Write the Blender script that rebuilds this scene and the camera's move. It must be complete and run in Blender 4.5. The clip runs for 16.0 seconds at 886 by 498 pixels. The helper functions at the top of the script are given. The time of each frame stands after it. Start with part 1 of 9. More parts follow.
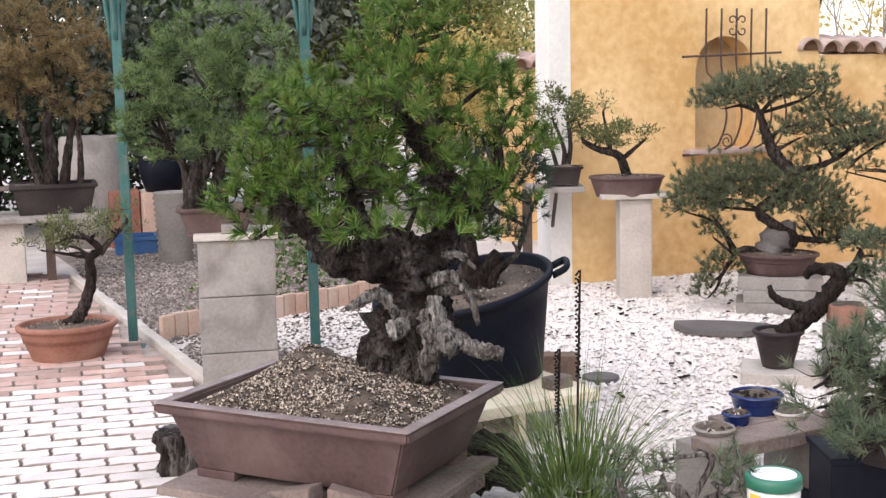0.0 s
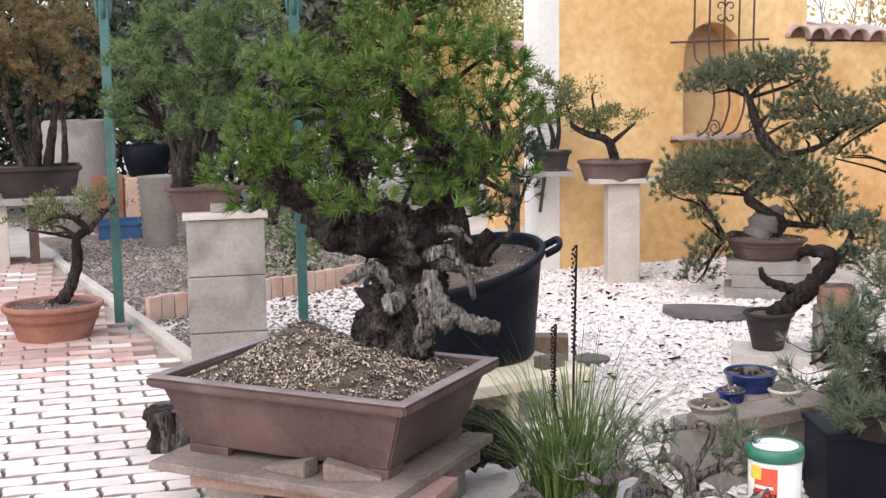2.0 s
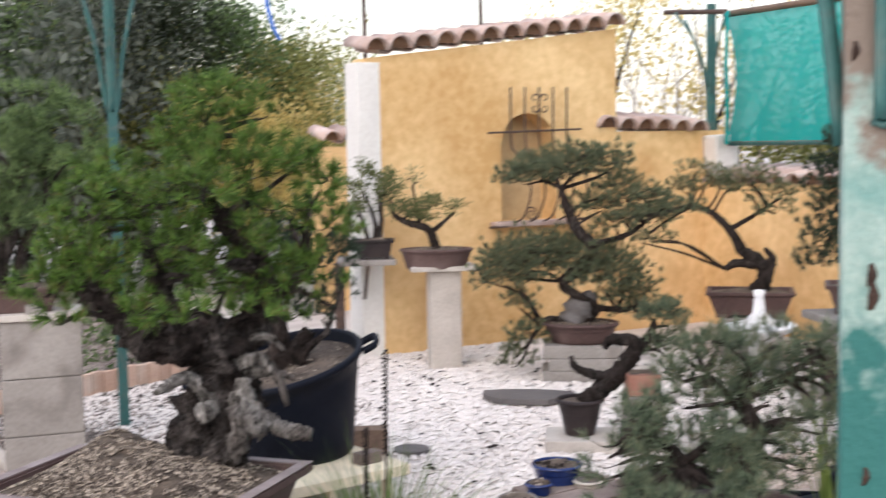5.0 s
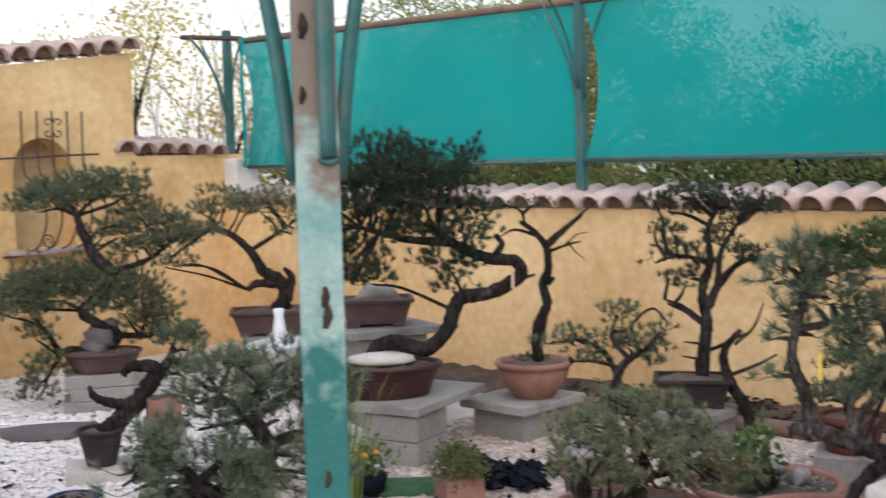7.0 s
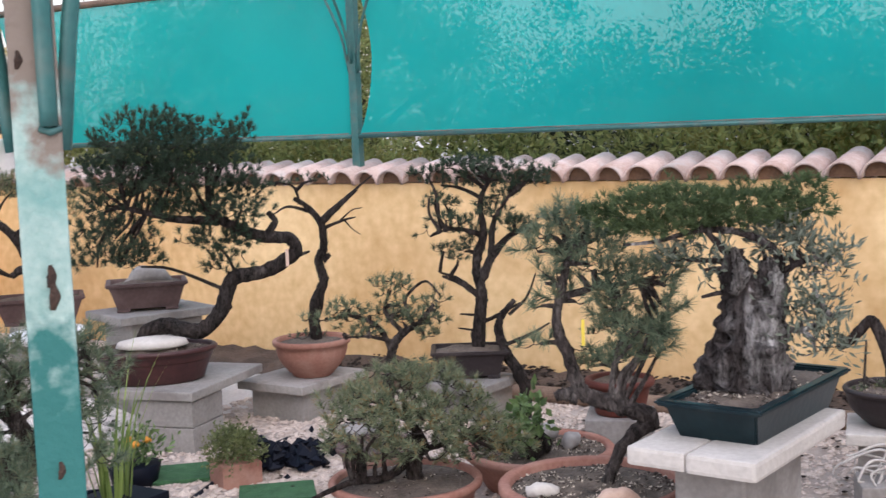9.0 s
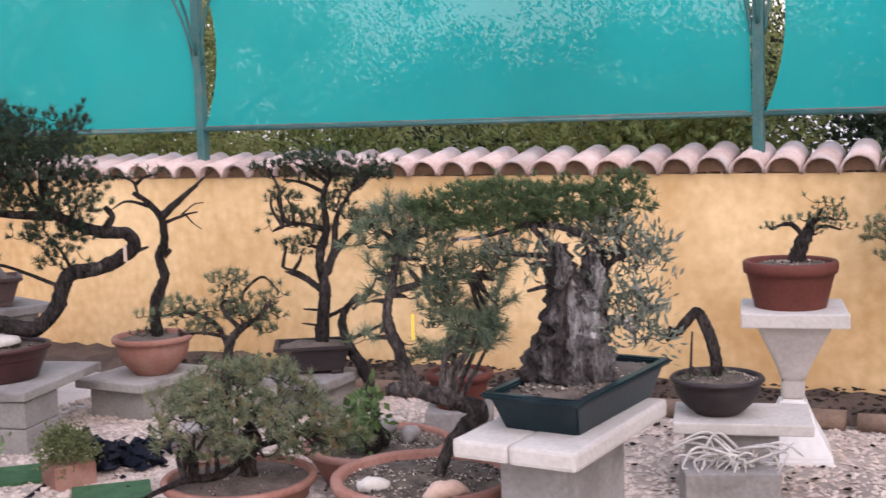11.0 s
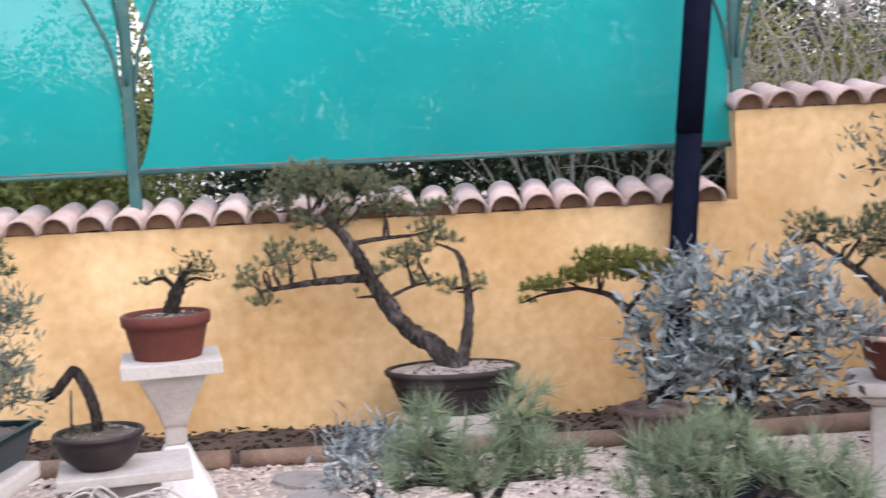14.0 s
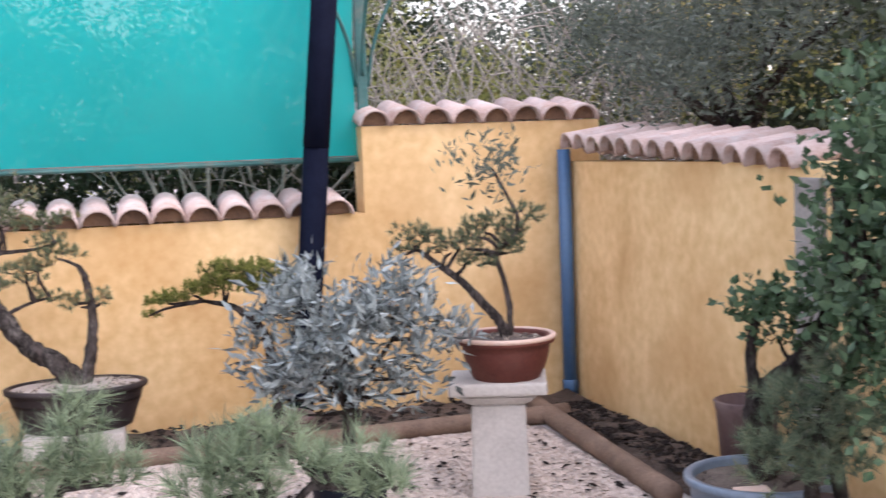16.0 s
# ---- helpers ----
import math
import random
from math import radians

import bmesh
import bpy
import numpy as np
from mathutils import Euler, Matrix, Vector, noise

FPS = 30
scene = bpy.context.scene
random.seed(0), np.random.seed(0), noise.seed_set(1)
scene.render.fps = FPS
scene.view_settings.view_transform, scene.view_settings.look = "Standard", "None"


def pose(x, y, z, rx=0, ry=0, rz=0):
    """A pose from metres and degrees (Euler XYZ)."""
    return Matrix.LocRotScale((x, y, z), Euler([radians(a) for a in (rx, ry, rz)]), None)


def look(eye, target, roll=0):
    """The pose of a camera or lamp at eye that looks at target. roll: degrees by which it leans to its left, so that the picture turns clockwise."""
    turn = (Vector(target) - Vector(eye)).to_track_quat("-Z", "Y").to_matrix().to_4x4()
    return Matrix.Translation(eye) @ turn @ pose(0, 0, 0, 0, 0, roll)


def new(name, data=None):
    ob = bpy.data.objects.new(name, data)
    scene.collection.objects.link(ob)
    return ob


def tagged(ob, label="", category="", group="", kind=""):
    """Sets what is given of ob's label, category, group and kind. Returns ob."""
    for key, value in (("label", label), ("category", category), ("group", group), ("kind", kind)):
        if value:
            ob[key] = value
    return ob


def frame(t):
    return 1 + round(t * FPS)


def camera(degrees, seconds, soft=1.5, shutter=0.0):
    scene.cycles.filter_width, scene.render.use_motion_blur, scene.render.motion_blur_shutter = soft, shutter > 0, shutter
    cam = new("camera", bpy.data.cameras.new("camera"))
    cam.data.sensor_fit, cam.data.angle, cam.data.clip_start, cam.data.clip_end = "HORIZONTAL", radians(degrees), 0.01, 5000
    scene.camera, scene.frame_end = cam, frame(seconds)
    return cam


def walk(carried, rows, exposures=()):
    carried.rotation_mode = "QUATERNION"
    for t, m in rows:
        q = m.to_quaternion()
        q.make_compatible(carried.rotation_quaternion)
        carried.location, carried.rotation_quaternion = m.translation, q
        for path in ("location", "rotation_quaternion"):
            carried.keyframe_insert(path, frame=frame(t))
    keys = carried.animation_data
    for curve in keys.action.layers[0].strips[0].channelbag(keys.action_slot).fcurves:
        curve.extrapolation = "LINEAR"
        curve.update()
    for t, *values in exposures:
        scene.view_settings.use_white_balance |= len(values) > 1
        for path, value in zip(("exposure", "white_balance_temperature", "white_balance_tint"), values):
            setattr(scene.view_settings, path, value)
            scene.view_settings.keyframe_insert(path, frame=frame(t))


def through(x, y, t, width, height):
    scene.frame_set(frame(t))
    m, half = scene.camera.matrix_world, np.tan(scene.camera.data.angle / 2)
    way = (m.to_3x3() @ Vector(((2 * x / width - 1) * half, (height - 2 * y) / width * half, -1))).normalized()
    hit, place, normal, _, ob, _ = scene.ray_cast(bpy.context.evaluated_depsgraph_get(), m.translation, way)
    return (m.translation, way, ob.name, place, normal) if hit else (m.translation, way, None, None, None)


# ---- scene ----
cam = camera(39.4, 16.0, soft=1.4, shutter=0.5)
PATH = [
    (0, (0.397, 0.288, 1.367), (1.06, 2.156, 1.1), -1.3),
    (0.5, (0.367, 0.307, 1.33), (1.044, 2.173, 1.084), -0.9),
    (1, (0.352, 0.311, 1.312), (1.04, 2.173, 1.072), -1.0),
    (1.5, (0.353, 0.312, 1.305), (1.045, 2.17, 1.044), -1.1),
    (2, (0.355, 0.323, 1.306), (1.048, 2.178, 1.028), -0.9),
    (2.5, (0.358, 0.326, 1.316), (1.051, 2.18, 1.033), -0.6),
    (3, (0.342, 0.342, 1.313), (1.037, 2.196, 1.026), -0.5),
    (3.2, (0.333, 0.338, 1.309), (1.028, 2.192, 1.025), -0.5),
    (5.3, (0.392, 0.153, 1.445), (1.444, 1.847, 1.3), -1.1),
    (5.5, (0.385, 0.133, 1.448), (1.524, 1.771, 1.307), -1.1),
    (6, (0.375, 0.094, 1.453), (1.671, 1.611, 1.313), -1.4),
    (6.5, (0.37, 0.051, 1.46), (1.788, 1.455, 1.323), -1.5),
    (7, (0.398, 0.037, 1.455), (1.911, 1.336, 1.302), -1.5),
    (7.5, (0.421, 0.028, 1.453), (2.011, 1.226, 1.26), -1.6),
    (8, (0.451, 0.03, 1.443), (2.086, 1.163, 1.235), -1.3),
    (8.2, (0.484, 0.056, 1.436), (2.137, 1.164, 1.228), -1.3),
    (10.3, (0.494, -0.067, 1.433), (2.263, 0.849, 1.258), -2.8),
    (10.5, (0.503, -0.066, 1.446), (2.281, 0.831, 1.27), -2.4),
    (11, (0.531, -0.081, 1.437), (2.338, 0.748, 1.221), -1.8),
    (11.5, (0.56, -0.123, 1.444), (2.411, 0.608, 1.25), -1.8),
    (12, (0.507, -0.166, 1.455), (2.43, 0.333, 1.23), -2.0),
    (12.5, (0.482, -0.175, 1.455), (2.444, 0.154, 1.249), -2.7),
    (13, (0.448, -0.214, 1.466), (2.429, -0.019, 1.278), -2.5),
    (13.5, (0.411, -0.235, 1.456), (2.403, -0.183, 1.279), -2.6),
    (14, (0.376, -0.28, 1.463), (2.368, -0.354, 1.294), -2.8),
    (14.5, (0.334, -0.406, 1.465), (2.315, -0.613, 1.292), -2.8),
    (15, (0.284, -0.535, 1.443), (2.242, -0.9, 1.265), -2.7),
    (15.5, (0.269, -0.556, 1.442), (2.211, -1.004, 1.277), -2.6),
    (16, (0.235, -0.564, 1.438), (2.146, -1.13, 1.274), -2.2),
]
walk(cam, [(t, look(eye, target, roll)) for t, eye, target, roll in PATH], [(0, 0.85, 5950, 17), (3.2, 0.85, 5950, 17), (5.3, 0.65, 5850, 15), (6.2, 0.5, 5800, 14), (7, 0.36, 5600, 13), (8, 0.62, 5500, 13), (10.3, 0.72, 5650, 24), (13, 0.92, 5750, 25), (14, 1.02, 5600, 20), (16, 1.22, 5650, 22)])

# ---- light ----
world = bpy.data.worlds.new("world")
scene.world = world
world.use_nodes = True
wn = world.node_tree
sky = wn.nodes.new("ShaderNodeTexSky")
sky.sky_type = "NISHITA"
sky.sun_disc = False
sky.sun_elevation = radians(40)
sky.sun_rotation = radians(228)
sky.dust_density = 2.5
sky.air_density = 1.8
sky.ozone_density = 0.6
haze = wn.nodes.new("ShaderNodeMix")      # thin overcast, even all over the sky
haze.data_type = "RGBA"
haze.inputs[0].default_value = 0.45
haze.inputs[7].default_value = (8.6, 8.1, 7.4, 1)
wn.links.new(sky.outputs[0], haze.inputs[6])
wn.links.new(haze.outputs[2], wn.nodes["Background"].inputs[0])
wn.nodes["Background"].inputs[1].default_value = 0.15
sun_data = bpy.data.lights.new("sun", "SUN")
sun_data.energy = 0.7
sun_data.angle = radians(80)
sun_data.color = (1.0, 0.90, 0.78)
sun = new("sun", sun_data)
SUN_WAY = Vector((math.sin(radians(228)) * math.cos(radians(40)), math.cos(radians(228)) * math.cos(radians(40)), math.sin(radians(40))))
sun.matrix_world = look(SUN_WAY * 30, (0, 0, 0))

# ---- materials ----
def surface(name, dark, light, scale=3.0, fine=60.0, rough=0.8, bump=0.3, metal=0.0, vary=0.0, shine=0.5, stain=None, stain_scale=1.2, stain_amount=0.5, depth=0.01):
    """Two scales of variation between two colours, optional stains, fine relief; vary: change from piece to piece."""
    m = bpy.data.materials.new(name)
    m.use_nodes = True
    nt = m.node_tree
    nodes, link = nt.nodes, nt.links.new
    bsdf = nodes["Principled BSDF"]
    geo = nodes.new("ShaderNodeNewGeometry")
    big, small = nodes.new("ShaderNodeTexNoise"), nodes.new("ShaderNodeTexNoise")
    for n, s, d in ((big, scale, 5.0), (small, fine, 6.0)):
        n.inputs["Scale"].default_value, n.inputs["Detail"].default_value = s, d
        link(geo.outputs["Position"], n.inputs["Vector"])
    add = nodes.new("ShaderNodeMath")
    add.operation = "ADD"
    half = nodes.new("ShaderNodeMath")
    half.operation, half.inputs[1].default_value = "MULTIPLY", 0.6
    link(small.outputs["Fac"], half.inputs[0])
    link(big.outputs["Fac"], add.inputs[0])
    link(half.outputs[0], add.inputs[1])
    ramp = nodes.new("ShaderNodeMapRange")
    ramp.inputs["From Min"].default_value, ramp.inputs["From Max"].default_value = 0.55, 1.05
    link(add.outputs[0], ramp.inputs["Value"])
    mix = nodes.new("ShaderNodeMix")
    mix.data_type = "RGBA"
    mix.inputs[6].default_value, mix.inputs[7].default_value = (*dark, 1), (*light, 1)
    link(ramp.outputs[0], mix.inputs[0])
    colour = mix.outputs[2]
    if stain:
        st = nodes.new("ShaderNodeTexNoise")
        st.inputs["Scale"].default_value, st.inputs["Detail"].default_value, st.inputs["Distortion"].default_value = stain_scale, 8.0, 0.6
        link(geo.outputs["Position"], st.inputs["Vector"])
        sr = nodes.new("ShaderNodeMapRange")
        sr.inputs["From Min"].default_value, sr.inputs["From Max"].default_value, sr.inputs["To Max"].default_value = 0.5, 0.72, stain_amount
        link(st.outputs["Fac"], sr.inputs["Value"])
        sm = nodes.new("ShaderNodeMix")
        sm.data_type = "RGBA"
        sm.inputs[7].default_value = (*stain, 1)
        link(sr.outputs[0], sm.inputs[0])
        link(colour, sm.inputs[6])
        colour = sm.outputs[2]
    if vary:
        info = nodes.new("ShaderNodeObjectInfo")
        vr = nodes.new("ShaderNodeMapRange")
        vr.inputs["To Min"].default_value, vr.inputs["To Max"].default_value = 1 - vary, 1 + vary
        link(info.outputs["Random"], vr.inputs["Value"])
        hsv = nodes.new("ShaderNodeHueSaturation")
        link(vr.outputs[0], hsv.inputs["Value"])
        link(colour, hsv.inputs["Color"])
        colour = hsv.outputs[0]
    link(colour, bsdf.inputs["Base Color"])
    bsdf.inputs["Roughness"].default_value, bsdf.inputs["Metallic"].default_value = rough, metal
    bsdf.inputs["Specular IOR Level"].default_value = shine
    if bump:
        b = nodes.new("ShaderNodeBump")
        b.inputs["Strength"].default_value, b.inputs["Distance"].default_value = bump, depth
        link(add.outputs[0], b.inputs["Height"])
        link(b.outputs[0], bsdf.inputs["Normal"])
    return m


def leafy(name, dark, light, through=0.35, clump=5.0, dry=None, gloss=0.55):
    """Leaves and needles: colour differs from leaf to leaf and from clump to clump; some light comes through."""
    m = bpy.data.materials.new(name)
    m.use_nodes = True
    nt = m.node_tree
    nodes, link = nt.nodes, nt.links.new
    bsdf, out = nodes["Principled BSDF"], nodes["Material Output"]
    geo = nodes.new("ShaderNodeNewGeometry")
    n = nodes.new("ShaderNodeTexNoise")
    n.inputs["Scale"].default_value, n.inputs["Detail"].default_value = clump, 3.0
    link(geo.outputs["Position"], n.inputs["Vector"])
    add = nodes.new("ShaderNodeMath")
    add.operation = "MULTIPLY_ADD"
    add.inputs[1].default_value = 0.5
    link(geo.outputs["Random Per Island"], add.inputs[0])
    link(n.outputs["Fac"], add.inputs[2])
    ramp = nodes.new("ShaderNodeValToRGB")
    ramp.color_ramp.elements[0].position, ramp.color_ramp.elements[0].color = 0.4, (*dark, 1)
    ramp.color_ramp.elements[1].position, ramp.color_ramp.elements[1].color = 0.95, (*light, 1)
    if dry:
        e = ramp.color_ramp.elements.new(0.99)
        e.color = (*dry, 1)
    link(add.outputs[0], ramp.inputs[0])
    link(ramp.outputs[0], bsdf.inputs["Base Color"])
    bsdf.inputs["Roughness"].default_value, bsdf.inputs["Specular IOR Level"].default_value = gloss, 0.28
    tr = nodes.new("ShaderNodeBsdfTranslucent")
    link(ramp.outputs[0], tr.inputs["Color"])
    mix = nodes.new("ShaderNodeMixShader")
    mix.inputs[0].default_value = through
    link(bsdf.outputs[0], mix.inputs[1])
    link(tr.outputs[0], mix.inputs[2])
    link(mix.outputs[0], out.inputs["Surface"])
    return m


def netting(name, colour):
    """Woven shade cloth: lets light through and a little sight."""
    m = bpy.data.materials.new(name)
    m.use_nodes = True
    nt = m.node_tree
    nodes, link = nt.nodes, nt.links.new
    out = nodes["Material Output"]
    nodes.remove(nodes["Principled BSDF"])
    geo = nodes.new("ShaderNodeNewGeometry")
    n = nodes.new("ShaderNodeTexNoise")
    n.inputs["Scale"].default_value, n.inputs["Detail"].default_value = 0.7, 7.0
    link(geo.outputs["Position"], n.inputs["Vector"])
    mixc = nodes.new("ShaderNodeMix")
    mixc.data_type = "RGBA"
    mixc.inputs[6].default_value = (*[c * 0.62 for c in colour], 1)
    mixc.inputs[7].default_value = (*[min(1, c * 1.35) for c in colour], 1)
    link(n.outputs["Fac"], mixc.inputs[0])
    d, t, p = nodes.new("ShaderNodeBsdfDiffuse"), nodes.new("ShaderNodeBsdfTranslucent"), nodes.new("ShaderNodeBsdfTransparent")
    link(mixc.outputs[2], d.inputs[0])
    link(mixc.outputs[2], t.inputs[0])
    m1, m2 = nodes.new("ShaderNodeMixShader"), nodes.new("ShaderNodeMixShader")
    m1.inputs[0].default_value, m2.inputs[0].default_value = 0.6, 0.09
    link(d.outputs[0], m1.inputs[1])
    link(t.outputs[0], m1.inputs[2])
    link(m1.outputs[0], m2.inputs[1])
    link(p.outputs[0], m2.inputs[2])
    link(m2.outputs[0], out.inputs["Surface"])
    return m


def barky(name, crack, plate, pale, scale=24, stretch=0.4, depth=0.012):
    """Rough bark: broken ridges parted by dark furrows, some of them bleached."""
    m = bpy.data.materials.new(name)
    m.use_nodes = True
    nt = m.node_tree
    nodes, link = nt.nodes, nt.links.new
    bsdf = nodes["Principled BSDF"]
    coord, mp = nodes.new("ShaderNodeTexCoord"), nodes.new("ShaderNodeMapping")
    mp.inputs["Scale"].default_value = (1, 1, stretch)
    link(coord.outputs["Object"], mp.inputs["Vector"])
    ridge, flake, big = (nodes.new("ShaderNodeTexNoise") for _ in range(3))
    for n, sc, de, ro, di in ((ridge, scale, 9, 0.62, 1.2), (flake, scale * 3.1, 6, 0.7, 0.6), (big, 9, 5, 0.6, 0.0)):
        n.inputs["Scale"].default_value, n.inputs["Detail"].default_value = sc, de
        n.inputs["Roughness"].default_value, n.inputs["Distortion"].default_value = ro, di
        link(mp.outputs[0], n.inputs["Vector"])
    mul = nodes.new("ShaderNodeMath")
    mul.operation = "MULTIPLY"
    link(ridge.outputs["Fac"], mul.inputs[0])
    link(flake.outputs["Fac"], mul.inputs[1])
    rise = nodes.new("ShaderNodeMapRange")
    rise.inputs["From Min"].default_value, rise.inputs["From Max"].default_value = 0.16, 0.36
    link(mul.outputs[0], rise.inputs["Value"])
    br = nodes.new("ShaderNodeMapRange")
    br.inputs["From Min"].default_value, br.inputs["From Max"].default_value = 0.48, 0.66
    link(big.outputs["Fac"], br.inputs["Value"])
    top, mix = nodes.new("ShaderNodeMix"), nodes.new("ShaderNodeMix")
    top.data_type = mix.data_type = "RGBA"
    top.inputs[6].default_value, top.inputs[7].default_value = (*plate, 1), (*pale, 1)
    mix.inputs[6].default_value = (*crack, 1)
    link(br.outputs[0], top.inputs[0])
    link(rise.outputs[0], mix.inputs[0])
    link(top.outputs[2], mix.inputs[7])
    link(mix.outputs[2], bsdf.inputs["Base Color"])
    bsdf.inputs["Roughness"].default_value, bsdf.inputs["Specular IOR Level"].default_value = 0.95, 0.2
    b = nodes.new("ShaderNodeBump")
    b.inputs["Strength"].default_value, b.inputs["Distance"].default_value = 1.0, depth
    link(rise.outputs[0], b.inputs["Height"])
    link(b.outputs[0], bsdf.inputs["Normal"])
    return m


def grainy(name, dark, light):
    """Loose grains, each of its own tone between two colours."""
    m = surface(name, dark, light, 40, 150, 0.95, 0.2)
    nt = m.node_tree
    nodes, link = nt.nodes, nt.links.new
    geo, ramp = nodes.new("ShaderNodeNewGeometry"), nodes.new("ShaderNodeValToRGB")
    ramp.color_ramp.elements[0].position, ramp.color_ramp.elements[0].color = 0.4, (*dark, 1)
    ramp.color_ramp.elements[1].position, ramp.color_ramp.elements[1].color = 1.0, (*light, 1)
    link(geo.outputs["Random Per Island"], ramp.inputs[0])
    link(ramp.outputs[0], nodes["Principled BSDF"].inputs["Base Color"])
    return m


OCHRE = surface("ochre_render", (0.555, 0.335, 0.128), (0.83, 0.60, 0.315), 0.9, 16, 0.9, 0.25, stain=(0.50, 0.285, 0.105), stain_scale=1.5, stain_amount=0.75)
WHITEWASH = surface("whitewash", (0.66, 0.63, 0.60), (0.80, 0.78, 0.75), 2.5, 40, 0.9, 0.3, stain=(0.5, 0.45, 0.42), stain_amount=0.4)
ROOF_TILE = surface("clay_tile", (0.36, 0.24, 0.20), (0.58, 0.45, 0.40), 5, 70, 0.9, 0.4, vary=0.2, stain=(0.52, 0.49, 0.47), stain_scale=9, stain_amount=0.6)
GRAVEL = surface("gravel_ground", (0.46, 0.41, 0.385), (0.66, 0.61, 0.575), 2.0, 45, 0.95, 0.9, stain=(0.30, 0.25, 0.21), stain_scale=1.1, stain_amount=0.5, depth=0.02)
STONE_CHIP = surface("marble_chip", (0.56, 0.50, 0.465), (0.82, 0.77, 0.73), 18, 90, 0.9, 0.3)
EARTH = surface("bare_earth", (0.035, 0.024, 0.018), (0.11, 0.075, 0.055), 4, 50, 0.95, 0.9, depth=0.03)
CONCRETE = surface("cast_concrete", (0.20, 0.18, 0.165), (0.34, 0.31, 0.285), 3, 60, 0.9, 0.35, vary=0.06, stain=(0.12, 0.10, 0.09), stain_scale=4, stain_amount=0.75)
PALE_STONE = surface("pale_cast_stone", (0.41, 0.365, 0.325), (0.59, 0.54, 0.49), 4, 60, 0.85, 0.3, stain=(0.30, 0.265, 0.23), stain_scale=4, stain_amount=0.45)
PAVER_WHITE = surface("pale_paver", (0.58, 0.53, 0.50), (0.74, 0.70, 0.67), 6, 80, 0.9, 0.35, vary=0.12, stain=(0.50, 0.38, 0.33), stain_scale=3)
PAVER_RED = surface("red_paver", (0.36, 0.22, 0.18), (0.52, 0.36, 0.31), 6, 80, 0.9, 0.35, vary=0.3, stain=(0.55, 0.48, 0.44), stain_scale=3, stain_amount=0.6)
JOINT = surface("dirty_joints", (0.27, 0.21, 0.18), (0.44, 0.37, 0.33), 8, 90, 0.95, 0.6)
SAND = surface("joint_sand", (0.30, 0.25, 0.22), (0.44, 0.38, 0.34), 8, 90, 0.95, 0.6)
NET = netting("shade_net", (0.034, 0.46, 0.432))
GREEN_PAINT = surface("green_paint", (0.02, 0.085, 0.08), (0.045, 0.145, 0.135), 6, 60, 0.5, 0.2, stain=(0.11, 0.13, 0.11), stain_scale=14, stain_amount=0.7)
TERRACOTTA = surface("terracotta", (0.215, 0.092, 0.064), (0.335, 0.17, 0.125), 5, 70, 0.85, 0.2, shine=0.3, stain=(0.42, 0.28, 0.22), stain_scale=5, stain_amount=0.45)
CLAY_RED = surface("red_clay", (0.080, 0.022, 0.015), (0.140, 0.040, 0.027), 5, 70, 0.7, 0.2, shine=0.3, stain=(0.17, 0.085, 0.06), stain_scale=5, stain_amount=0.3)
CLAY_BROWN = surface("brown_stoneware", (0.068, 0.041, 0.038), (0.122, 0.076, 0.069), 4, 60, 0.65, 0.2, shine=0.3, stain=(0.20, 0.145, 0.13), stain_scale=4, stain_amount=0.5)
CLAY_DARK = surface("dark_stoneware", (0.016, 0.012, 0.013), (0.036, 0.027, 0.027), 4, 60, 0.55, 0.2, shine=0.25, stain=(0.08, 0.06, 0.055), stain_scale=4, stain_amount=0.4)
GLAZE_TEAL = surface("teal_glaze", (0.003, 0.010, 0.014), (0.008, 0.022, 0.027), 5, 40, 0.28, 0.1, shine=0.25, stain=(0.035, 0.055, 0.058), stain_scale=6, stain_amount=0.4)
GLAZE_MAROON = surface("maroon_glaze", (0.030, 0.012, 0.012), (0.070, 0.026, 0.024), 5, 40, 0.4, 0.1, shine=0.35, stain=(0.10, 0.055, 0.045), stain_scale=6, stain_amount=0.3)
GLAZE_BLUE = surface("blue_glaze", (0.006, 0.014, 0.075), (0.014, 0.035, 0.15), 5, 40, 0.2, 0.1)
TUB_BLACK = surface("black_plastic", (0.003, 0.004, 0.009), (0.007, 0.009, 0.017), 4, 50, 0.55, 0.08, shine=0.12, stain=(0.016, 0.016, 0.022), stain_scale=4)
SOIL = surface("dark_soil", (0.05, 0.035, 0.026), (0.17, 0.13, 0.10), 9, 80, 0.95, 0.9, depth=0.02)
PUMICE = surface("gritty_soil", (0.028, 0.019, 0.014), (0.15, 0.115, 0.085), 16, 110, 0.95, 0.9, depth=0.02)
GRIT = grainy("pumice_grain", (0.035, 0.024, 0.018), (0.56, 0.47, 0.375))
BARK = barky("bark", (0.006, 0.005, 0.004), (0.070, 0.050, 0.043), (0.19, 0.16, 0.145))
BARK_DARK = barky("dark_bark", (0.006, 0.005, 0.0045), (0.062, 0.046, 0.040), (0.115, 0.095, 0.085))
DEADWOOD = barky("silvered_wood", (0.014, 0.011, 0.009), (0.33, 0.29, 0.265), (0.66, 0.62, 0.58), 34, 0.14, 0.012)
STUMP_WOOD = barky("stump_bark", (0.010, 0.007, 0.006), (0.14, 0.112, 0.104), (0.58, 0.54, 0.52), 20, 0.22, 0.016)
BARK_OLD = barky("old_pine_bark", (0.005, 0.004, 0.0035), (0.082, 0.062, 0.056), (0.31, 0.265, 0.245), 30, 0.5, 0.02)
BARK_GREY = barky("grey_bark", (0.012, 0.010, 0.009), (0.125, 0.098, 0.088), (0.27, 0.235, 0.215))
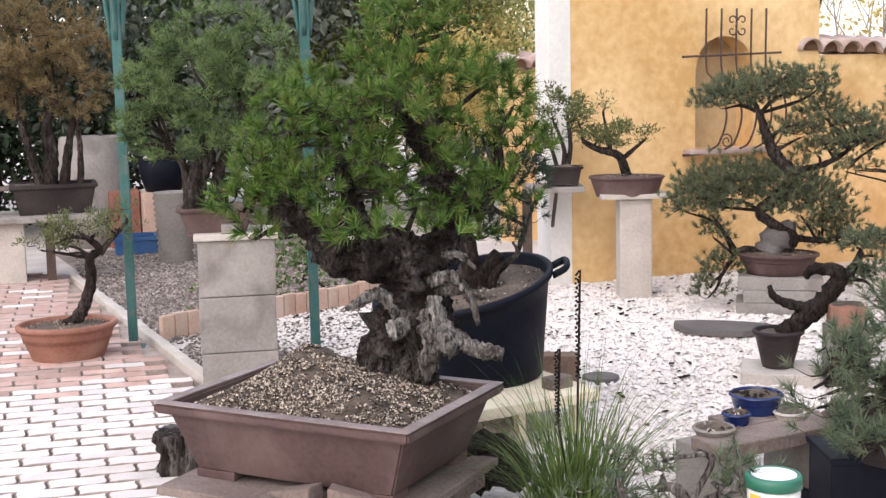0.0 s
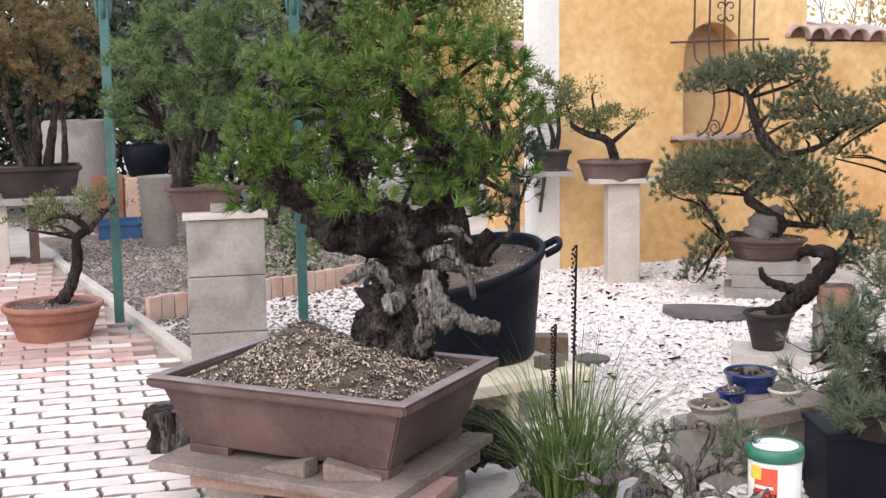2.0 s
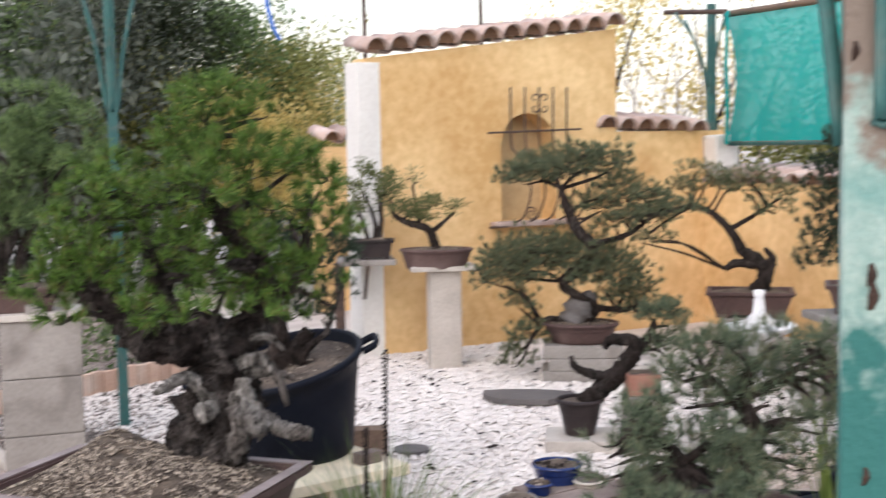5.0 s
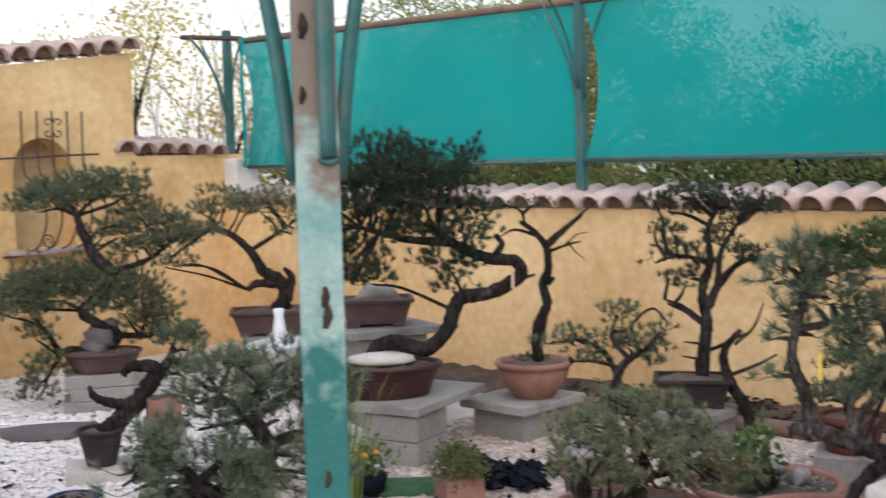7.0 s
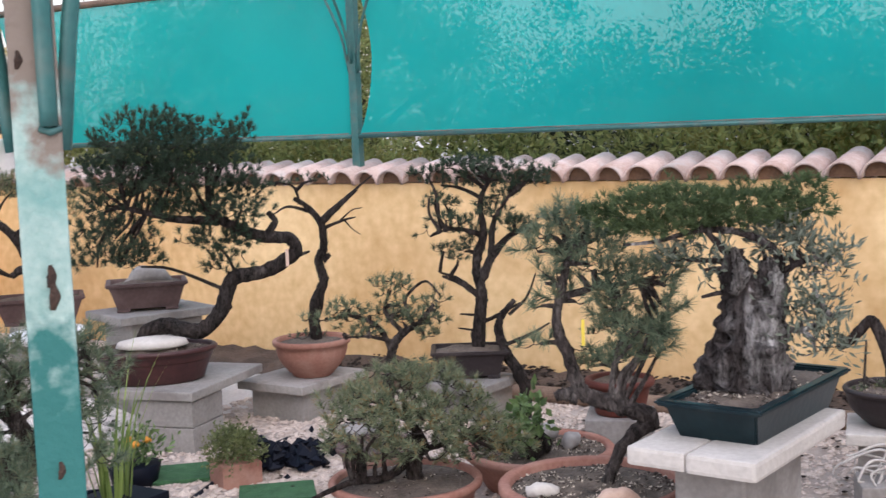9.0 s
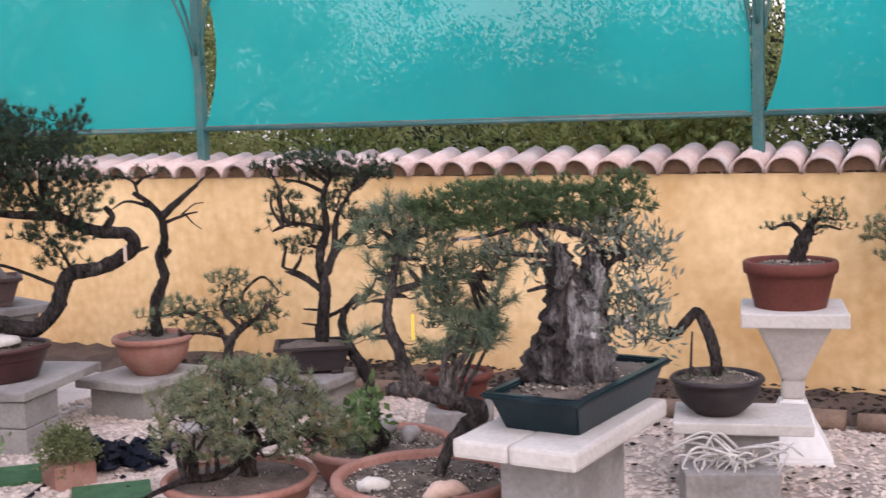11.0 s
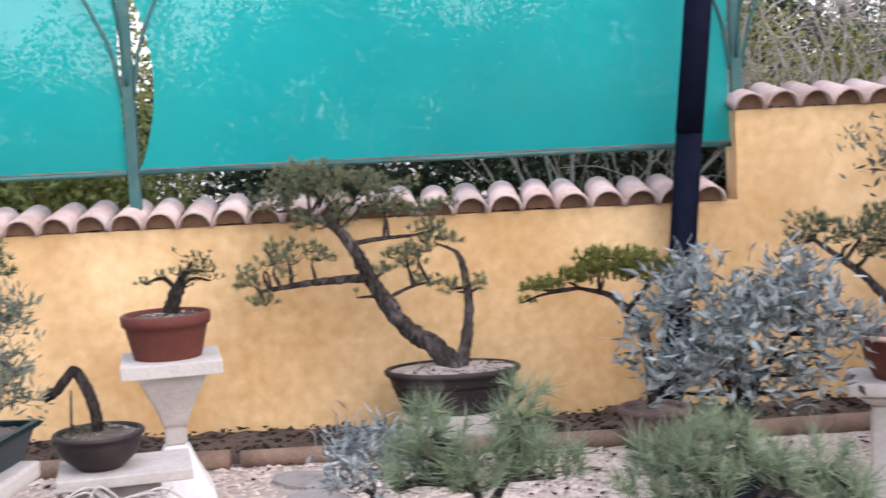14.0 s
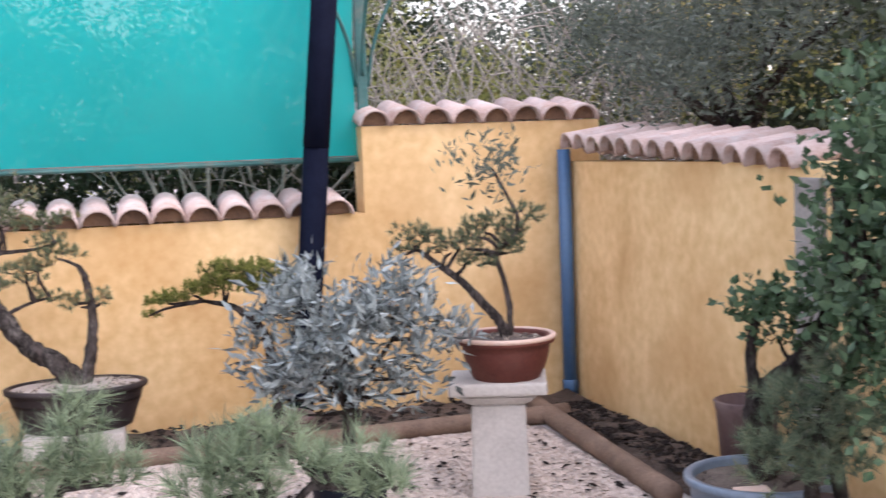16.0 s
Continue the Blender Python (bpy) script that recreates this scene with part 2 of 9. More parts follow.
TIMBER = surface("weathered_timber", (0.095, 0.070, 0.058), (0.27, 0.215, 0.19), 5, 90, 0.9, 0.5, vary=0.15, stain=(0.16, 0.11, 0.09), stain_scale=6)
LOG = surface("garden_log", (0.13, 0.085, 0.06), (0.27, 0.18, 0.125), 5, 80, 0.9, 0.6, stain=(0.07, 0.045, 0.035), stain_scale=5)
IRON = surface("rusty_iron", (0.035, 0.022, 0.018), (0.10, 0.06, 0.045), 20, 90, 0.7, 0.4)
PIPE_BLUE = surface("blue_pipe", (0.05, 0.11, 0.22), (0.075, 0.155, 0.29), 3, 50, 0.4, 0.05)
POLE_DARK = surface("tarred_pole", (0.004, 0.005, 0.013), (0.007, 0.009, 0.021), 9, 50, 0.75, 0.3, shine=0.05)
SLATE = surface("slate", (0.085, 0.075, 0.073), (0.15, 0.135, 0.13), 4, 60, 0.7, 0.4)
TERRACOTTA_PALE = surface("pale_clay", (0.42, 0.27, 0.20), (0.58, 0.42, 0.33), 5, 70, 0.85, 0.3, vary=0.1, stain=(0.5, 0.45, 0.4), stain_scale=6)
BROWN_CHIP = surface("fawn_chip", (0.34, 0.265, 0.215), (0.66, 0.55, 0.47), 18, 90, 0.9, 0.3)

# ---- building helpers ----
def part(name, bm, material, parent=None, label="", smooth=False):
    """One bmesh as one mesh object under a thing or part."""
    me = bpy.data.meshes.new(name)
    bm.to_mesh(me)
    bm.free()
    if smooth:
        me.shade_smooth()
    me.materials.append(material)
    ob = new(name, me)
    if parent:
        ob.parent = parent
    if label:
        ob["label"] = label
    return ob


def thing(name, place, turn=0.0, label="", category="", group="", kind=""):
    """An Empty at a thing's base, turned about the vertical by degrees."""
    ob = new(name)
    ob.empty_display_size = 0.1
    ob.matrix_world = pose(*place, 0, 0, turn)
    return tagged(ob, label, category, group, kind)


def box(bm, x0, x1, y0, y1, z0, z1, bevel=0.0, m=None, jitter=0.0):
    vs = bmesh.ops.create_cube(bm, size=1.0)["verts"]
    for v in vs:
        v.co = Vector((x0 + (v.co.x + 0.5) * (x1 - x0), y0 + (v.co.y + 0.5) * (y1 - y0), z0 + (v.co.z + 0.5) * (z1 - z0)))
        if jitter:
            v.co += Vector([random.uniform(-jitter, jitter) for _ in range(3)])
    if m is not None:
        bmesh.ops.transform(bm, matrix=m, verts=vs)
    if bevel:
        edges = list({e for v in vs for e in v.link_edges})
        bmesh.ops.bevel(bm, geom=edges, offset=bevel, segments=2, affect="EDGES", profile=0.6)
    return bm


def boxed(*a, **k):
    return box(bmesh.new(), *a, **k)


def smooth_path(points, steps=6):
    """A Catmull-Rom line through the points."""
    ps = [Vector(p) for p in points]
    if len(ps) < 3:
        return [ps[0].lerp(ps[-1], i / steps) for i in range(steps + 1)]
    ps = [ps[0] * 2 - ps[1]] + ps + [ps[-1] * 2 - ps[-2]]
    out = []
    for a, b, c, d in zip(ps, ps[1:], ps[2:], ps[3:]):
        for i in range(steps):
            t = i / steps
            out.append(0.5 * ((2 * b) + (c - a) * t + (2 * a - 5 * b + 4 * c - d) * t * t + (3 * b - a - 3 * c + d) * t ** 3))
    out.append(ps[-2])
    return out


def tube(bm, path, radii, sides=8, rough=0.0, cap=True, flat=1.0, ridge=0.0):
    """A tapering tube along a line; rough: how gnarled its skin is."""
    n = len(path)
    rings, side = [], Vector((0.83, 0.55, 0.1))
    for i, p in enumerate(path):
        way = (path[min(i + 1, n - 1)] - path[max(i - 1, 0)]).normalized()
        a = side - way * side.dot(way)
        if a.length < 0.05:
            a = way.orthogonal()
        a.normalize()
        side = a
        b = way.cross(a)
        k = i * (len(radii) - 1) / max(n - 1, 1)
        j = min(int(k), len(radii) - 2) if len(radii) > 1 else 0
        r = radii[j] + (radii[min(j + 1, len(radii) - 1)] - radii[j]) * (k - j)
        ring = []
        for s in range(sides):
            q = 2 * math.pi * s / sides
            co = p + (a * math.cos(q) + b * math.sin(q) * flat) * r
            if rough:
                w = noise.noise(co * (1.1 / max(r, 0.008))) * 0.55 + noise.noise(co * (2.7 / max(r, 0.008))) * 0.35
                if ridge:
                    twist = Vector((math.cos(q + i * 0.05) * 1.7, math.sin(q + i * 0.05) * 1.7, i * 0.11 + path[0].x * 9))
                    w += (0.42 - 1.5 * abs(noise.noise(twist * 1.3))) * ridge + noise.noise(co * 55) * 0.22 * ridge + noise.noise(co * 120) * 0.12 * ridge
                co += (co - p) * w * rough
            ring.append(bm.verts.new(co))
        rings.append(ring)
    for r0, r1 in zip(rings, rings[1:]):
        for s in range(sides):
            bm.faces.new((r0[s], r0[(s + 1) % sides], r1[(s + 1) % sides], r1[s]))
    if cap:
        bm.faces.new(rings[0][::-1])
        bm.faces.new(rings[-1])
    return bm


def lathe(bm, profile, sides=32, sx=1.0, sy=1.0, at=(0, 0, 0)):
    """Turns (radius, height) pairs about the vertical; sx, sy stretch it to an oval."""
    rings = []
    for r, z in profile:
        rings.append([bm.verts.new((at[0] + r * sx * math.cos(2 * math.pi * s / sides), at[1] + r * sy * math.sin(2 * math.pi * s / sides), at[2] + z)) for s in range(sides)])
    for r0, r1 in zip(rings, rings[1:]):
        for s in range(sides):
            bm.faces.new((r0[s], r0[(s + 1) % sides], r1[(s + 1) % sides], r1[s]))
    bm.faces.new(rings[0][::-1])
    bm.faces.new(rings[-1])
    return bm


def triangles(name, verts, material, parent=None, label="", kind=""):
    """A mesh of loose triangles, three rows of verts each."""
    me = bpy.data.meshes.new(name)
    k = len(verts)
    me.vertices.add(k)
    me.vertices.foreach_set("co", np.asarray(verts, np.float32).ravel())
    me.loops.add(k)
    me.loops.foreach_set("vertex_index", np.arange(k, dtype=np.int32))
    me.polygons.add(k // 3)
    me.polygons.foreach_set("loop_start", np.arange(0, k, 3, dtype=np.int32))
    me.update(calc_edges=True)
    me.materials.append(material)
    ob = new(name, me)
    if parent:
        ob.parent = parent
    return tagged(ob, label, kind=kind)


RNG = np.random.default_rng(7)


# ---- the setting ----
WX, EY, RY = 6.74, 7.74, -3.24      # face of the long wall, of the end wall, of the side wall
LEVEL = 0.0

bm = bmesh.new()
for x0, x1, y0, y1 in ((-400, 400, -400, 400),):
    vs = [bm.verts.new((x, y, LEVEL)) for x, y in ((x0, y0), (x1, y0), (x1, y1), (x0, y1))]
    bm.faces.new(vs)
ground = tagged(part("ground", bm, GRAVEL), "pale gravel ground with earth showing through", "ground", kind="structure")


def wall(name, x0, x1, y0, y1, z0, z1, label):
    ob = part(name, boxed(x0, x1, y0, y1, z0, z1), OCHRE)
    return tagged(ob, label, "wall", kind="structure")


T = 0.20
wall_long = wall("wall_east", WX, WX + T, RY - T, EY, -0.3, 1.10, "ochre rendered garden wall capped with clay tiles")
wall_raised = wall("wall_east_raised", WX, WX + T, RY - T, -2.06, 1.10, 1.565, "raised end of the ochre rendered garden wall")
wall_end = wall("wall_north_low", 5.9, WX + T, EY, EY + T, -0.3, 1.50, "ochre rendered end wall capped with clay tiles")
wall_side = wall("wall_south", 3.2, WX, RY - T, RY, -0.3, 1.33, "ochre rendered side wall under a tile ledge")

# the gable with its arched window niche: a face cut out of strips
def gable():
    bm = bmesh.new()
    x0, x1, wl, wr, wb, ws = 3.86, 5.9, 4.9, 5.36, 0.87, 1.42
    top = lambda x: 2.02 + (x - 3.97) * 0.122
    xs = [x0, wl] + [wl + (wr - wl) * i / 12 for i in range(1, 12)] + [wr, x1]
    arch = lambda x: ws + math.sqrt(max(0.0, ((wr - wl) / 2) ** 2 - (x - (wl + wr) / 2) ** 2)) * 0.95
    for y in (EY, EY + T):
        for a, b in zip(xs, xs[1:]):
            inside = wl - 1e-6 <= a and b <= wr + 1e-6
            spans = [((-0.3, -0.3), (wb, wb)), ((arch(a), arch(b)), (top(a), top(b)))] if inside else [((-0.3, -0.3), (top(a), top(b)))]
            for (la, lb), (ha, hb) in spans:
                q = [bm.verts.new(v) for v in ((a, y, la), (b, y, lb), (b, y, hb), (a, y, ha))]
                bm.faces.new(q if y == EY else q[::-1])
    def side(pts):
        for (a, za), (b, zb) in zip(pts, pts[1:]):
            bm.faces.new([bm.verts.new(v) for v in ((a, EY, za), (a, EY + T, za), (b, EY + T, zb), (b, EY, zb))])
    side([(x0, -0.3), (x0, top(x0))])
    side([(x, top(x)) for x in xs])
    side([(x1, top(x1)), (x1, -0.3)])
    hole = [(wl, wb)] + [(x, arch(x)) for x in xs[1:-1]] + [(wr, wb), (wl, wb)]
    side(hole)
    bmesh.ops.remove_doubles(bm, verts=bm.verts, dist=0.0005)
    return bm


wall_gable = tagged(part("wall_north_gable", gable(), OCHRE), "tall ochre rendered wall with an arched window opening", "wall", kind="structure")

# ---- kinds of plants and pots ----
PINE = leafy("pine_needles", (0.030, 0.048, 0.028), (0.225, 0.255, 0.150), clump=16, dry=(0.16, 0.13, 0.06))
PINE_GREEN = leafy("fresh_pine_needles", (0.007, 0.020, 0.006), (0.155, 0.27, 0.046), through=0.2, clump=20, dry=(0.17, 0.15, 0.05))
PINE_BLUE = leafy("bluish_pine_needles", (0.030, 0.052, 0.034), (0.22, 0.265, 0.165), clump=16, dry=(0.2, 0.19, 0.11))
PINE_PALE = leafy("pale_pine_needles", (0.072, 0.104, 0.062), (0.285, 0.345, 0.21), clump=16)
JUNIPER = leafy("juniper_scales", (0.035, 0.060, 0.025), (0.125, 0.165, 0.070), clump=9)
JUNIPER_GREEN = leafy("green_juniper_scales", (0.035, 0.070, 0.026), (0.21, 0.29, 0.11), clump=12)
JUNIPER_RUST = leafy("rusty_juniper_scales", (0.10, 0.075, 0.034), (0.32, 0.24, 0.115), clump=5)
GOLDEN = leafy("golden_juniper_scales", (0.075, 0.085, 0.015), (0.24, 0.25, 0.06), clump=8)
DARK_PINE = leafy("dark_needles", (0.014, 0.026, 0.018), (0.070, 0.100, 0.060), clump=8)
OLIVE = leafy("olive_leaves", (0.012, 0.018, 0.018), (0.36, 0.40, 0.39), through=0.15, clump=14, gloss=0.32)
OLIVE_DULL = leafy("dull_olive_leaves", (0.042, 0.053, 0.038), (0.17, 0.19, 0.15), clump=6, gloss=0.45)
OLIVE_SHOOT = leafy("grey_olive_shoots", (0.05, 0.06, 0.042), (0.24, 0.265, 0.20), clump=12, gloss=0.45)
BROAD = leafy("green_leaves", (0.03, 0.06, 0.02), (0.16, 0.23, 0.08), clump=5, gloss=0.45)
HEDGE = leafy("hedge_leaves", (0.060, 0.078, 0.022), (0.40, 0.40, 0.14), through=0.5, clump=2.2, gloss=0.5, dry=(0.3, 0.26, 0.08))
# golden leaves, brightened so that the glow of backlight is in their colour
GOLD_LEAF = leafy("sunlit_gold_leaves", (0.34, 0.27, 0.08), (0.80, 0.64, 0.26), through=0.7, clump=2.0)
DARK_LEAF = leafy("dark_leaves", (0.010, 0.016, 0.008), (0.055, 0.07, 0.035), clump=1.2)
BROAD_DULL = leafy("small_dull_leaves", (0.055, 0.07, 0.028), (0.19, 0.21, 0.085), clump=8, gloss=0.5)
IVY = leafy("broad_dark_leaves", (0.022, 0.045, 0.022), (0.11, 0.17, 0.09), clump=5, gloss=0.35)
PINE_MIXED = leafy("mixed_needles", (0.055, 0.072, 0.036), (0.29, 0.32, 0.19), clump=14, dry=(0.32, 0.20, 0.08))
IRIS_LEAF = leafy("iris_blades", (0.09, 0.15, 0.03), (0.27, 0.34, 0.09), clump=6)
GRASSY = leafy("grass_blades", (0.026, 0.055, 0.014), (0.17, 0.24, 0.07), clump=14)


def units(n):
    v = RNG.normal(size=(n, 3))
    return v / np.linalg.norm(v, axis=1, keepdims=True)


def needles(centres, ways, count, length, spread, width):
    """Tufts of needles: count thin triangles from each centre, round its way."""
    c, w = np.repeat(centres, count, 0), np.repeat(ways, count, 0)
    d = w + units(len(c)) * spread
    d /= np.linalg.norm(d, axis=1, keepdims=True)
    s = np.cross(d, units(len(c)))
    s /= np.linalg.norm(s, axis=1, keepdims=True) + 1e-9
    l = length * RNG.uniform(0.6, 1.1, (len(c), 1))
    k = width * RNG.uniform(0.7, 1.3, (len(c), 1))
    start = c + d * l * RNG.uniform(0.0, 0.15, (len(c), 1)) - w * length * RNG.uniform(0, 0.4, (len(c), 1))
    return np.stack([start - s * k, start + s * k, start + d * l], 1).reshape(-1, 3)


def leaves(centres, ways, count, length, spread=1.0, width=0.3, scatter=0.8):
    """Leaves of two triangles each, scattered about each centre."""
    c = np.repeat(centres, count, 0) + RNG.normal(size=(len(centres) * count, 3)) * length * scatter
    d = np.repeat(ways, count, 0) + units(len(c)) * spread
    d /= np.linalg.norm(d, axis=1, keepdims=True)
    s = np.cross(d, units(len(c)))
    s /= np.linalg.norm(s, axis=1, keepdims=True) + 1e-9
    l = length * RNG.uniform(0.6, 1.2, (len(c), 1))
    k = l * width * 0.5
    n = np.cross(d, s)
    mid = c + d * l * 0.45 + n * l * RNG.uniform(-0.08, 0.08, (len(c), 1))
    tip, a, b = c + d * l, mid - s * k, mid + s * k
    return np.stack([c, a, tip, c, tip, b], 1).reshape(-1, 3)


def pad_points(pads, gap):
    """Places and outward ways over the clouds of foliage; a pad: (x, y, z, rx, rz) or with ry."""
    cs, ws = [], []
    for p in pads:
        x, y, z, rx, rz = p[:5]
        ry = p[5] if len(p) > 5 else 0.75 * rx
        n = max(6, int(3.3 * (rx * ry + rx * rz + ry * rz) / gap ** 2))
        v = units(n)
        v[:, 2] = np.where(v[:, 2] < -0.6, -v[:, 2] * 0.7, v[:, 2])
        r = RNG.uniform(0.12, 1.35, (n, 1)) ** 0.6
        lump = 1 + 0.25 * np.sin(v[:, :1] * 6.1 + x * 9) * np.cos(v[:, 1:2] * 5.3 + z * 7)
        cs.append(np.array([x, y, z]) + v * r * lump * np.array([rx, ry, rz]))
        w = v / np.array([rx, ry, rz]) * min(rx, ry, rz) + np.array([0, 0, 0.45])
        ws.append(w / np.linalg.norm(w, axis=1, keepdims=True))
    return np.concatenate(cs), np.concatenate(ws)


def brush(centres, ways, count, length, width=0.0016, opening=1.35, shoot=0.6):
    """Bottle-brush tufts: needles that stand round the end of a shoot and point forwards."""
    c, w = np.repeat(centres, count, 0), np.repeat(ways, count, 0)
    u = units(len(c))
    u -= w * (u * w).sum(1, keepdims=True)
    u /= np.linalg.norm(u, axis=1, keepdims=True) + 1e-9
    a = RNG.uniform(0.15, opening, (len(c), 1))
    d = w * np.cos(a) + u * np.sin(a)
    s = np.cross(d, units(len(c)))
    s /= np.linalg.norm(s, axis=1, keepdims=True) + 1e-9
    size = np.repeat(RNG.uniform(0.75, 1.15, (len(centres), 1)), count, 0)
    l = length * size * RNG.uniform(0.75, 1.1, (len(c), 1))
    k = width * RNG.uniform(0.7, 1.3, (len(c), 1))
    start = c - w * length * size * RNG.uniform(-0.1, shoot, (len(c), 1))
    return np.stack([start - s * k, start + s * k, start + d * l], 1).reshape(-1, 3)


def tuft_points(pads, spacing, gaps=-0.25):
    """Ends of shoots over the clouds of foliage, well apart and in clumps with gaps between; for each pad its places and ways."""
    kept, out = np.zeros((0, 3)), []
    waves = units(4) * RNG.uniform(0.8, 1.3, (4, 1)) * 1.25 / spacing
    phase = RNG.uniform(0, 6.28, 4)
    for p in pads:
        x, y, z, rx, rz = p[:5]
        ry = p[5] if len(p) > 5 else 0.75 * rx
        n = max(24, int(22 * (rx * ry + rx * rz + ry * rz) / spacing ** 2))
        v = units(n)
        v[:, 2] = np.where(v[:, 2] < -0.35, -v[:, 2], v[:, 2])
        r = RNG.uniform(0.45, 1.12, (n, 1)) + 0.25 * (RNG.random((n, 1)) > 0.9)
        lump = 1 + 0.22 * np.sin(v[:, :1] * 6.1 + x * 9) * np.cos(v[:, 1:2] * 5.3 + z * 7)
        c = np.array([x, y, z]) + v * r * lump * np.array([rx, ry, rz])
        w = v / np.array([rx, ry, rz]) * min(rx, ry, rz) + np.array([0, 0, 0.5]) + RNG.normal(size=(n, 3)) * 0.28
        w /= np.linalg.norm(w, axis=1, keepdims=True)
        mine = []
        clump = np.sin(c @ waves.T + phase).sum(1)
        for i in range(n):
            if clump[i] < gaps:
                continue
            if len(kept) == 0 or ((kept - c[i]) ** 2).sum(1).min() > (spacing * RNG.uniform(0.7, 1.1)) ** 2:
                kept = np.vstack([kept, c[i]])
                mine.append(i)
        out.append((c[mine], w[mine]))
    return out


def twigs(bm, paths, pads, ends, thick, length, rough=0.25):
    """A branch from the nearest limb to every pad; forking twigs lead on to the end of every shoot."""
    pts = [p for path in paths for p in path]
    for p, (c, w) in zip(pads, ends):
        mid_pad = Vector(p[:3])
        low = mid_pad - Vector((0, 0, p[4] * 0.5))
        near = min(pts, key=lambda q: (q - low).length + max(0, q.z - low.z) * 0.8)
        mid = near.lerp(low, 0.55) + Vector((random.uniform(-1, 1), random.uniform(-1, 1), random.uniform(-0.2, 1))) * 0.14 * (low - near).length
        line = smooth_path([near, mid, low], 4)
        tube(bm, line, [thick, thick * 0.75, thick * 0.45], 6, rough, cap=False)
        nodes = np.array([tuple(q) for q in line[len(line) // 2:]])
        order = np.argsort([((nodes - e) ** 2).sum(1).min() for e in c]) if len(c) else []
        for i in order:
            e = Vector(c[i]) - Vector(w[i]) * length * 0.45
            dist = ((nodes - np.array(e)) ** 2).sum(1)
            a = Vector(nodes[int(dist.argmin())])
            m = a.lerp(e, 0.5) + Vector((random.uniform(-0.1, 0.1), random.uniform(-0.1, 0.1), -0.16)) * (e - a).length
            t = thick * random.uniform(0.16, 0.3)
            tube(bm, smooth_path([a, m, e], 3), [t, t * 0.7, t * 0.4], 4, cap=False)
            nodes = np.vstack([nodes, np.array(m)[None], np.array(e)[None]])


def plant(owner, limbs, pads, style, leaf, bark=None, length=0.04, count=20, gap=None, thick=0.01, sides=10, rough=0.45, width=None, more=0, ridge=0.0, loose=0.97, full=2.4, upright=0.0, gaps=-0.25):
    """Trunk, branches and foliage under a thing. limbs: (points, radii) in metres from the thing's base."""
    bark = bark or BARK
    paths = []
    for pts, radii in limbs:
        path = smooth_path(pts, 12 if ridge else 7)
        paths.append(path)
        part("limb" if len(paths) > 1 else "trunk", tube(bmesh.new(), path, radii, sides, rough, ridge=ridge), bark, owner, smooth=True)
    if not pads:
        return
    extra = []
    for p in pads:
        others = sorted((o for o in pads if o is not p), key=lambda o: (Vector(o[:3]) - Vector(p[:3])).length)[:3]
        for o in random.sample(others, min(more, len(others))):
            f = random.uniform(0.35, 0.65)
            extra.append((*[p[i] + (o[i] - p[i]) * f + random.uniform(-0.3, 0.3) * p[4] for i in range(3)], p[3] * 0.85, p[4] * 0.85))
    pads = list(pads) + extra
    pads = [(p[0], p[1] + random.uniform(-0.45, 0.45) * p[3], *p[2:]) for p in pads]
    gap = gap or length * 0.8
    ends = tuft_points(pads, gap * loose, gaps)
    bm = bmesh.new()
    twigs(bm, [p[len(p) // 3:] for p in paths], pads, ends, thick, length)
    tagged(part("branching", bm, bark, owner, smooth=True), kind="stuff")
    c, w = np.concatenate([e[0] for e in ends]), np.concatenate([e[1] for e in ends])
    if upright:
        w = w * (1 - upright) + np.array([0, 0, upright])
        w /= np.linalg.norm(w, axis=1, keepdims=True)
    if style == "pine":
        v = brush(c, w, int(count * full), length * 0.85, width or 0.0015)
    elif style == "juniper":
        v = brush(c, w, int(count * full), length, width or 0.0026, 1.5, 0.9)
    else:
        v = leaves(c, w, int(count * full), length, 1.0, width or 0.34, 0.55)
    triangles("foliage", v, leaf, owner, kind="stuff")


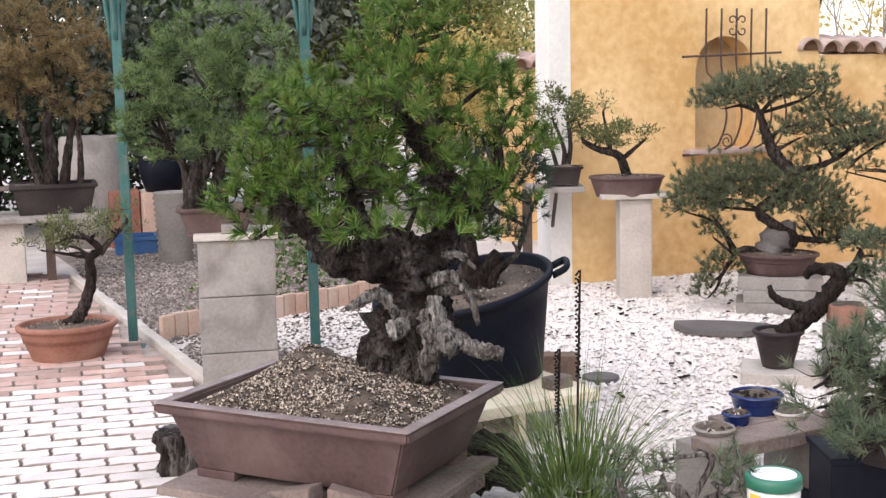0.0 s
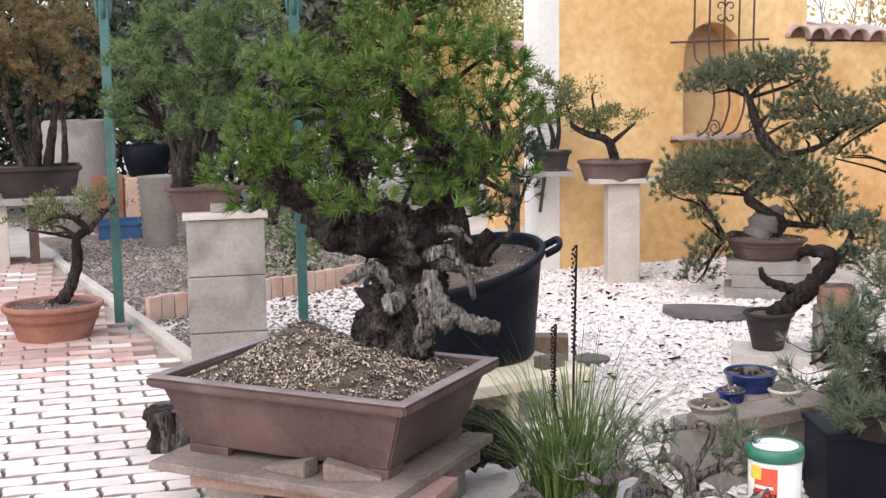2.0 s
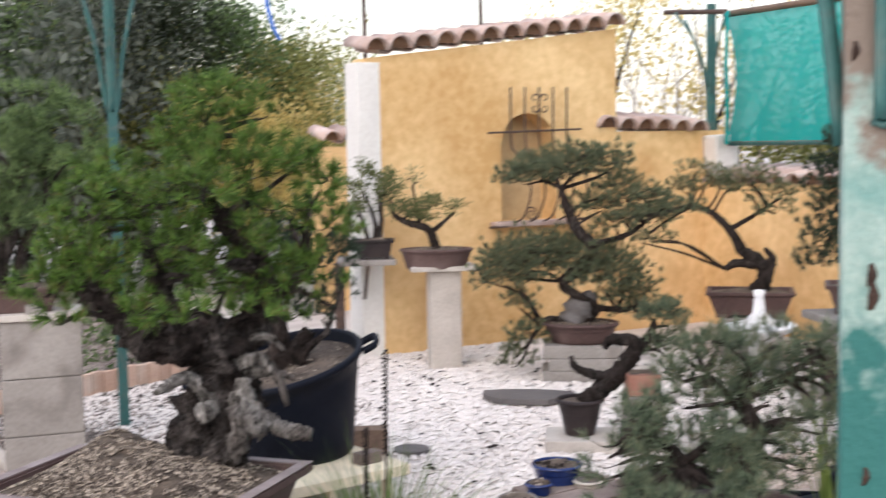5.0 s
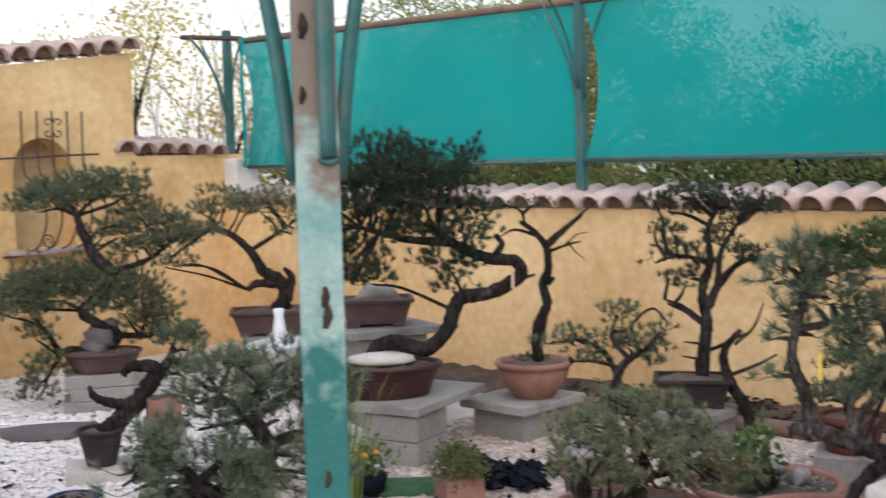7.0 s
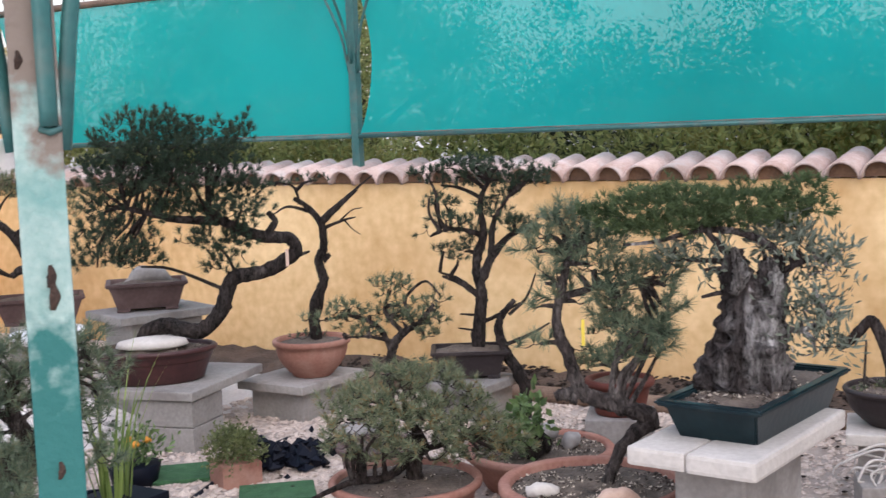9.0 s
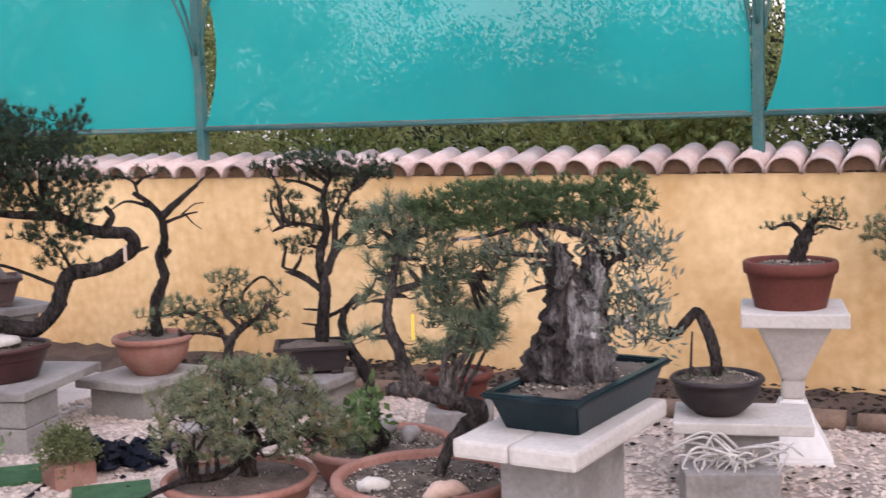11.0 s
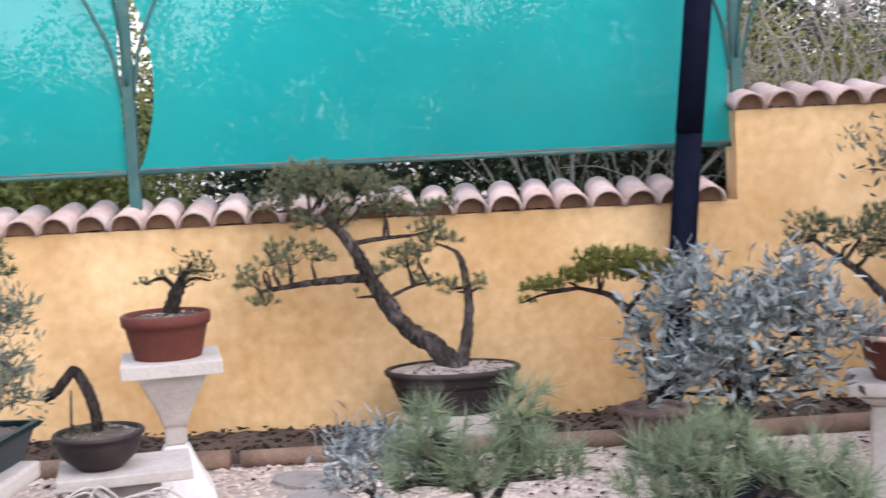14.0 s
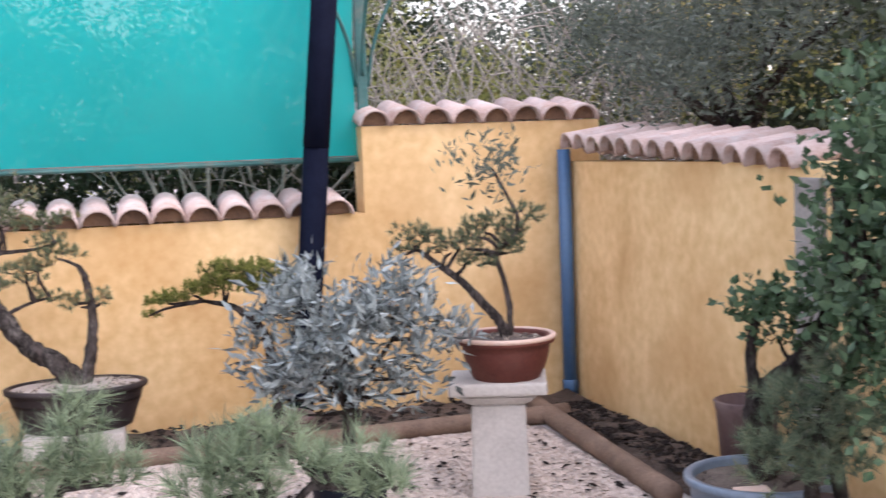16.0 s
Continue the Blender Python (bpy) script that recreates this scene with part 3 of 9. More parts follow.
def soil_top(owner, rx, ry, z, hump, material, square=0.0, grains=0, name="soil", peak=(0.0, 0.0, 0.0, 0.1)):
    """A mounded soil surface, oval or rectangular, with loose grains on it; peak: a second heap (x, y, height, radius)."""
    bm = bmesh.new()
    n, rings = (56, 14) if peak[2] else (28, 7)
    def heap(x, y):
        return peak[2] * np.exp(-((x - peak[0]) ** 2 + (y - peak[1]) ** 2) / peak[3] ** 2)
    def rim(q):
        c, s = math.cos(q), math.sin(q)
        k = 1 / max(abs(c), abs(s)) if square else 1.0
        return c * k, s * k
    rows = []
    for i in range(rings + 1):
        f = i / rings
        row = []
        for j in range(n):
            c, s = rim(2 * math.pi * j / n)
            x, y = c * rx * f, s * ry * f
            h = hump * (1 - f * f) + heap(x, y) * (1 - f ** 6) + noise.noise(Vector((x * 14, y * 14, z))) * 0.012 * (1 - f ** 4)
            row.append(bm.verts.new((x, y, z + h)))
        rows.append(row)
    for a, b in zip(rows, rows[1:]):
        for j in range(n):
            bm.faces.new((a[j], b[j], b[(j + 1) % n], a[(j + 1) % n]))
    bmesh.ops.remove_doubles(bm, verts=rows[0], dist=0.0001)
    part(name, bm, material, owner, smooth=True)
    if grains:
        f = np.sqrt(RNG.uniform(0, 0.96, grains))
        q = RNG.uniform(0, 2 * np.pi, grains)
        c, s = np.cos(q), np.sin(q)
        k = 1 / np.maximum(np.abs(c), np.abs(s)) if square else 1.0
        x, y = c * k * f * rx, s * k * f * ry
        pts = np.stack([x, y, z + hump * (1 - f * f) + heap(x, y) * (1 - f ** 6) + 0.004], 1)
        bare = np.array([noise.noise(Vector(p) * 9) + 0.5 * noise.noise(Vector(p) * 31) for p in pts])
        chips(pts[bare > -0.12], 0.006, GRIT, owner, "grit")


def chips(points, size, material, owner=None, name="chips", flat=0.7, label="", category=""):
    """Loose angular stones, eight faces each, in one mesh."""
    n = len(points)
    base = np.array([(1, 0, 0), (0, 1, 0), (-1, 0, 0), (0, -1, 0), (0, 0, 1), (0, 0, -1)], float)
    faces = np.array([(0, 1, 4), (1, 2, 4), (2, 3, 4), (3, 0, 4), (1, 0, 5), (2, 1, 5), (3, 2, 5), (0, 3, 5)])
    v = base[None] * RNG.uniform(0.55, 1.3, (n, 6, 1)) * RNG.uniform(0.5, 1.4, (n, 1, 1)) * size
    v[:, :, 2] *= flat
    q = RNG.uniform(0, 6.28, n)
    c, s = np.cos(q)[:, None], np.sin(q)[:, None]
    v = np.stack([v[:, :, 0] * c - v[:, :, 1] * s, v[:, :, 0] * s + v[:, :, 1] * c, v[:, :, 2] + v[:, :, 0] * RNG.uniform(-0.4, 0.4, (n, 1))], 2)
    v += np.asarray(points)[:, None]
    ob = triangles(name, v[:, faces].reshape(-1, 3), material, owner, label, "stuff")
    return tagged(ob, category=category)


def rect_pot(owner, lx, ly, h, material, lip=0.025, taper=0.82, z=0.0, soil=None, hump=0.03, grains=0, feet=True, peak=(0.0, 0.0, 0.0, 0.1)):
    """A rectangular bonsai pot: tapering sides, a flat lip, feet, soil."""
    def ring(bm, fx, fy, zz):
        return [bm.verts.new((sx * fx, sy * fy, zz)) for sx, sy in ((-1, -1), (1, -1), (1, 1), (-1, 1))]
    bm = bmesh.new()
    a, b = lx / 2, ly / 2
    foot = h * 0.1 if feet else 0.0
    prof = [((a - lip) * taper, (b - lip) * taper, z + foot), (a - lip, b - lip, z + h * 0.86), (a, b, z + h * 0.88), (a, b, z + h), (a - lip * 1.5, b - lip * 1.5, z + h), (a - lip * 1.7, b - lip * 1.7, z + h * 0.6)]
    rings = [ring(bm, *p) for p in prof]
    for r0, r1 in zip(rings, rings[1:]):
        for i in range(4):
            bm.faces.new((r0[i], r0[(i + 1) % 4], r1[(i + 1) % 4], r1[i]))
    bm.faces.new(rings[0][::-1])
    bm.faces.new(rings[-1])
    bmesh.ops.bevel(bm, geom=[e for e in bm.edges], offset=min(0.006, lip * 0.25), segments=2, affect="EDGES")
    pot = part("pot", bm, material, owner)
    if feet:
        for sx in (-1, 1):
            for sy in (-1, 1):
                x, y = sx * (a - lip) * taper * 0.8, sy * (b - lip) * taper * 0.82
                part("foot", boxed(x - a * 0.16, x + a * 0.16, y - b * 0.15, y + b * 0.15, z, z + foot + 0.004, 0.004), material, pot)
    soil_top(owner, a - lip * 1.6, b - lip * 1.6, z + h * 0.86, hump, soil or SOIL, 1.0, grains, peak=peak)
    return pot


def round_pot(owner, r, h, material, base=0.7, lip=0.02, lip_h=0.03, z=0.0, oval=1.0, soil=None, hump=0.02, grains=0, belly=0.0, fill=0.88, ridges=False):
    """A round or oval pot with a thick lip and soil."""
    prof = [(r * base * 0.96, 0.0), (r * base, h * 0.03)]
    steps = 9 if ridges else 6
    for i in range(1, steps):
        f = i / steps
        rr = r * (base + (1 - base) * f) - lip * f + belly * math.sin(math.pi * f)
        prof.append((rr, h * 0.03 + (h * 0.97 - lip_h) * f))
        if ridges:
            prof.append((rr + 0.004, h * 0.03 + (h * 0.97 - lip_h) * (f + 0.03)))
    prof += [(r - lip, h - lip_h), (r - 0.003, h - lip_h + 0.003), (r, h - lip_h * 0.6), (r, h - 0.006), (r - 0.006, h), (r - lip * 1.4, h), (r - lip * 1.7, h - 0.008), (r - lip * 1.9, h * 0.6)]
    bm = lathe(bmesh.new(), prof, 36, 1.0, oval, (0, 0, z))
    pot = part("pot", bm, material, owner, smooth=True)
    soil_top(owner, r - lip * 1.7, (r - lip * 1.7) * oval, z + h * fill, hump, soil or SOIL, 0.0, grains)
    return pot


def block(owner, x0, x1, y0, y1, z0, z1, material=None, name="block", bevel=0.006):
    return part(name, boxed(x0, x1, y0, y1, z0, z1, bevel), material or CONCRETE, owner)

# ---- the site: posts, net, window, beds, edging ----
def flat_bar(owner, points, w=0.03, d=0.008, name="bracket", material=None):
    bm = bmesh.new()
    tube(bm, smooth_path(points, 5), [w / 2, w / 2], 6, flat=max(0.2, d / w) if d < w else 1.0)
    return part(name, bm, material or GREEN_PAINT, owner, smooth=True)


def pergola_post(x, y, z0, z1, turn, start, label, size=0.062, spread=0.26, reach=0.75, worn=None, sides=((-1, 0), (1, 0), (0, -1), (0, 1))):
    post = thing("pergola_post", (x, y, z0), turn, label, "post", "pergola posts")
    h = size / 2
    part("upright", boxed(-h, h, -h, h, 0, z1 - z0, 0.004), worn or GREEN_PAINT, post)
    for sx, sy in sides:
        a, r = start - z0, reach
        pts = [(sx * (h + q * spread ** 1.0 * q), sy * (h + q * spread * q), a + r * f) for f, q in ((0, 0), (0.3, 0.42), (0.6, 0.68), (1.0, 1.0))]
        flat_bar(post, pts, 0.030, 0.016)
    part("base_plate", boxed(-0.06, 0.06, -0.06, 0.06, 0, 0.008), GREEN_PAINT, post)
    return post


def peeling():
    m = surface("peeling_paint", (0.20, 0.32, 0.285), (0.42, 0.50, 0.45), 9, 70, 0.7, 0.6, stain=(0.10, 0.26, 0.235), stain_scale=7, stain_amount=0.7)
    nt = m.node_tree
    nodes, link = nt.nodes, nt.links.new
    bsdf = nodes["Principled BSDF"]
    old = bsdf.inputs["Base Color"].links[0].from_socket
    geo, sep, n = nodes.new("ShaderNodeNewGeometry"), nodes.new("ShaderNodeSeparateXYZ"), nodes.new("ShaderNodeTexNoise")
    n.inputs["Scale"].default_value, n.inputs["Detail"].default_value = 16, 8
    link(geo.outputs["Position"], sep.inputs[0])
    link(geo.outputs["Position"], n.inputs["Vector"])
    add = nodes.new("ShaderNodeMath")
    add.operation = "MULTIPLY_ADD"
    add.inputs[1].default_value = 0.7
    link(n.outputs["Fac"], add.inputs[0])
    link(sep.outputs["Z"], add.inputs[2])
    for lo, hi, tone in ((1.44, 1.58, (0.020, 0.125, 0.112)), (1.86, 1.76, (0.185, 0.145, 0.115))):
        r, mx = nodes.new("ShaderNodeMapRange"), nodes.new("ShaderNodeMix")
        r.inputs["From Min"].default_value, r.inputs["From Max"].default_value = lo, hi
        link(add.outputs[0], r.inputs["Value"])
        mx.data_type = "RGBA"
        mx.inputs[6].default_value = (*tone, 1)
        link(r.outputs[0], mx.inputs[0])
        link(old, mx.inputs[7])
        old = mx.outputs[2]
    link(old, bsdf.inputs["Base Color"])
    return m


near_post = pergola_post(1.748, 1.452, LEVEL, 2.45, -42, 1.42, "weathered pergola post with peeling green paint and arched brackets", 0.068, 0.15, worn=peeling(), sides=((-1, 0), (1, 0), (0, 1)))
pergola_post(1.0, 6.955, LEVEL, 2.5, -10, 1.62, "green painted steel pergola post beside the paving", 0.048, 0.15)
pergola_post(1.893, 6.54, LEVEL, 2.5, -10, 1.62, "green painted steel pergola post with arched brackets", 0.05, 0.15)


flat_bar(near_post, [(0.017, -0.043, 1.455), (0.017, -0.045, 1.6), (0.018, -0.06, 1.8), (0.019, -0.11, 2.1)], 0.032, 0.016)
part("weld", tube(bmesh.new(), [Vector((0.003, -0.036, 1.452)), Vector((0.018, -0.041, 1.447)), Vector((0.033, -0.036, 1.452))], [0.005, 0.006, 0.005], 8, 0.6), GREEN_PAINT, near_post, smooth=True)
SCALE = surface("rust_scale", (0.018, 0.010, 0.007), (0.075, 0.042, 0.028), 60, 160, 0.95, 0.8)
for x, z, r in ((0.005, 1.238, 0.010), (0.007, 1.208, 0.012), (-0.016, 1.655, 0.012), (-0.02, 1.55, 0.008), (0.0, 0.95, 0.008)):
    bm = bmesh.new()
    tube(bm, smooth_path([(x - 0.002, -0.0345, z - r * 1.6), (x + 0.002, -0.036, z), (x, -0.0345, z + r * 1.7)], 5), [r * 0.5, r, r * 0.4], 10, 0.5, flat=0.3)
    part("rust_patch", bm, SCALE, near_post, "dark rusty blister in the paint", smooth=True)


def net_post(y):
    post = thing("net_post", (6.86, y, 1.06), 0, "slim green steel post standing on the wall, arched at its top", "post", "net posts")
    part("upright", boxed(-0.028, 0.028, -0.028, 0.028, 0, 1.42, 0.004), GREEN_PAINT, post)
    for s in (-1, 1):
        flat_bar(post, [(-0.01, s * 0.03, 0.72), (-0.03, s * 0.07, 0.95), (-0.05, s * 0.15, 1.15), (-0.06, s * 0.24, 1.32)], 0.024, 0.02)
    flat_bar(post, [(-0.03, 0, 0.78), (-0.1, 0, 1.0), (-0.22, 0, 1.2), (-0.36, 0, 1.34)], 0.024, 0.02)


for y in (7.80, 4.42, 1.06, -2.10):
    net_post(y)


def net_panel(y0, y1, flap=False):
    panel = thing("shade_net", (6.845, (y0 + y1) / 2, 1.39), 0, "taut teal woven shade net hung between posts above the wall", "shade net", "shade nets")
    half, n, rows, top = (y1 - y0) / 2, 30, 12, 0.99
    bm, grid = bmesh.new(), []
    for j in range(rows + 1):
        v = j / rows
        inset = 0.10 * math.sin(math.pi * min(1.0, v * 1.05)) ** 0.8
        row = []
        for i in range(n + 1):
            u = i / n * 2 - 1
            sag = -0.02 * math.cos(u * 3.1) * math.sin(math.pi * v) + 0.006 * math.sin(u * 17 + v * 3)
            row.append(bm.verts.new((sag, u * half - (inset if u > 0 else inset * 0.12) * u, v * top)))
        grid.append(row)
    for a, b in zip(grid, grid[1:]):
        for i in range(n):
            bm.faces.new((a[i], a[i + 1], b[i + 1], b[i]))
    part("cloth", bm, NET, panel, smooth=True)
    for name, z, r in (("bottom_rail", 0.0, 0.013), ("top_rail", top, 0.024)):
        part(name, tube(bmesh.new(), [Vector((-0.01, -half, z)), Vector((-0.01, half, z))], [r, r], 8), GREEN_PAINT if z == 0 else LOG, panel, smooth=True)
    part("hem", boxed(-0.014, -0.006, -half + 0.02, half - 0.02, 0.0145, 0.0205), TIMBER, panel, "pale cord along the lower hem")
    if flap:
        bm = bmesh.new()
        rows = [[bm.verts.new((-0.02 - 0.16 * f + 0.02 * math.sin(9 * f + z * 4), half - 0.02 - 0.22 * f, z)) for f in (0, 0.25, 0.5, 0.75, 1.0)] for z in (0.0, 0.3, 0.6, top)]
        for a, b in zip(rows, rows[1:]):
            for i in range(4):
                bm.faces.new((a[i], a[i + 1], b[i + 1], b[i]))
        part("folded_end", bm, NET, panel, "doubled end of the net", smooth=True)
    return panel


net_panel(4.45, 7.62, True)
net_panel(1.09, 4.39)
net_panel(-2.07, 1.03)
rail = part("net_rail", tube(bmesh.new(), [Vector((6.84, 7.6, 2.40)), Vector((6.84, 8.35, 2.47))], [0.02, 0.02], 8), IRON)
tagged(rail, "dark steel rail end reaching past the net", "rail")

# grille before the arched window
grille = thing("window_grille", (5.17, 7.66, 0.84), 0, "bellied wrought-iron window grille with scrolls, rusty brown", "grille")
for i in range(5):
    x = -0.235 + i * 0.118
    part("bar", tube(bmesh.new(), smooth_path([(x, 0, 0.98), (x, 0, 0.6), (x + 0.02, -0.03, 0.52), (x + 0.05, -0.12, 0.42), (x + 0.06, -0.16, 0.25), (x + 0.03, -0.12, 0.08), (x, -0.05, 0.03)], 5), [0.007, 0.007], 6), IRON, grille, smooth=True)
part("crossbar", tube(bmesh.new(), [Vector((-0.42, 0, 0.66)), Vector((0.36, 0, 0.68))], [0.008, 0.008], 6), IRON, grille)
part("base_bar", tube(bmesh.new(), [Vector((-0.42, -0.01, 0.0)), Vector((0.38, -0.01, 0.03))], [0.010, 0.010], 6), IRON, grille)


def scroll(cx, cz, r, turns, s, y=-0.01):
    pts = [(cx + s * r * (1 - 0.75 * k / 18) * math.cos(k / 18 * turns * 6.283), y, cz + r * (1 - 0.75 * k / 18) * math.sin(k / 18 * turns * 6.283)) for k in range(19)]
    part("scroll", tube(bmesh.new(), [Vector(p) for p in pts], [0.006, 0.004], 6), IRON, grille, smooth=True)


for s in (-1, 1):
    scroll(s * 0.04, 0.90, 0.035, 0.9, -s)
    scroll(s * 0.04, 0.83, 0.035, -0.9, -s)
    scroll(s * 0.16, 0.09, 0.055, 1.6, s, -0.14)
sill = part("window_sill", boxed(4.80, 5.46, EY - 0.10, EY - 0.002, 0.835, 0.875, 0.012), ROOF_TILE)
tagged(sill, "clay tile sill under the arched window", "sill", kind="structure")
# shade of the recess is put into this darker ochre
pane = part("window_1", boxed(4.9, 5.36, EY + T + 0.005, EY + T + 0.03, 0.86, 1.7), surface("shaded_niche_render", (0.40, 0.28, 0.14), (0.54, 0.40, 0.22), 3, 30))
tagged(pane, "back of the window niche, ochre darkened for its shade", "window", kind="structure")

# whitewashed pillar ending the gable, shelf slab beside it
pillar = part("pillar", boxed(3.80, 3.96, EY - 0.006, EY + T + 0.01, -0.1, 1.98, 0.006), WHITEWASH)
tagged(pillar, "whitewashed pillar at the end of the tall ochre wall", "pillar", kind="structure")
step = thing("wall_step", (6.745, 7.66, 1.10), 0, "whitewashed mortar step where the wall drops", "mortar step", kind="structure")
part("mortar", boxed(-0.03, 0.21, -0.10, 0.07, 0.0, 0.36, 0.02, jitter=0.02), WHITEWASH, step)

# the wall beyond the pillar
wall_back = part("wall_back", boxed(4.45, 7.4, 10.0, 10.2, -0.2, 1.42), OCHRE)
tagged(wall_back, "ochre rendered wall farther back, tile-capped", "wall", kind="structure")

# planting beds with log edging
def bed(name, x0, x1, y0, y1):
    bm = bmesh.new()
    nx, ny = max(2, int((x1 - x0) / 0.09)), max(2, int((y1 - y0) / 0.09))
    vs = [[bm.verts.new((x0 + (x1 - x0) * i / nx, y0 + (y1 - y0) * j / ny, LEVEL + 0.004 + (0.045 if 0 < i < nx and 0 < j < ny else 0.0) * (1 + noise.noise(Vector((i * 0.9, j * 0.9, 3)))))) for j in range(ny + 1)] for i in range(nx + 1)]
    for i in range(nx):
        for j in range(ny):
            bm.faces.new((vs[i][j], vs[i + 1][j], vs[i + 1][j + 1], vs[i][j + 1]))
    return tagged(part(name, bm, EARTH, smooth=True), "dark bare soil bed along the wall", "soil bed", kind="structure")


bed("bed_east", 6.16, WX - 0.002, -2.9, 5.6)
bed("bed_south", 4.35, 6.7, RY + 0.002, -2.86)


def log(a, b, r=0.05):
    ob = thing("edging_log", ((a[0] + b[0]) / 2, (a[1] + b[1]) / 2, LEVEL), 0, "weathered round log edging the soil bed", "log", "edging logs")
    m = Vector(((a[0] + b[0]) / 2, (a[1] + b[1]) / 2, 0))
    pts = [Vector((*a, r * 0.85)) - m, Vector((*b, r * 0.85)) - m]
    line = [pts[0].lerp(pts[1], i / 14) for i in range(15)]
    part("log", tube(bmesh.new(), line, [r, r * 0.92], 12, 0.12), LOG, ob, smooth=True)


log((6.10, 0.55), (6.10, 4.3), 0.048)
log((6.09, -1.5), (6.10, 0.5), 0.046)
log((6.13, -2.95), (6.08, -1.45), 0.05)
log((6.35, -2.86), (4.55, -2.74), 0.052)

# wall pipe and tarred pole
pipe = thing("drain_pipe", (6.665, RY + 0.05, LEVEL), 0, "blue painted drain pipe in the corner of the walls", "pipe")
part("tube", tube(bmesh.new(), [Vector((0, 0, 0)), Vector((0, 0, 0.7)), Vector((0, 0, 1.40))], [0.038, 0.038], 14), PIPE_BLUE, pipe, smooth=True)
part("shoe", lathe(bmesh.new(), [(0.043, 0.02), (0.044, 0.10), (0.039, 0.105)], 14), PIPE_BLUE, pipe, smooth=True)
pole = thing("pole", (6.58, -1.62, LEVEL), 0, "dark leaning pole wrapped in black plastic before the wall", "pole")
part("lower_wrap", tube(bmesh.new(), [Vector((0, 0, 0)), Vector((0.01, -0.10, 0.8)), Vector((0.02, -0.17, 1.5))], [0.066, 0.067, 0.066], 16, 0.2), POLE_DARK, pole, smooth=True)
part("upper_wrap", tube(bmesh.new(), [Vector((0.02, -0.165, 1.46)), Vector((0.02, -0.21, 1.9)), Vector((0.03, -0.28, 2.6))], [0.071, 0.070, 0.070], 16, 0.2), POLE_DARK, pole, smooth=True)

# kerb strip beside the paving, and low clay edging
def kerb():
    a, b = Vector((0.83, 9.6, 0)), Vector((1.235, 5.85, 0))
    strip = thing("kerb", tuple((a + b) / 2 + Vector((0, 0, LEVEL))), 0, "narrow pale concrete kerb beside the paving", "kerb", kind="structure")
    turn = math.degrees(math.atan2((b - a).y, (b - a).x))
    for i in range(8):
        p = a.lerp(b, (i + 0.5) / 8) - (a + b) / 2
        part("kerb_stone", boxed(-0.232, 0.232, -0.03, 0.03, 0, 0.05, 0.006, pose(p.x, p.y, 0, 0, 0, turn + random.uniform(-1, 1))), PALE_STONE, strip)


kerb()


def edging():
    a, b = Vector((1.16, 7.10, 0)), Vector((3.2, 8.02, 0))
    strip = thing("bed_edging", (a.x, a.y, LEVEL), 0, "low scalloped clay edging between gravel and bed", "edging", kind="structure")
    turn = math.degrees(math.atan2((b - a).y, (b - a).x))
    n = 27
    for i in range(n):
        p = a.lerp(b, (i + 0.5) / n) - a
        part("edging_piece", boxed(-0.039, 0.039, -0.02, 0.02, 0, 0.135 + random.uniform(-0.006, 0.006), 0.008, pose(p.x, p.y, 0, 0, 0, turn)), TERRACOTTA_PALE, strip)


edging()

# ---- potted trees by the paving and the pillar ----
# the great pine in the rectangular pot
pine = thing("bonsai_pine", (1.315, 3.935, 0.182), -46.8, "old bonsai pine with gnarled deadwood in a brown rectangular pot", "bonsai")
rect_pot(pine, 0.885, 0.635, 0.238, CLAY_BROWN, 0.034, 0.84, soil=PUMICE, hump=0.10, grains=9500, peak=(-0.14, 0.14, 0.07, 0.15))
PALE_LIP = surface("pale_rim", (0.17, 0.13, 0.125), (0.30, 0.25, 0.245), 6, 70, 0.75, 0.2, stain=(0.12, 0.08, 0.07), stain_scale=7)
rim = [c for c in pine.children if c.name.startswith("pot")][0]
for x0, x1, y0, y1 in ((-0.4415, 0.4415, -0.3165, -0.277), (-0.4415, 0.4415, 0.277, 0.3165), (-0.4415, -0.402, -0.2765, 0.2765), (0.402, 0.4415, -0.2765, 0.2765)):
    part("lip", boxed(x0, x1, y0, y1, 0.2385, 0.242, 0.0015), PALE_LIP, rim, "paler strip along the lip")
crown = thing("crown", (0, 0, 0), 0)
PINE_LIMBS = [
    ([(0.15, 0.02, 0.0), (0.17, 0.02, 0.14), (0.21, 0.0, 0.24), (0.22, 0.0, 0.35), (0.17, 0.0, 0.42), (0.07, 0.0, 0.40), (-0.03, 0.0, 0.43), (-0.09, 0.0, 0.51), (-0.17, 0.0, 0.60), (-0.27, 0.0, 0.63)], [0.11, 0.09, 0.06, 0.045, 0.022]),
    ([(0.22, 0.0, 0.30), (0.28, 0.03, 0.40), (0.33, 0.05, 0.45), (0.35, 0.05, 0.56), (0.32, 0.05, 0.66), (0.25, 0.05, 0.77), (0.19, 0.05, 0.87), (0.2, 0.08, 1.05)], [0.059, 0.045, 0.03, 0.012]),
    ([(0.05, -0.02, 0.10), (0.10, 0.0, 0.09), (0.17, 0.0, 0.05)], [0.045, 0.07, 0.085]),
    ([(0.20, -0.05, 0.0), (0.23, -0.06, 0.09), (0.27, -0.06, 0.18), (0.26, -0.03, 0.28)], [0.06, 0.055, 0.045]),
    ([(0.33, 0.05, 0.5), (0.42, 0.04, 0.56), (0.5, 0.0, 0.62)], [0.03, 0.022, 0.012]),
    ([(0.12, 0.03, 0.42), (0.05, 0.06, 0.52), (0.0, 0.08, 0.7), (-0.03, 0.08, 0.85)], [0.035, 0.025, 0.012]),
]
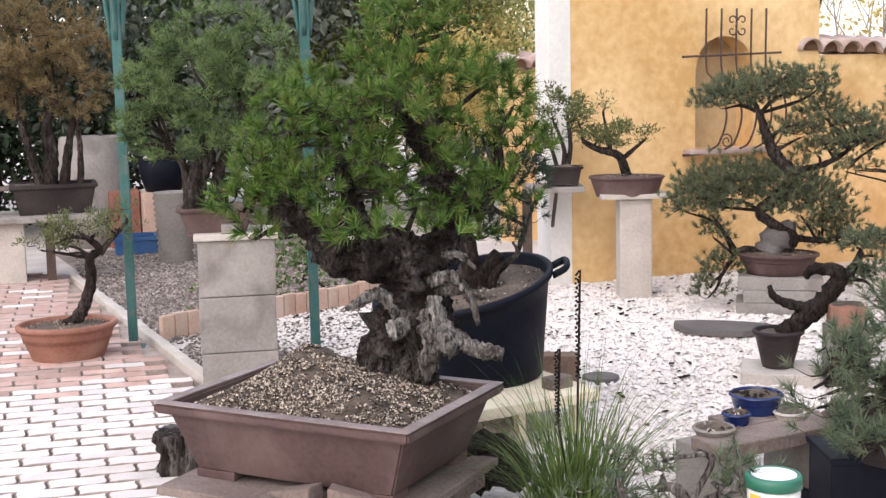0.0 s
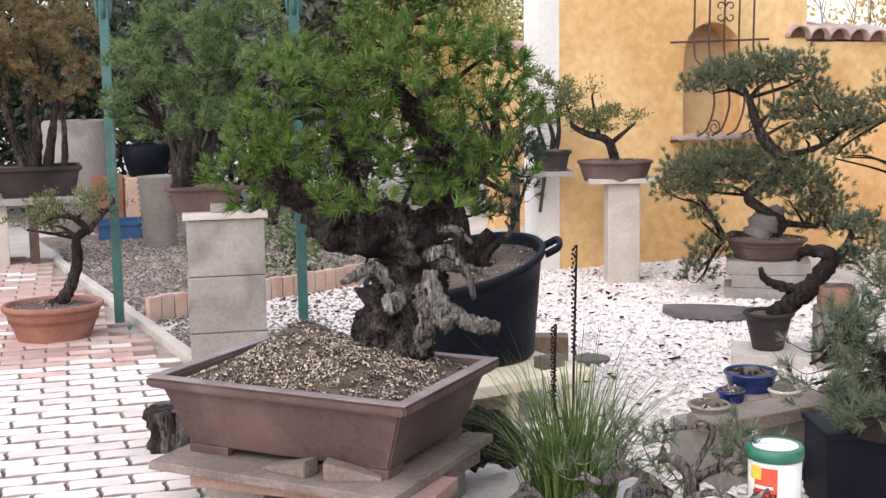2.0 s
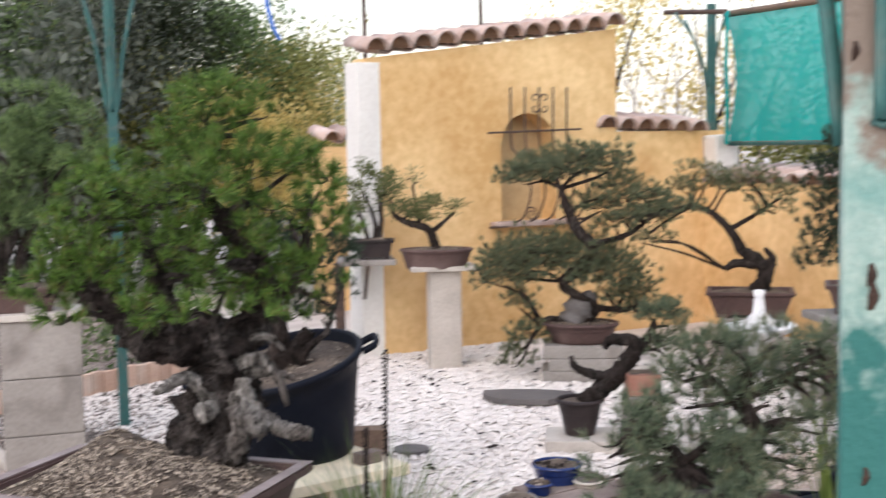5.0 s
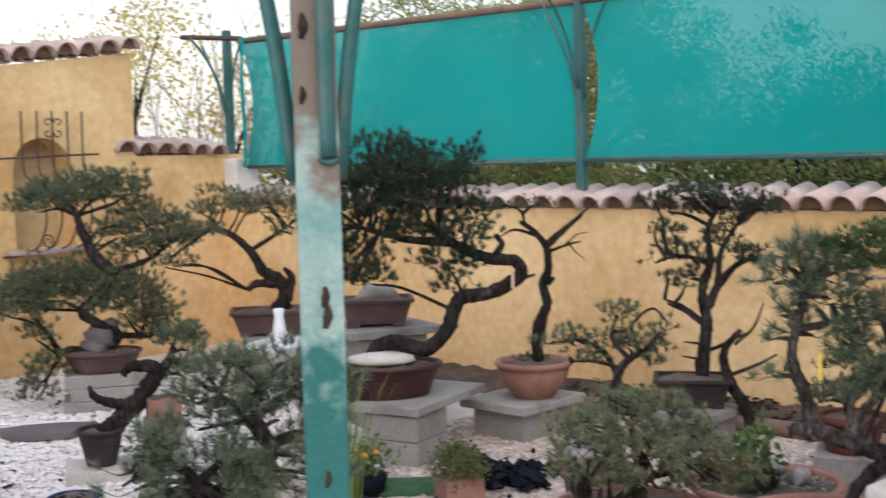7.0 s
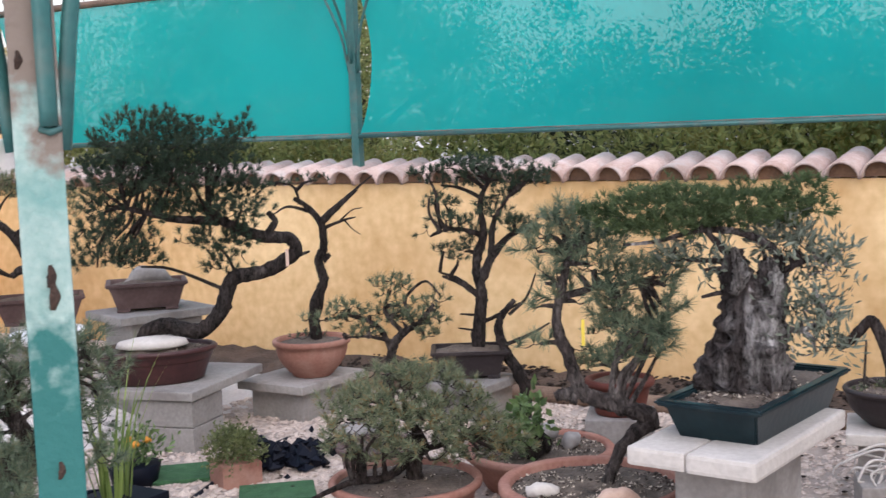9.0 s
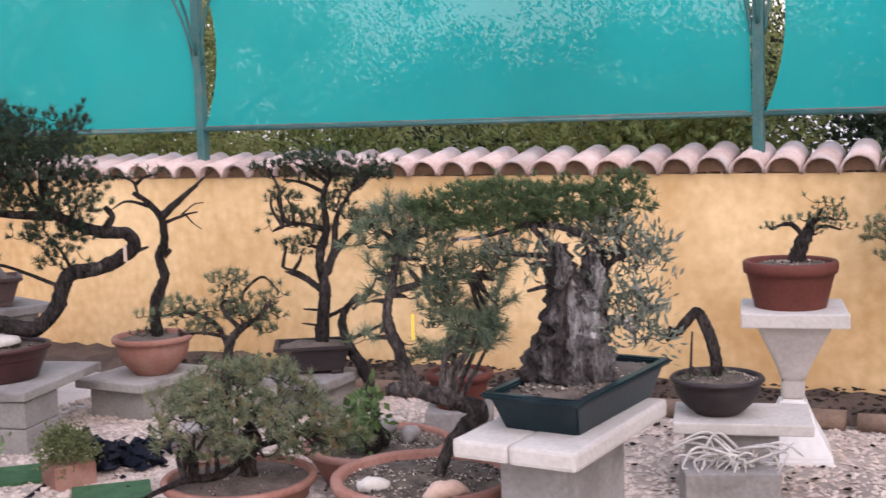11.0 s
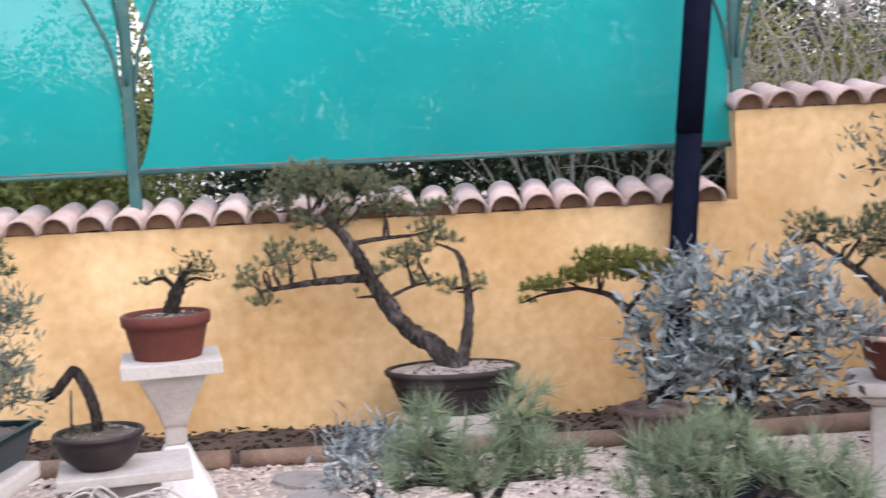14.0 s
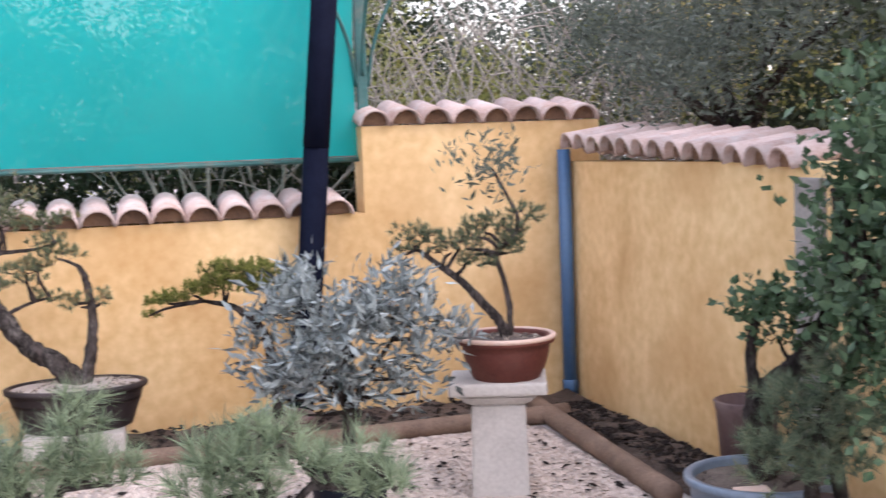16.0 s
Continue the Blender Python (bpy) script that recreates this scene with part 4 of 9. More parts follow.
PINE_PADS = [(-0.15, 0.00, 0.90, 0.16, 0.07), (-0.21, -0.05, 0.73, 0.10, 0.07), (-0.06, 0.10, 0.77, 0.10, 0.09), (-0.30, 0.00, 0.61, 0.09, 0.08), (-0.27, 0.00, 0.51, 0.07, 0.05), (-0.09, -0.10, 0.66, 0.09, 0.06),
    (0.05, -0.10, 0.88, 0.12, 0.10), (0.11, 0.00, 1.01, 0.10, 0.06), (0.20, 0.05, 1.08, 0.12, 0.07), (0.22, 0.10, 1.17, 0.14, 0.07), (0.36, 0.10, 1.13, 0.10, 0.06), (0.28, -0.10, 0.94, 0.14, 0.10)]
PINE_PADS += [(0.23, 0.10, 0.78, 0.10, 0.07), (0.46, 0.05, 0.97, 0.10, 0.07), (0.54, 0.00, 0.90, 0.09, 0.07), (0.43, -0.10, 0.82, 0.13, 0.08), (0.55, 0.00, 0.76, 0.10, 0.08), (0.50, 0.00, 0.62, 0.12, 0.09), (0.57, 0.00, 0.53, 0.08, 0.07),
    (0.40, 0.10, 0.60, 0.09, 0.08), (0.01, -0.10, 0.59, 0.10, 0.05), (0.04, -0.15, 0.52, 0.10, 0.05), (0.18, -0.10, 0.66, 0.08, 0.05), (0.16, -0.20, 0.89, 0.10, 0.07), (0.40, 0.15, 0.47, 0.10, 0.06), (-0.09, 0.10, 0.96, 0.10, 0.05), (0.33, 0.0, 1.02, 0.1, 0.06),
    (0.10, -0.08, 0.75, 0.11, 0.07), (0.30, -0.06, 0.71, 0.11, 0.07), (0.22, -0.1, 0.60, 0.09, 0.05), (0.10, -0.05, 0.63, 0.10, 0.05), (0.33, 0.0, 0.57, 0.09, 0.06), (-0.16, -0.05, 0.62, 0.10, 0.06), (-0.2, 0.0, 0.80, 0.12, 0.06),
    (0.11, 0.13, 0.71, 0.13, 0.07), (0.26, 0.13, 0.68, 0.12, 0.07), (0.10, -0.12, 0.51, 0.08, 0.05), (0.28, -0.10, 0.52, 0.09, 0.05), (0.20, 0.15, 0.60, 0.12, 0.06), (0.06, 0.14, 0.62, 0.10, 0.06)]
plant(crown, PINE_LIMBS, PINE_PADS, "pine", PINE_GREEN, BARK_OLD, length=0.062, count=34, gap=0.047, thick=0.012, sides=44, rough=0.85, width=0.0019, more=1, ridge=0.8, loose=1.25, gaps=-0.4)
bm = bmesh.new()
for pts, radii in (([(0.17, -0.06, 0.24), (0.10, -0.10, 0.31), (0.03, -0.14, 0.29), (0.0, -0.16, 0.28)], [0.026, 0.018, 0.007]),
                   ([(0.26, -0.06, 0.27), (0.30, -0.12, 0.20), (0.38, -0.18, 0.15), (0.46, -0.22, 0.135)], [0.032, 0.026, 0.021]),
                   ([(0.24, -0.08, 0.22), (0.28, -0.16, 0.18), (0.32, -0.2, 0.15)], [0.042, 0.034, 0.029]),
                   ([(0.20, -0.05, 0.21), (0.16, -0.12, 0.21), (0.14, -0.15, 0.205)], [0.03, 0.026, 0.027]),
                   ([(0.26, -0.05, 0.33), (0.32, -0.1, 0.36), (0.38, -0.12, 0.29), (0.40, -0.14, 0.21)], [0.022, 0.016, 0.007]),
                   ([(0.29, 0.0, 0.40), (0.35, -0.06, 0.42), (0.40, -0.1, 0.38)], [0.018, 0.012, 0.006]),
                   ([(0.27, -0.04, 0.31), (0.36, -0.08, 0.31), (0.43, -0.1, 0.29)], [0.022, 0.014, 0.009]),
                   ([(0.22, -0.1, 0.04), (0.26, -0.13, 0.16), (0.27, -0.1, 0.3)], [0.03, 0.035, 0.02])):
    tube(bm, smooth_path(pts, 14), [r * 0.86 for r in radii], 28, 0.75, ridge=1.1)
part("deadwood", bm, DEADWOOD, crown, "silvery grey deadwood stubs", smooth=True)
for ob in crown.children:
    ob.parent = pine
    ob.matrix_basis = pose(1.315, 3.935, 0.182, 0, 0, -46.8).inverted() @ pose(1.38, 3.98, 0.42, 0, 0, -14)
bpy.data.objects.remove(crown)

# boards and offcuts under it
boards = thing("board_stack", (1.31, 3.93, LEVEL), -46.8, "weathered boards stacked on concrete blocks under the big pot", "boards")
part("top_board", boxed(-0.40, 0.43, -0.365, 0.30, 0.158, 0.181, 0.004, jitter=0.003), TIMBER, boards)
part("lower_plank", boxed(-0.30, 0.47, -0.31, -0.10, 0.112, 0.156, 0.005, pose(0, 0, 0, 0, 0, 5)), surface("reddish_timber", (0.20, 0.115, 0.095), (0.38, 0.25, 0.215), 5, 90, 0.9, 0.5, stain=(0.12, 0.08, 0.07), stain_scale=6), boards, "reddish plank")
part("lower_plank", boxed(-0.34, 0.42, 0.02, 0.22, 0.118, 0.156, 0.005, pose(0, 0, 0, 0, 0, -3)), TIMBER, boards)
for x in (-0.20, 0.26):
    part("block", boxed(x - 0.11, x + 0.11, -0.22, 0.22, 0, 0.111, 0.008), CONCRETE, boards)


def wedge(x, y, turn, length, height):
    """A split timber wedge, tall at one end."""
    ob = thing("wood_wedge", (x, y, 0.183), turn, "split timber wedge lying on the boards", "wedge", "timber wedges")
    bm = bmesh.new()
    vs = [bm.verts.new(v) for v in ((0, -0.032, 0), (length, -0.026, 0), (length, 0.03, 0), (0, 0.034, 0), (0, -0.03, height), (length, -0.024, 0.008), (length, 0.03, 0.01), (0, 0.034, height * 0.96))]
    for q in ((3, 2, 1, 0), (4, 5, 6, 7), (0, 1, 5, 4), (1, 2, 6, 5), (2, 3, 7, 6), (3, 0, 4, 7)):
        bm.faces.new([vs[i] for i in q])
    bmesh.ops.bevel(bm, geom=list(bm.edges), offset=0.003, segments=2, affect="EDGES")
    part("offcut", bm, TIMBER, ob)


wedge(1.185, 3.64, 127, 0.165, 0.05)
wedge(1.215, 3.605, -27, 0.165, 0.055)
stub = thing("log_stub", (0.915, 4.57, LEVEL), 10, "rough barked log stub standing beside the boards", "log")
part("log", tube(bmesh.new(), [Vector((0, 0, 0.09 * i / 9 * 2)) for i in range(10)], [0.075, 0.07, 0.078], 28, 0.5, ridge=0.7), STUMP_WOOD, stub, smooth=True)
lump = thing("bark_lump", (1.80, 3.93, LEVEL), 0, "dark lump of lava-like rock beside the planks", "rock")
part("rock", tube(bmesh.new(), smooth_path([(-0.16, 0, 0.03), (-0.08, 0.02, 0.12), (0.05, 0, 0.14), (0.15, 0, 0.05)], 5), [0.045, 0.075, 0.08, 0.035], 24, 0.8, ridge=0.8), BARK_DARK, lump, smooth=True)

# black tub on a cream plank table
table = thing("plank_table", (1.97, 4.82, LEVEL), 10, "low table of cream painted planks on thin legs", "table")
CREAM = surface("cream_paint", (0.66, 0.57, 0.40), (0.80, 0.71, 0.53), 4, 60, 0.7, 0.2, stain=(0.4, 0.33, 0.24), stain_scale=5)
for y in (-0.29, 0.0, 0.29):
    part("top_plank", boxed(-0.46, 0.48, y - 0.141, y + 0.141, 0.135, 0.178, 0.005), CREAM, table)
for sx in (-1, 1):
    for sy in (-1, 1):
        part("leg", boxed(sx * 0.40 - 0.016, sx * 0.40 + 0.016, sy * 0.38 - 0.016, sy * 0.38 + 0.016, 0, 0.134, 0.003), CREAM, table)
    part("leg", boxed(sx * 0.14 - 0.016, sx * 0.14 + 0.016, -0.396, -0.364, 0, 0.134, 0.003), CREAM, table)
tub = thing("bonsai_tub", (2.16, 4.93, 0.178), -21, "stout dark pine planted in a big slumped black plastic tub", "bonsai")
round_pot(tub, 0.335, 0.385, TUB_BLACK, base=0.86, lip=0.016, lip_h=0.03, soil=SOIL, grains=600, fill=0.90)
for s in (1, -1):
    part("handle", tube(bmesh.new(), smooth_path([(s * 0.33, -0.06, 0.36), (s * 0.385, -0.05, 0.375), (s * 0.385, 0.05, 0.375), (s * 0.33, 0.06, 0.36)], 4), [0.013, 0.013], 8), TUB_BLACK, tub, smooth=True)
# the soft rim has slumped towards the near side
for ob in tub.children:
    for v in ob.data.vertices:
        v.co.z += v.co.z / 0.385 * (0.20 * v.co.x + 0.165 * v.co.y)
plant(tub, [([(-0.16, 0.0, 0.22), (-0.06, 0.0, 0.32), (0.04, 0.0, 0.40), (0.12, 0.0, 0.50)], [0.075, 0.058, 0.026]), ([(-0.04, 0.0, 0.32), (0.0, 0.0, 0.48), (-0.04, 0.0, 0.68)], [0.05, 0.036, 0.022]), ([(0.06, -0.04, 0.30), (0.10, -0.06, 0.42), (0.19, -0.06, 0.50)], [0.022, 0.016, 0.010])],
      [(0.11, 0.0, 0.73, 0.14, 0.11), (0.04, 0.0, 0.60, 0.10, 0.07), (-0.11, 0.0, 0.66, 0.13, 0.09), (0.19, 0.0, 0.82, 0.10, 0.11), (0.0, 0.1, 0.86, 0.13, 0.09), (0.24, -0.02, 0.66, 0.09, 0.08), (0.17, -0.05, 0.58, 0.08, 0.06), (0.27, 0.0, 0.76, 0.07, 0.08)], "pine", DARK_PINE, length=0.058, count=22, gap=0.045, sides=20, rough=0.6, ridge=0.4)
offcut = thing("wood_block", (2.38, 4.58, 0.178), 15, "small grey wood block on the table edge", "block")
part("wood", boxed(-0.055, 0.055, -0.03, 0.03, 0, 0.045, 0.003), TIMBER, offcut)
beam = thing("brown_beam", (2.62, 5.22, LEVEL), -25, "short dark brown beam behind the tub", "beam")
part("wood", boxed(-0.16, 0.14, -0.05, 0.05, 0, 0.16, 0.004), LOG, beam)

# block stack with a juniper
stack = thing("block_stack", (1.385, 5.93, LEVEL), -9, "pillar of three stacked grey concrete blocks", "plinth")
for i in range(3):
    z = 0.172 + (i - 1) * 0.257
    w = random.uniform(-0.006, 0.006)
    part("block", boxed(-0.172 + w, 0.172 + w, -0.13, 0.13, max(0, z), z + 0.254, 0.006), CONCRETE, stack)
part("cap_slab", boxed(-0.185, 0.19, -0.15, 0.15, 0.686, 0.716, 0.005), PALE_STONE, stack)
part("packing_brick", boxed(-0.06, 0.01, -0.145, 0.0, 0.717, 0.755, 0.004), CONCRETE, stack)
jun = thing("bonsai_juniper", (1.37, 5.95, 0.70), -9, "broad green bonsai juniper in a shallow brown pot on concrete blocks", "bonsai")
potted = rect_pot(jun, 0.36, 0.26, 0.13, CLAY_BROWN, 0.02, 0.82, z=0.0)
potted.location = (-0.06, 0, 0)
plant(jun, [([(-0.16, 0.0, 0.10), (-0.14, 0.0, 0.26), (-0.09, 0.0, 0.36), (-0.10, 0.0, 0.46), (-0.04, 0.0, 0.6)], [0.055, 0.04, 0.02]), ([(-0.18, 0.0, 0.12), (-0.19, 0.0, 0.29), (-0.24, 0.0, 0.39)], [0.026, 0.018, 0.01]), ([(-0.07, 0.0, 0.12), (-0.03, 0.0, 0.31), (0.07, 0.0, 0.54)], [0.031, 0.022, 0.013])],
      [(0.01, 0.0, 0.94, 0.21, 0.09), (-0.14, 0.0, 0.84, 0.18, 0.10), (0.06, 0.0, 0.81, 0.21, 0.10), (0.18, 0.0, 0.73, 0.16, 0.10), (-0.27, 0.0, 0.77, 0.13, 0.13), (-0.30, 0.0, 0.60, 0.16, 0.13), (-0.38, 0.0, 0.47, 0.12, 0.10), (-0.17, -0.1, 0.64, 0.16, 0.12), (-0.02, -0.15, 0.69, 0.16, 0.10), (-0.13, -0.05, 0.44, 0.16, 0.10), (-0.37, 0.0, 0.65, 0.10, 0.10), (0.05, 0.1, 0.54, 0.16, 0.13), (-0.26, 0.0, 0.39, 0.13, 0.08)],
      "juniper", JUNIPER_GREEN, length=0.046, count=18, gap=0.04, more=1, loose=1.2, width=0.0022)

# terracotta bowl with a small leaning tree
small = thing("bonsai_small", (0.655, 6.70, LEVEL), -2, "small leaning bonsai in a wide terracotta bowl on the paving", "bonsai")
round_pot(small, 0.248, 0.215, TERRACOTTA, base=0.66, lip=0.016, lip_h=0.03, oval=0.85, ridges=True, grains=300)
plant(small, [([(-0.01, 0.0, 0.19), (0.05, 0.0, 0.23), (0.10, 0.0, 0.31), (0.13, 0.0, 0.42), (0.13, 0.0, 0.53), (0.18, 0.0, 0.57), (0.13, 0.0, 0.63)], [0.035, 0.027, 0.016]), ([(0.18, 0.0, 0.55), (0.24, 0.0, 0.62), (0.32, 0.0, 0.70)], [0.018, 0.013, 0.008])],
      [(-0.03, 0.0, 0.65, 0.13, 0.06), (-0.10, 0.0, 0.61, 0.09, 0.05), (0.08, 0.0, 0.70, 0.15, 0.07), (0.22, 0.0, 0.72, 0.12, 0.05), (0.02, 0.0, 0.58, 0.12, 0.04), (0.32, 0.0, 0.75, 0.07, 0.05), (0.29, 0.0, 0.68, 0.09, 0.04), (0.13, -0.05, 0.66, 0.12, 0.05)],
      "leaf", BROAD_DULL, length=0.024, count=8, gap=0.036, more=1, loose=1.3)

# far table with a rusty-leaved tree
far_table = thing("slab_table", (0.72, 9.6, LEVEL), -1, "stone slab table on a pale block", "table")
part("slab", boxed(-0.75, 0.36, -0.3, 0.3, 0.46, 0.50, 0.006), CONCRETE, far_table)
part("base_block", boxed(-0.75, -0.20, -0.22, 0.22, 0, 0.455, 0.01), PALE_STONE, far_table)
part("leg", boxed(-0.06, 0.0, -0.2, 0.2, 0, 0.455, 0.004), IRON, far_table)
rust = thing("bonsai_rusty", (0.55, 9.6, 0.48), -1, "bonsai grove with rusty bronze foliage in a dark rectangular pot", "bonsai")
rp = rect_pot(rust, 0.60, 0.40, 0.235, CLAY_DARK, 0.02, 0.86)
rp.location = (0.19, 0, 0)
plant(rust, [([(0.16, 0.0, 0.2), (0.19, 0.0, 0.44), (0.17, 0.0, 0.65), (0.26, 0.0, 0.85)], [0.055, 0.042, 0.02]), ([(0.26, 0.0, 0.2), (0.31, 0.0, 0.48), (0.36, 0.0, 0.72)], [0.038, 0.03, 0.018]), ([(0.11, 0.0, 0.2), (0.04, 0.0, 0.49), (-0.02, 0.0, 0.73)], [0.038, 0.03, 0.018]), ([(0.38, 0.0, 0.2), (0.39, 0.0, 0.52), (0.37, 0.0, 0.80)], [0.025, 0.019, 0.012])],
      [(0.08, 0.0, 1.09, 0.38, 0.19), (0.32, 0.0, 1.24, 0.30, 0.19), (0.46, 0.0, 1.08, 0.23, 0.17), (0.22, 0.0, 0.93, 0.34, 0.15), (-0.04, 0.0, 0.93, 0.25, 0.17), (-0.07, 0.2, 1.18, 0.25, 0.25), (0.44, 0.0, 0.72, 0.15, 0.11), (0.06, 0.0, 0.73, 0.21, 0.13), (0.1, 0.1, 1.4, 0.3, 0.15)],
      "juniper", JUNIPER_RUST, length=0.055, count=16, gap=0.055, width=0.0032, more=1, loose=1.2)

# stores behind: vat, crates, ribbed pot, black basin
vat = thing("stone_vat", (1.15, 11.6, LEVEL), 0, "pale weathered vat lying among the stores", "vat")
part("body", lathe(bmesh.new(), [(0.24, 0), (0.30, 0.2), (0.31, 0.6), (0.27, 0.95), (0.25, 0.97), (0.2, 0.95)], 24), CONCRETE, vat, smooth=True)
basin = thing("black_basin", (1.72, 11.3, LEVEL), 0, "black plastic basin standing on boxes", "basin")
part("box", boxed(-0.2, 0.2, -0.2, 0.2, 0, 0.48, 0.01), TERRACOTTA_PALE, basin)
part("bowl", lathe(bmesh.new(), [(0.15, 0.48), (0.19, 0.6), (0.21, 0.74), (0.20, 0.75), (0.17, 0.6)], 24), TUB_BLACK, basin, smooth=True)
crate_blue = surface("blue_crate", (0.02, 0.07, 0.19), (0.04, 0.12, 0.28), 4, 50, 0.5, 0.1)
for x, y, w in ((1.42, 10.9, 0.17), (1.50, 11.25, 0.2)):
    crate = thing("crate", (x, y, LEVEL), -5, "blue plastic crate on the gravel", "crate", "blue crates")
    for name, b in (("floor", (-w, w, -w, w, 0, 0.015)), ("side", (-w, w, -w, -w + 0.015, 0.016, 0.15)), ("side", (-w, w, w - 0.015, w, 0.016, 0.15)), ("end", (-w, -w + 0.015, -w + 0.016, w - 0.016, 0.016, 0.15)), ("end", (w - 0.015, w, -w + 0.016, w - 0.016, 0.016, 0.15))):
        part(name, boxed(*b, 0.002), crate_blue, crate)
    part("lip", boxed(-w - 0.01, w + 0.01, -w - 0.012, -w - 0.001, 0.12, 0.155, 0.003), crate_blue, crate)
orange = thing("clay_box", (1.38, 11.4, LEVEL), 0, "orange clay box among the crates", "box")
part("body", boxed(-0.13, 0.13, -0.13, 0.13, 0.0, 0.5, 0.01), TERRACOTTA, orange)
ribbed = thing("ribbed_pot", (1.66, 10.2, LEVEL), 0, "tall ribbed grey plastic pot", "pot")
prof = []
for i in range(13):
    z = i / 12 * 0.54
    prof += [(0.122 + z * 0.05, z), (0.140 + z * 0.05, z + 0.016)]
part("body", lathe(bmesh.new(), prof + [(0.13, 0.56), (0.12, 0.4)], 26), CONCRETE, ribbed, smooth=True)

# pedestal with an oval pot
ped = thing("pedestal", (4.09, 7.12, LEVEL), -20, "square cast-stone pedestal with a flat top", "pedestal")
part("shaft", boxed(-0.10, 0.10, -0.10, 0.10, 0, 0.63, 0.01), PALE_STONE, ped)
part("top_plate", boxed(-0.22, 0.20, -0.15, 0.15, 0.632, 0.662, 0.006), PALE_STONE, ped)
oval = thing("bonsai_oval", (4.04, 7.12, 0.64), -28, "leaning bonsai with small leaf pads in an oval brown pot", "bonsai")
round_pot(oval, 0.235, 0.13, CLAY_BROWN, base=0.80, lip=0.012, lip_h=0.02, oval=0.7, grains=200)
plant(oval, [([(-0.0, 0.0, 0.12), (-0.02, 0.0, 0.20), (-0.06, 0.0, 0.26), (-0.19, 0.0, 0.30), (-0.27, 0.0, 0.35)], [0.034, 0.026, 0.014]), ([(-0.04, 0.0, 0.22), (0.03, 0.0, 0.28), (0.09, 0.0, 0.33)], [0.018, 0.014, 0.009]), ([(-0.10, 0.0, 0.28), (-0.12, 0.0, 0.4), (-0.14, 0.0, 0.5)], [0.016, 0.012, 0.006])],
      [(-0.29, 0.0, 0.49, 0.08, 0.07), (-0.13, 0.0, 0.57, 0.06, 0.05), (-0.18, 0.0, 0.38, 0.09, 0.05), (-0.05, 0.0, 0.41, 0.08, 0.05), (0.08, 0.0, 0.36, 0.07, 0.05), (-0.10, 0.0, 0.33, 0.09, 0.04), (0.12, 0.0, 0.38, 0.05, 0.04)], "leaf", BROAD_DULL, length=0.03, count=9, gap=0.034, width=0.25)
shelf = thing("shelf_slab", (3.74, 7.48, 0.66), -20, "stone shelf slab let into the pillar on an iron bracket", "shelf")
part("slab", boxed(-0.20, 0.16, -0.14, 0.25, 0, 0.035, 0.005), CONCRETE, shelf)
part("bracket", tube(bmesh.new(), [Vector((-0.02, 0.22, -0.25)), Vector((-0.02, -0.1, 0.0))], [0.012, 0.012], 8), IRON, shelf)
part("prop", boxed(-0.22, -0.16, 0.12, 0.2, -0.66, 0.0, 0.004), IRON, shelf)
bush = thing("bonsai_bush", (3.76, 7.45, 0.697), -25, "small upright bonsai in a dark rectangular pot on a shelf slab", "bonsai")
rect_pot(bush, 0.26, 0.19, 0.125, CLAY_DARK, 0.014, 0.84)
plant(bush, [([(0.01, 0.0, 0.1), (0.01, 0.0, 0.23), (-0.04, 0.0, 0.38)], [0.02, 0.015, 0.008]), ([(0.03, 0.0, 0.1), (0.05, 0.0, 0.27), (0.03, 0.0, 0.45)], [0.018, 0.014, 0.008]), ([(-0.03, 0.0, 0.1), (-0.08, 0.0, 0.27), (-0.13, 0.0, 0.38)], [0.014, 0.011, 0.007])],
      [(-0.06, 0.0, 0.49, 0.11, 0.10), (0.03, 0.0, 0.36, 0.09, 0.10), (-0.11, 0.0, 0.32, 0.08, 0.09), (0.11, 0.0, 0.46, 0.07, 0.09)], "leaf", BROAD_DULL, length=0.03, count=8, gap=0.04)

# ---- the gravel court: tiered pine, small pots, front pines ----
tier = thing("bonsai_tiered", (4.60, 6.33, LEVEL), -34, "tiered bonsai pine with cloud pads on stacked slabs over gravel", "bonsai")
for i, (w, z) in enumerate(((0.26, 0.0), (0.22, 0.075), (0.25, 0.15))):
    part("slab", boxed(-w + 0.03, w, -0.16, 0.16, z, z + 0.072, 0.006, jitter=0.004), CONCRETE, tier)
round_pot(tier, 0.235, 0.125, CLAY_BROWN, base=0.72, lip=0.014, lip_h=0.022, oval=0.75, z=0.223, grains=150)
part("rock", tube(bmesh.new(), smooth_path([(-0.05, 0.02, 0.33), (0.0, 0.03, 0.42), (0.08, 0.03, 0.52)], 4), [0.10, 0.09, 0.03], 12, 0.7), SLATE, tier, "grey upright stone in the pot", smooth=True)
